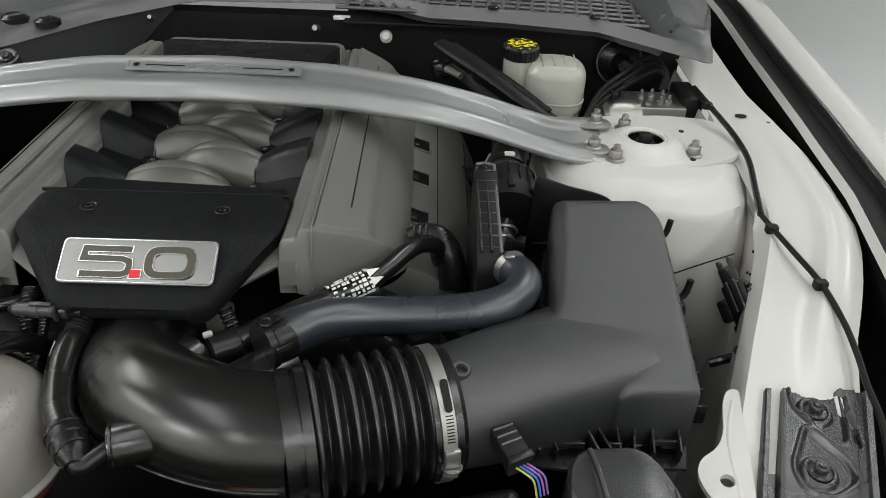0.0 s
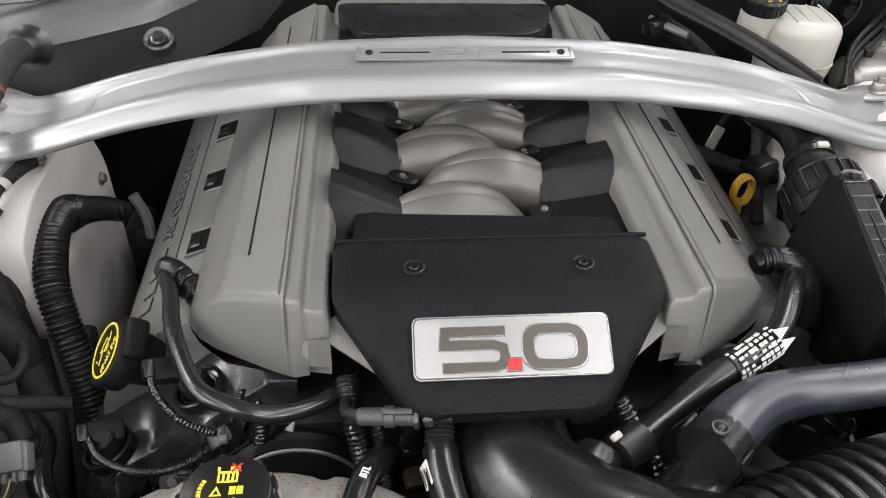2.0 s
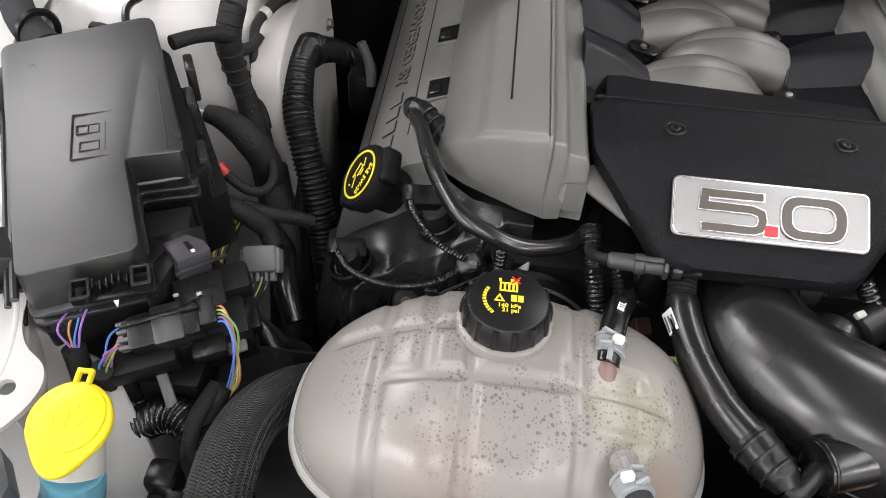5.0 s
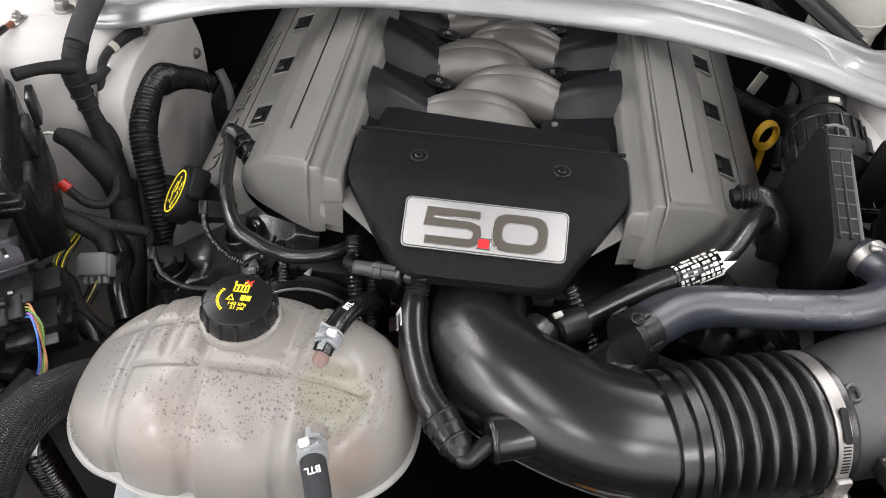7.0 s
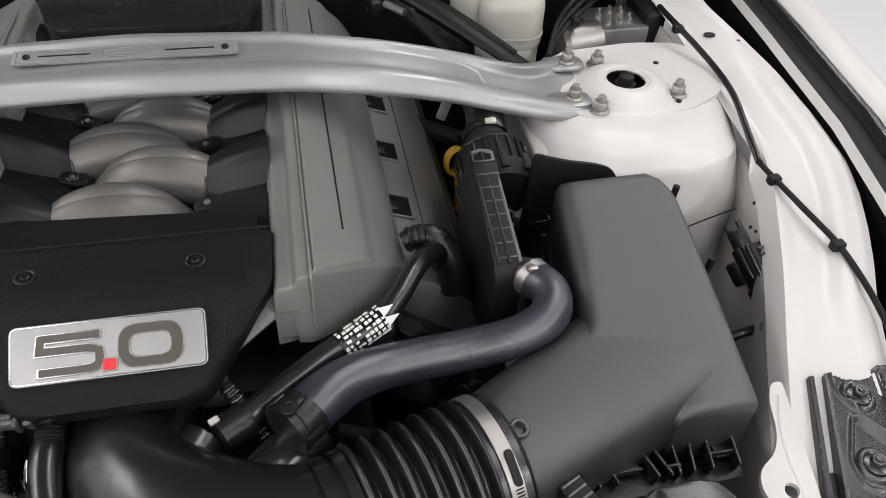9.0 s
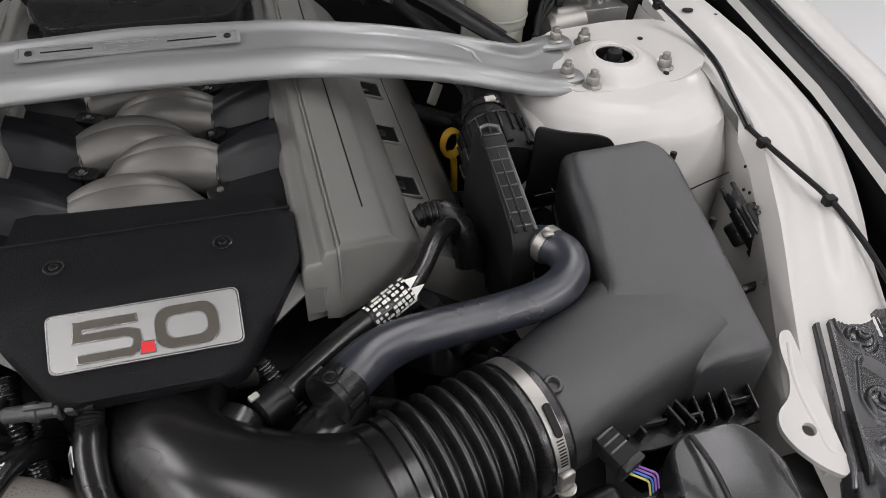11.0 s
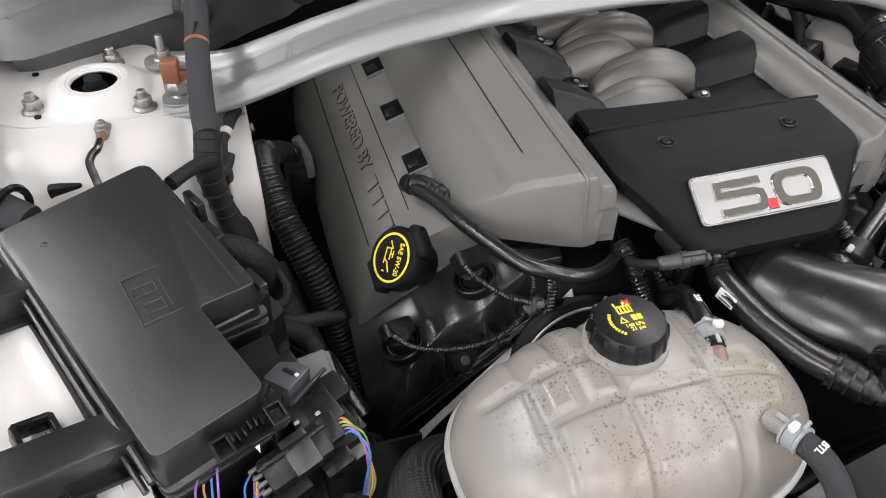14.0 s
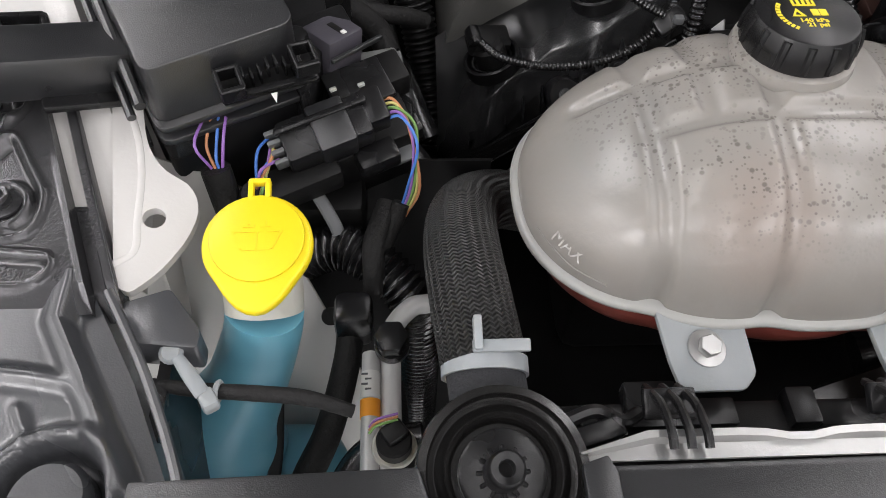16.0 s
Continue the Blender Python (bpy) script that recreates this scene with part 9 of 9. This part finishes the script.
def washer_bottle():
    f = thing("washer_bottle", (-0.45, 0.33, 0.55), "blue screenwash bottle with a yellow flip cap", "washer bottle")
    out = circle(0.0270, 40)
    out = [(x, y if y > -0.006 else y * (1 + 0.34 * max(0, 1 - (abs(x) / 0.020) ** 2.2))) for x, y in out]
    m = frame_at(V(-0.4405, 0.3800, 0.829), (1, 0.02, 0), (0, -0.22, 1))
    cap = part("cap", prism_bm(out, 0.007, m @ Matrix.Translation((0, 0, -0.006)), 0.0022, 3), YELLOW, f, "bright yellow flip cap with a screenwash symbol")
    part("cap_rise", prism_bm([(x * 0.86, y * 0.86 + 0.001) for x, y in circle(0.0270, 36)], 0.0022, m @ Matrix.Translation((0, 0.001, 0.0005)), 0.001), YELLOW, cap)
    bm = bmesh.new()
    for dx, dy, sx, sy in ((-0.0042, 0, 0.0028, 0.012), (0.0042, 0, 0.0028, 0.012), (0, 0.0055, 0.011, 0.0028)):
        box(bm, m @ Matrix.Translation((dx, 0.0305 + dy - 0.002, 0.0)), (sx, sy, 0.005), 0.0008)
    part("cap_loop", bm, YELLOW, cap)
    sym = m @ Matrix.Translation((0, 0.0005, 0.0028))
    bm = bmesh.new()
    for x, y, sx, sy, a in ((-0.0098, 0.0, 0.0009, 0.011, 25), (0.0098, 0.0, 0.0009, 0.011, -25), (0, -0.0052, 0.014, 0.0009, 0), (0, 0.0045, 0.022, 0.0009, 0), (0, 0.0, 0.0009, 0.009, 0), (-0.004, 0.0075, 0.0055, 0.0014, 0), (0.004, 0.0075, 0.0055, 0.0014, 0), (-0.004, 0.0095, 0.0012, 0.0022, 0), (0.004, 0.0095, 0.0012, 0.0022, 0)):
        box(bm, sym @ pose(x, y, 0, 0, 0, a), (sx, sy, 0.0007), 0)
    part("moulded_symbol", bm, YELLOW, cap)
    part("neck_top", tube_bm([(-0.4405, 0.3745, 0.8150), (-0.440, 0.367, 0.803), (-0.440, 0.362, 0.797)], [0.0205, 0.0200, 0.0198], 28, 4, flat=0.95), RESERVOIR, f, "clear upper neck above the fluid")
    part("neck", tube_bm([(-0.440, 0.3625, 0.7975), (-0.4445, 0.360, 0.776), (-0.4570, 0.352, 0.742), (-0.474, 0.342, 0.708), (-0.478, 0.335, 0.67)], [0.0198, 0.0204, 0.0225, 0.030, 0.040], 28, 6, flat=0.9), WASHER, f)
    part("bottle", box_bm(V(-0.462, 0.300, 0.620), (0.115, 0.12, 0.13), 0.028, 5), WASHER, f)
    part("bottle_strap", tube_bm([(-0.445, 0.352, 0.71), (-0.446, 0.325, 0.692), (-0.450, 0.270, 0.686)], 0.004, 8, 4, flat=0.5), SHADE, f)
    # white wall and black block behind the neck
    g = thing("inner_arch_panel", (-0.43, 0.43, 0.55), "off-white inner arch panel behind the washer neck", "body panel")

    def arch(u, v):
        x = -0.552 + 0.162 * u
        w = v + (1 - v) * 0.46 * max(0.0, u - 0.60) / 0.40
        return V(x, 0.475 - 0.12 * w - 0.041 * u, 0.81 - 0.20 * w - 0.066 * u + 0.015 * math.sin(2.2 * u))
    part("panel", sheet(arch, 16, 12, 0.003), WHITE, g)
    part("drain_hole", prism_bm(circle(0.006, 16), 0.002, frame_at(V(-0.415, 0.405, 0.722), (1, 0, -0.4), (0.2, -0.8, 0.5))), SHADE, g)
    # added black sheet: stands in for the dark gap behind the hoses
    def dark_backing(u, v):
        return V(-0.44 + 0.13 * u, 0.500 - 0.06 * v, 0.76 - 0.26 * v)
    part("dark_backing", sheet(dark_backing, 6, 6, 0.003), SHADE, g, "dull black sheet added for the dark gap behind the hoses")
    g = thing("bump_stop", (-0.468, 0.337, 0.79), "black moulded plastic block beside the lamp bracket", "bracket")
    part("block", prism_bm(rounded([(-0.500, 0.336), (-0.466, 0.332), (-0.466, 0.342), (-0.484, 0.366), (-0.506, 0.358)], 0.003), 0.020, frame_at(V(0, 0, 0.792), (1, 0, 0), (0, 0, 1)), 0.003), LAMPGREY, g)
    return f


washer_bottle()


def ac_pipe():
    f = thing("air_con_pipe", (-0.37, 0.34, 0.70), "bare aluminium air conditioning pipe with a black service cap", "pipe")
    part("pipe", tube_bm([(-0.349, 0.396, 0.748), (-0.357, 0.394, 0.750), (-0.366, 0.390, 0.752), (-0.377, 0.375, 0.750), (-0.3775, 0.35, 0.745), (-0.3775, 0.30, 0.745), (-0.3775, 0.26, 0.745)], 0.0058, 16, 6), PIPE, f)
    m = frame_at(V(-0.3765, 0.363, 0.752), (1, 0, 0), (0, -0.15, 1))
    cap = part("service_cap", lathe_bm([(0.0085, 0.0), (0.0098, 0.003), (0.0095, 0.010)], m, 24), SATIN, f)
    part("cap_hex", prism_bm(circle(0.0098, 6), 0.012, m @ Matrix.Translation((0, 0, 0.009)), 0.0015), SATIN, cap)
    m = frame_at(V(-0.3755, 0.303, 0.757), (1, 0, 0), (0, -0.1, 1))
    part("sensor_base", lathe_bm([(0.0110, 0), (0.0116, 0.002), (0.0108, 0.004)], m, 26), RESERVOIR, f, "cream sensor collar")
    sens = part("pressure_sensor", lathe_bm([(0.0090, 0.004), (0.0090, 0.013), (0.008, 0.014)], m, 24), SHADE, f)
    part("sensor_plug", box_bm(m @ pose(0.0, 0.003, 0.016, 0, 0, 35), (0.012, 0.010, 0.009), 0.002), SHADE, sens)
    for k, c in enumerate(("green", "orange", "violet")):
        part("wire", tube_bm([m @ V(0.002, 0.008 + 0.0016 * k, 0.020), m @ V(-0.008, 0.005 + 0.0016 * k, 0.021), m @ V(-0.012, 0.003 + 0.0016 * k, 0.016)], 0.0007, 8, 4), WIRES[c], sens)
    part("labelled_pipe", tube_bm([(-0.3885, 0.362, 0.748), (-0.3885, 0.335, 0.748), (-0.3885, 0.27, 0.744)], 0.0050, 16, 4), PIPE, f)
    white = part("pipe_label", tube_bm([(-0.3885, 0.3500, 0.748), (-0.3885, 0.3340, 0.748)], 0.0054, 18, 2), LABEL, f, "printed white and orange pipe label")
    for k in range(4):
        part("print_bar", box_bm(V(-0.3885 - 0.003 + 0.002 * (k % 2), 0.3475 - 0.003 * k, 0.7532), (0.0035, 0.0010, 0.0006), 0), CONNGREY, white)
    part("orange_field", tube_bm([(-0.3885, 0.3338, 0.748), (-0.3885, 0.3240, 0.747)], 0.0055, 18, 2), ORANGE, white)
    g = thing("sensor_loom", (-0.43, 0.31, 0.78), "taped sensor loom held by a pale cable tie", "wiring loom")
    part("loom", tube_bm([(-0.489, 0.322, 0.796), (-0.465, 0.316, 0.801), (-0.438, 0.312, 0.804), (-0.415, 0.310, 0.802), (-0.394, 0.306, 0.795)], [0.0032, 0.0036, 0.0038, 0.0038, 0.0032], 12, 6), TAPE, g)
    tie = part("cable_tie", tube_bm([(-0.4610, 0.3100, 0.8085), (-0.4690, 0.3205, 0.8095), (-0.4775, 0.3320, 0.8085)], [0.0036, 0.0036, 0.0026], 10, 4, flat=0.4), CLOUDY, g, "pale grey cable tie with a button head")
    part("tie_button", lathe_bm([(0.0056, 0), (0.0058, 0.0015), (0.0040, 0.0030)], frame_at(V(-0.4787, 0.3320, 0.8075), (1, 0, 0), (0, -0.2, 1)), 18), CLOUDY, tie)
    part("tie_lock", box_bm(frame_at(V(-0.4590, 0.3085, 0.8050), (0.5, -0.85, 0), (0, 0, 1)), (0.010, 0.008, 0.009), 0.0020), CLOUDY, tie)
    part("tie_band", ring(bmesh.new(), frame_at(V(-0.4560, 0.3140, 0.8025), (0, 0, 1), (1, -0.15, 0.1)), 0.0046, 0.0014, 18, 6), CLOUDY, tie)
    # black hoses beside the pipe
    g = thing("coolant_line", (-0.40, 0.34, 0.60), "black hoses in the corner beside the radiator", "hose")
    part("hose", tube_bm([(-0.400, 0.392, 0.745), (-0.403, 0.365, 0.735), (-0.413, 0.33, 0.72), (-0.428, 0.30, 0.705), (-0.435, 0.26, 0.69)], [0.0080, 0.0080, 0.0082, 0.0088, 0.010], 14, 6), TAPE, g)
    part("hose_head", box_bm(V(-0.3985, 0.386, 0.748), (0.022, 0.022, 0.030), 0.005), SATIN, g)
    part("hose", tube_bm([(-0.36, 0.315, 0.74), (-0.385, 0.312, 0.735), (-0.402, 0.295, 0.725), (-0.412, 0.26, 0.71)], 0.0095, 14, 6), RUBBER, g)
    part("hose", tube_bm([(-0.345, 0.33, 0.72), (-0.346, 0.29, 0.715), (-0.346, 0.25, 0.71)], 0.006, 10, 4), SHADE, g)
    # corrugated loom towards the radiator hose
    g = thing("corrugated_loom", (-0.38, 0.43, 0.70), "black corrugated loom near the washer bottle", "conduit")
    part("conduit", tube_bm([(-0.434, 0.436, 0.738), (-0.420, 0.4365, 0.748), (-0.4050, 0.4350, 0.7520), (-0.388, 0.4260, 0.7500), (-0.371, 0.4120, 0.7430), (-0.363, 0.4050, 0.7300), (-0.361, 0.4030, 0.69), (-0.361, 0.4030, 0.58)], ribs(0.0122, 0.0028, 0.0048), 18, 6), RUBBER, g)
    part("tape_strap", tube_bm([(-0.3790, 0.4560, 0.7700), (-0.3830, 0.4420, 0.7690), (-0.3870, 0.4270, 0.7660), (-0.3870, 0.4120, 0.7590), (-0.3880, 0.4040, 0.7480)], [0.0062, 0.0064, 0.0066, 0.0066, 0.0060], 12, 5, flat=0.6), TAPE, g)
    part("block", box_bm(V(-0.418, 0.472, 0.748), (0.05, 0.04, 0.04), 0.006), SHADE, g)
    part("grey_strap", tube_bm([(-0.426, 0.462, 0.782), (-0.418, 0.4520, 0.776), (-0.410, 0.4400, 0.768), (-0.408, 0.4360, 0.7640)], 0.0042, 10, 5, flat=0.5), CONNGREY, g)


ac_pipe()


def headlamp(s):
    f = thing("headlamp_housing", (s * 0.56, 0.28, 0.72), "dark grey plastic headlamp housing with a round cap", "headlamp", "headlamps")

    def soft(a):
        a = min(1.0, max(0.0, a))
        return a * a * (3 - 2 * a)

    def top(u, v):
        y = 0.150 + 0.222 * v
        x = ease([(0.15, 0.440), (0.27, 0.466), (0.317, 0.488), (0.372, 0.520)], y) + 0.17 * u
        z = 0.816 + 0.06 * (y - 0.30)
        ridge = ease([(0.15, 0.455), (0.26, 0.481), (0.289, 0.497), (0.346, 0.530)], y)
        w = -0.010 * soft((ridge - x) / 0.007)
        w += 0.0022 * math.exp(-((x - ridge) / 0.0024) ** 2)
        # broad sunk panels divided by cross ribs
        cross = y - 0.309 - 0.012 * math.sin(26 * (x - 0.5))
        w -= 0.006 * soft((x - ridge - 0.005) / 0.007) * (1 - math.exp(-(cross / 0.0042) ** 2))
        w += 0.0022 * math.exp(-((x - ridge - 0.034) / 0.0028) ** 2) * soft((0.309 - y) / 0.006)
        d = math.hypot(x - 0.516, y - 0.263)
        w += 0.009 * math.exp(-((d - 0.0275) / 0.0042) ** 2) - 0.010 * soft((0.0245 - d) / 0.004)
        return V(s * x, y, z + w - 0.03 * max(0, 0.03 - u) / 0.03)
    part("housing", sheet(top, 130, 130, 0.003), LAMPGREY, f, angle=70)
    m = frame_at(V(s * 0.516, 0.263, 0.796), (1, 0, 0), (0, -0.05, 1))
    part("round_cap", lathe_bm([(0.0175, 0), (0.0175, 0.014), (0.0150, 0.018), (0.0135, 0.018)], m, 32), LAMPGREY, f)
    part("inner_flange", tube_bm([(s * 0.509, 0.358, 0.822), (s * 0.486, 0.317, 0.816), (s * 0.466, 0.272, 0.812), (s * 0.458, 0.24, 0.808)], 0.0025, 8, 5), LAMPGREY, f)
    part("side_wall", prism_bm([(0.150, 0.60), (0.150, 0.80), (0.34, 0.800), (0.36, 0.60)], 0.006, Matrix(((0, 0, s, s * 0.480), (1, 0, 0, 0), (0, 1, 0, 0), (0, 0, 0, 1)))), SATIN, f)
    return f


headlamp(-1)
headlamp(1)


# ---- cowl and bulkhead ----
def cowl():
    f = thing("cowl_panel", (0.0, 1.18, 0.95), "grey-black plastic windscreen cowl with a slotted grille", "cowl panel")

    def front(x):
        return ease([(-0.80, 0.93), (-0.68, 0.945), (-0.60, 0.925), (-0.44, 0.985), (-0.33, 1.03), (-0.24, 1.14), (-0.13, 1.195), (0.14, 1.20), (0.25, 1.137), (0.36, 1.138), (0.505, 1.122), (0.578, 1.055), (0.640, 1.000), (0.655, 1.06), (0.70, 1.20)], x)

    def ztop(x):
        return ease([(-0.80, 0.925), (-0.60, 0.935), (-0.40, 0.948), (-0.24, 0.965), (-0.1, 0.985), (0.2, 0.990), (0.64, 0.977), (0.7, 0.968)], x)

    def g(u, v):
        x = -0.80 + 1.50 * u
        y0 = front(x)
        y = y0 + (1.42 - y0) * v
        z = ztop(x) + 0.020 * (1 - math.exp(-v * 6)) + 0.05 * v - 0.012 * max(0, 0.03 - v) / 0.03
        z += 0.006 * math.exp(-((v - 0.10) / 0.03) ** 2)
        z -= 0.012 * math.exp(-((x + 0.50) / 0.05) ** 2 - ((v - 0.15) / 0.1) ** 2)
        if 0.10 < x < 0.60:
            k = min(1.0, max(0.0, (y - front(x) - 0.012) / 0.01)) * min(1.0, (x - 0.10) / 0.02, (0.60 - x) / 0.01)
            z += (ztop(x) - 0.022 - z) * max(0.0, k) * (1 if y < 1.32 else 0)
        return V(x, y, z)
    part("panel", sheet(g, 130, 60, 0.003), COWL, f, angle=50)
    # sloping apron below the front edge
    def apron(u, v):
        x = -0.62 + 0.47 * u
        return V(x, front(x) + 0.012 + 0.05 * v, ztop(x) - 0.010 - 0.085 * v + 0.004 * math.sin(14 * u) * v)
    part("front_apron", sheet(apron, 40, 10, 0.003), COWL, f, angle=50)
    # grille bars over the sunk field
    def gp(x, y):
        return V(x, y, ztop(x) - 0.005)
    for k in range(20):
        x = 0.118 + 0.0235 * k
        part("grille_bar", tube_bm([gp(x + 0.006, 1.152), gp(x + 0.016, 1.23), gp(x + 0.026, 1.30)], 0.0034, 8, 3, flat=0.8), COWL, f)
    for y in (1.152, 1.180, 1.208, 1.236, 1.264, 1.292):
        part("grille_rail", tube_bm([gp(0.11, y), gp(0.38, y), gp(0.585, y - 0.006)], 0.0034, 8, 4, flat=0.8), COWL, f)
    for x, y in ((0.347, 1.148), (0.498, 1.133), (0.16, 1.212), (0.04, 1.215), (0.605, 1.080)):
        p = V(x, y, ztop(x) + 0.006)
        part("push_pin", lathe_bm([(0.011, 0), (0.011, 0.003), (0.008, 0.005), (0.006, 0.004)], Matrix.Translation(p) @ Matrix.Diagonal((0.75, 0.75, 0.75, 1)), 20), SATIN, f)
    part("corner_cap", prism_bm(rounded([(0.590, 1.13), (0.650, 1.09), (0.675, 1.19), (0.61, 1.21)], 0.012), 0.026, Matrix.Translation((0, 0, 0.972)), 0.008, 3, taper=0.85), COWL, f)
    # black tray below the grille
    part("grille_tray", box_bm(V(0.35, 1.24, 0.957), (0.46, 0.15, 0.004), 0.001), SHADE, f)
    # moulded book symbol, rib and bolts on the raised panel
    m = frame_at(V(-0.503, 0.990, 0.9665), (0.93, 0.36, 0.02), (0, -0.15, 1))
    for bx in (-0.0125, 0.0125):
        bm = bmesh.new()
        for x, y, sx, sy in ((0, 0.009, 0.025, 0.0016), (0, -0.009, 0.025, 0.0016), (-0.0125, 0, 0.0016, 0.018), (0.0125, 0, 0.0016, 0.018)):
            box(bm, m @ Matrix.Translation((bx + x, y, 0)), (sx, sy, 0.003), 0.0005, 1)
        part("embossed_symbol", bm, COWL, f)
    for x, y, z in ((-0.314, 0.9960, 0.9400),):
        part("panel_boss", lathe_bm([(0.016, -0.012), (0.016, 0.0), (0.014, 0.002), (0.012, 0.0), (0.010, -0.001)], frame_at(V(x, y, z), (1, 0, 0), (0, -0.5, 1)), 24), BOXGREY, f)
        bm = bmesh.new()
        hex_nut(bm, frame_at(V(x, y, z), (1, 0, 0), (0, -0.5, 1)), 0.0060, 0.006, 1.4)
        part("panel_bolt", bm, BLACKPAINT, f)
    # slot-shaped marks and hose ends lying on the panel
    part("drain_mark", tube_bm([(0.05, 1.22, 1.006), (0.07, 1.215, 1.006), (0.09, 1.213, 1.006)], 0.004, 10, 4, flat=0.5), SHADE, f)
    part("drain_mark", tube_bm([(0.08, 1.22, 1.003), (0.12, 1.20, 1.003), (0.16, 1.195, 1.003)], 0.004, 10, 4, flat=0.5), SHADE, f)
    part("boss", lathe_bm([(0.02, 0), (0.02, 0.006), (0.012, 0.010), (0.006, 0.008)], Matrix.Translation((-0.332, 1.075, 0.966)), 22), SATIN, f)
    part("boss", lathe_bm([(0.018, 0), (0.018, 0.006), (0.010, 0.010), (0.006, 0.008)], Matrix.Translation((-0.292, 1.085, 0.960)), 22), SATIN, f)
    part("pressed_rib", tube_bm([(-0.62, 1.02, 0.963), (-0.50, 1.03, 0.966), (-0.42, 1.04, 0.972), (-0.36, 1.09, 0.982)], 0.008, 10, 6, flat=0.5), COWL, f)
    part("grommet_bulge", tube_bm([(-0.64, 0.985, 0.928), (-0.615, 0.995, 0.942), (-0.58, 0.99, 0.935)], [0.022, 0.03, 0.02], 16, 5), COWL, f)
    g2 = thing("bulkhead_fittings", (0.1, 1.19, 0.90), "small bolts and studs on the black bulkhead", "fitting")
    for x, y, z, mt, r in ((0.074, 1.190, 0.938, STEEL, 0.007), (0.184, 1.190, 0.930, LABEL, 0.010), (-0.179, 1.190, 0.945, STEEL, 0.005)):
        part("stud", lathe_bm([(r, 0), (r, 0.006), (r * 0.6, 0.010), (r * 0.6, 0.018)], frame_at(V(x, y, z), (1, 0, 0), (0, -1, 0.4)), 14), mt, g2)
    for x, z in ((-0.19, 0.962), (0.115, 0.958)):
        part("clip", box_bm(V(x, 1.188, z), (0.026, 0.008, 0.006), 0.001), LABEL, g2)
    part("steering_grommet", lathe_bm([(0.035, 0), (0.035, 0.004), (0.031, 0.008), (0.016, 0.014), (0.010, 0.03), (0.009, 0.04)], frame_at(V(0.56, 1.192, 0.905), (1, 0, 0), (0, -1, 0.1)), 32), SATIN, g2, "black bulkhead grommet with a pale rim")
    part("grommet_rim", ring(bmesh.new(), frame_at(V(0.56, 1.188, 0.905), (1, 0, 0), (0, -1, 0.1)), 0.036, 0.0016, 36, 6), CONNGREY, g2)
    return f


cowl()
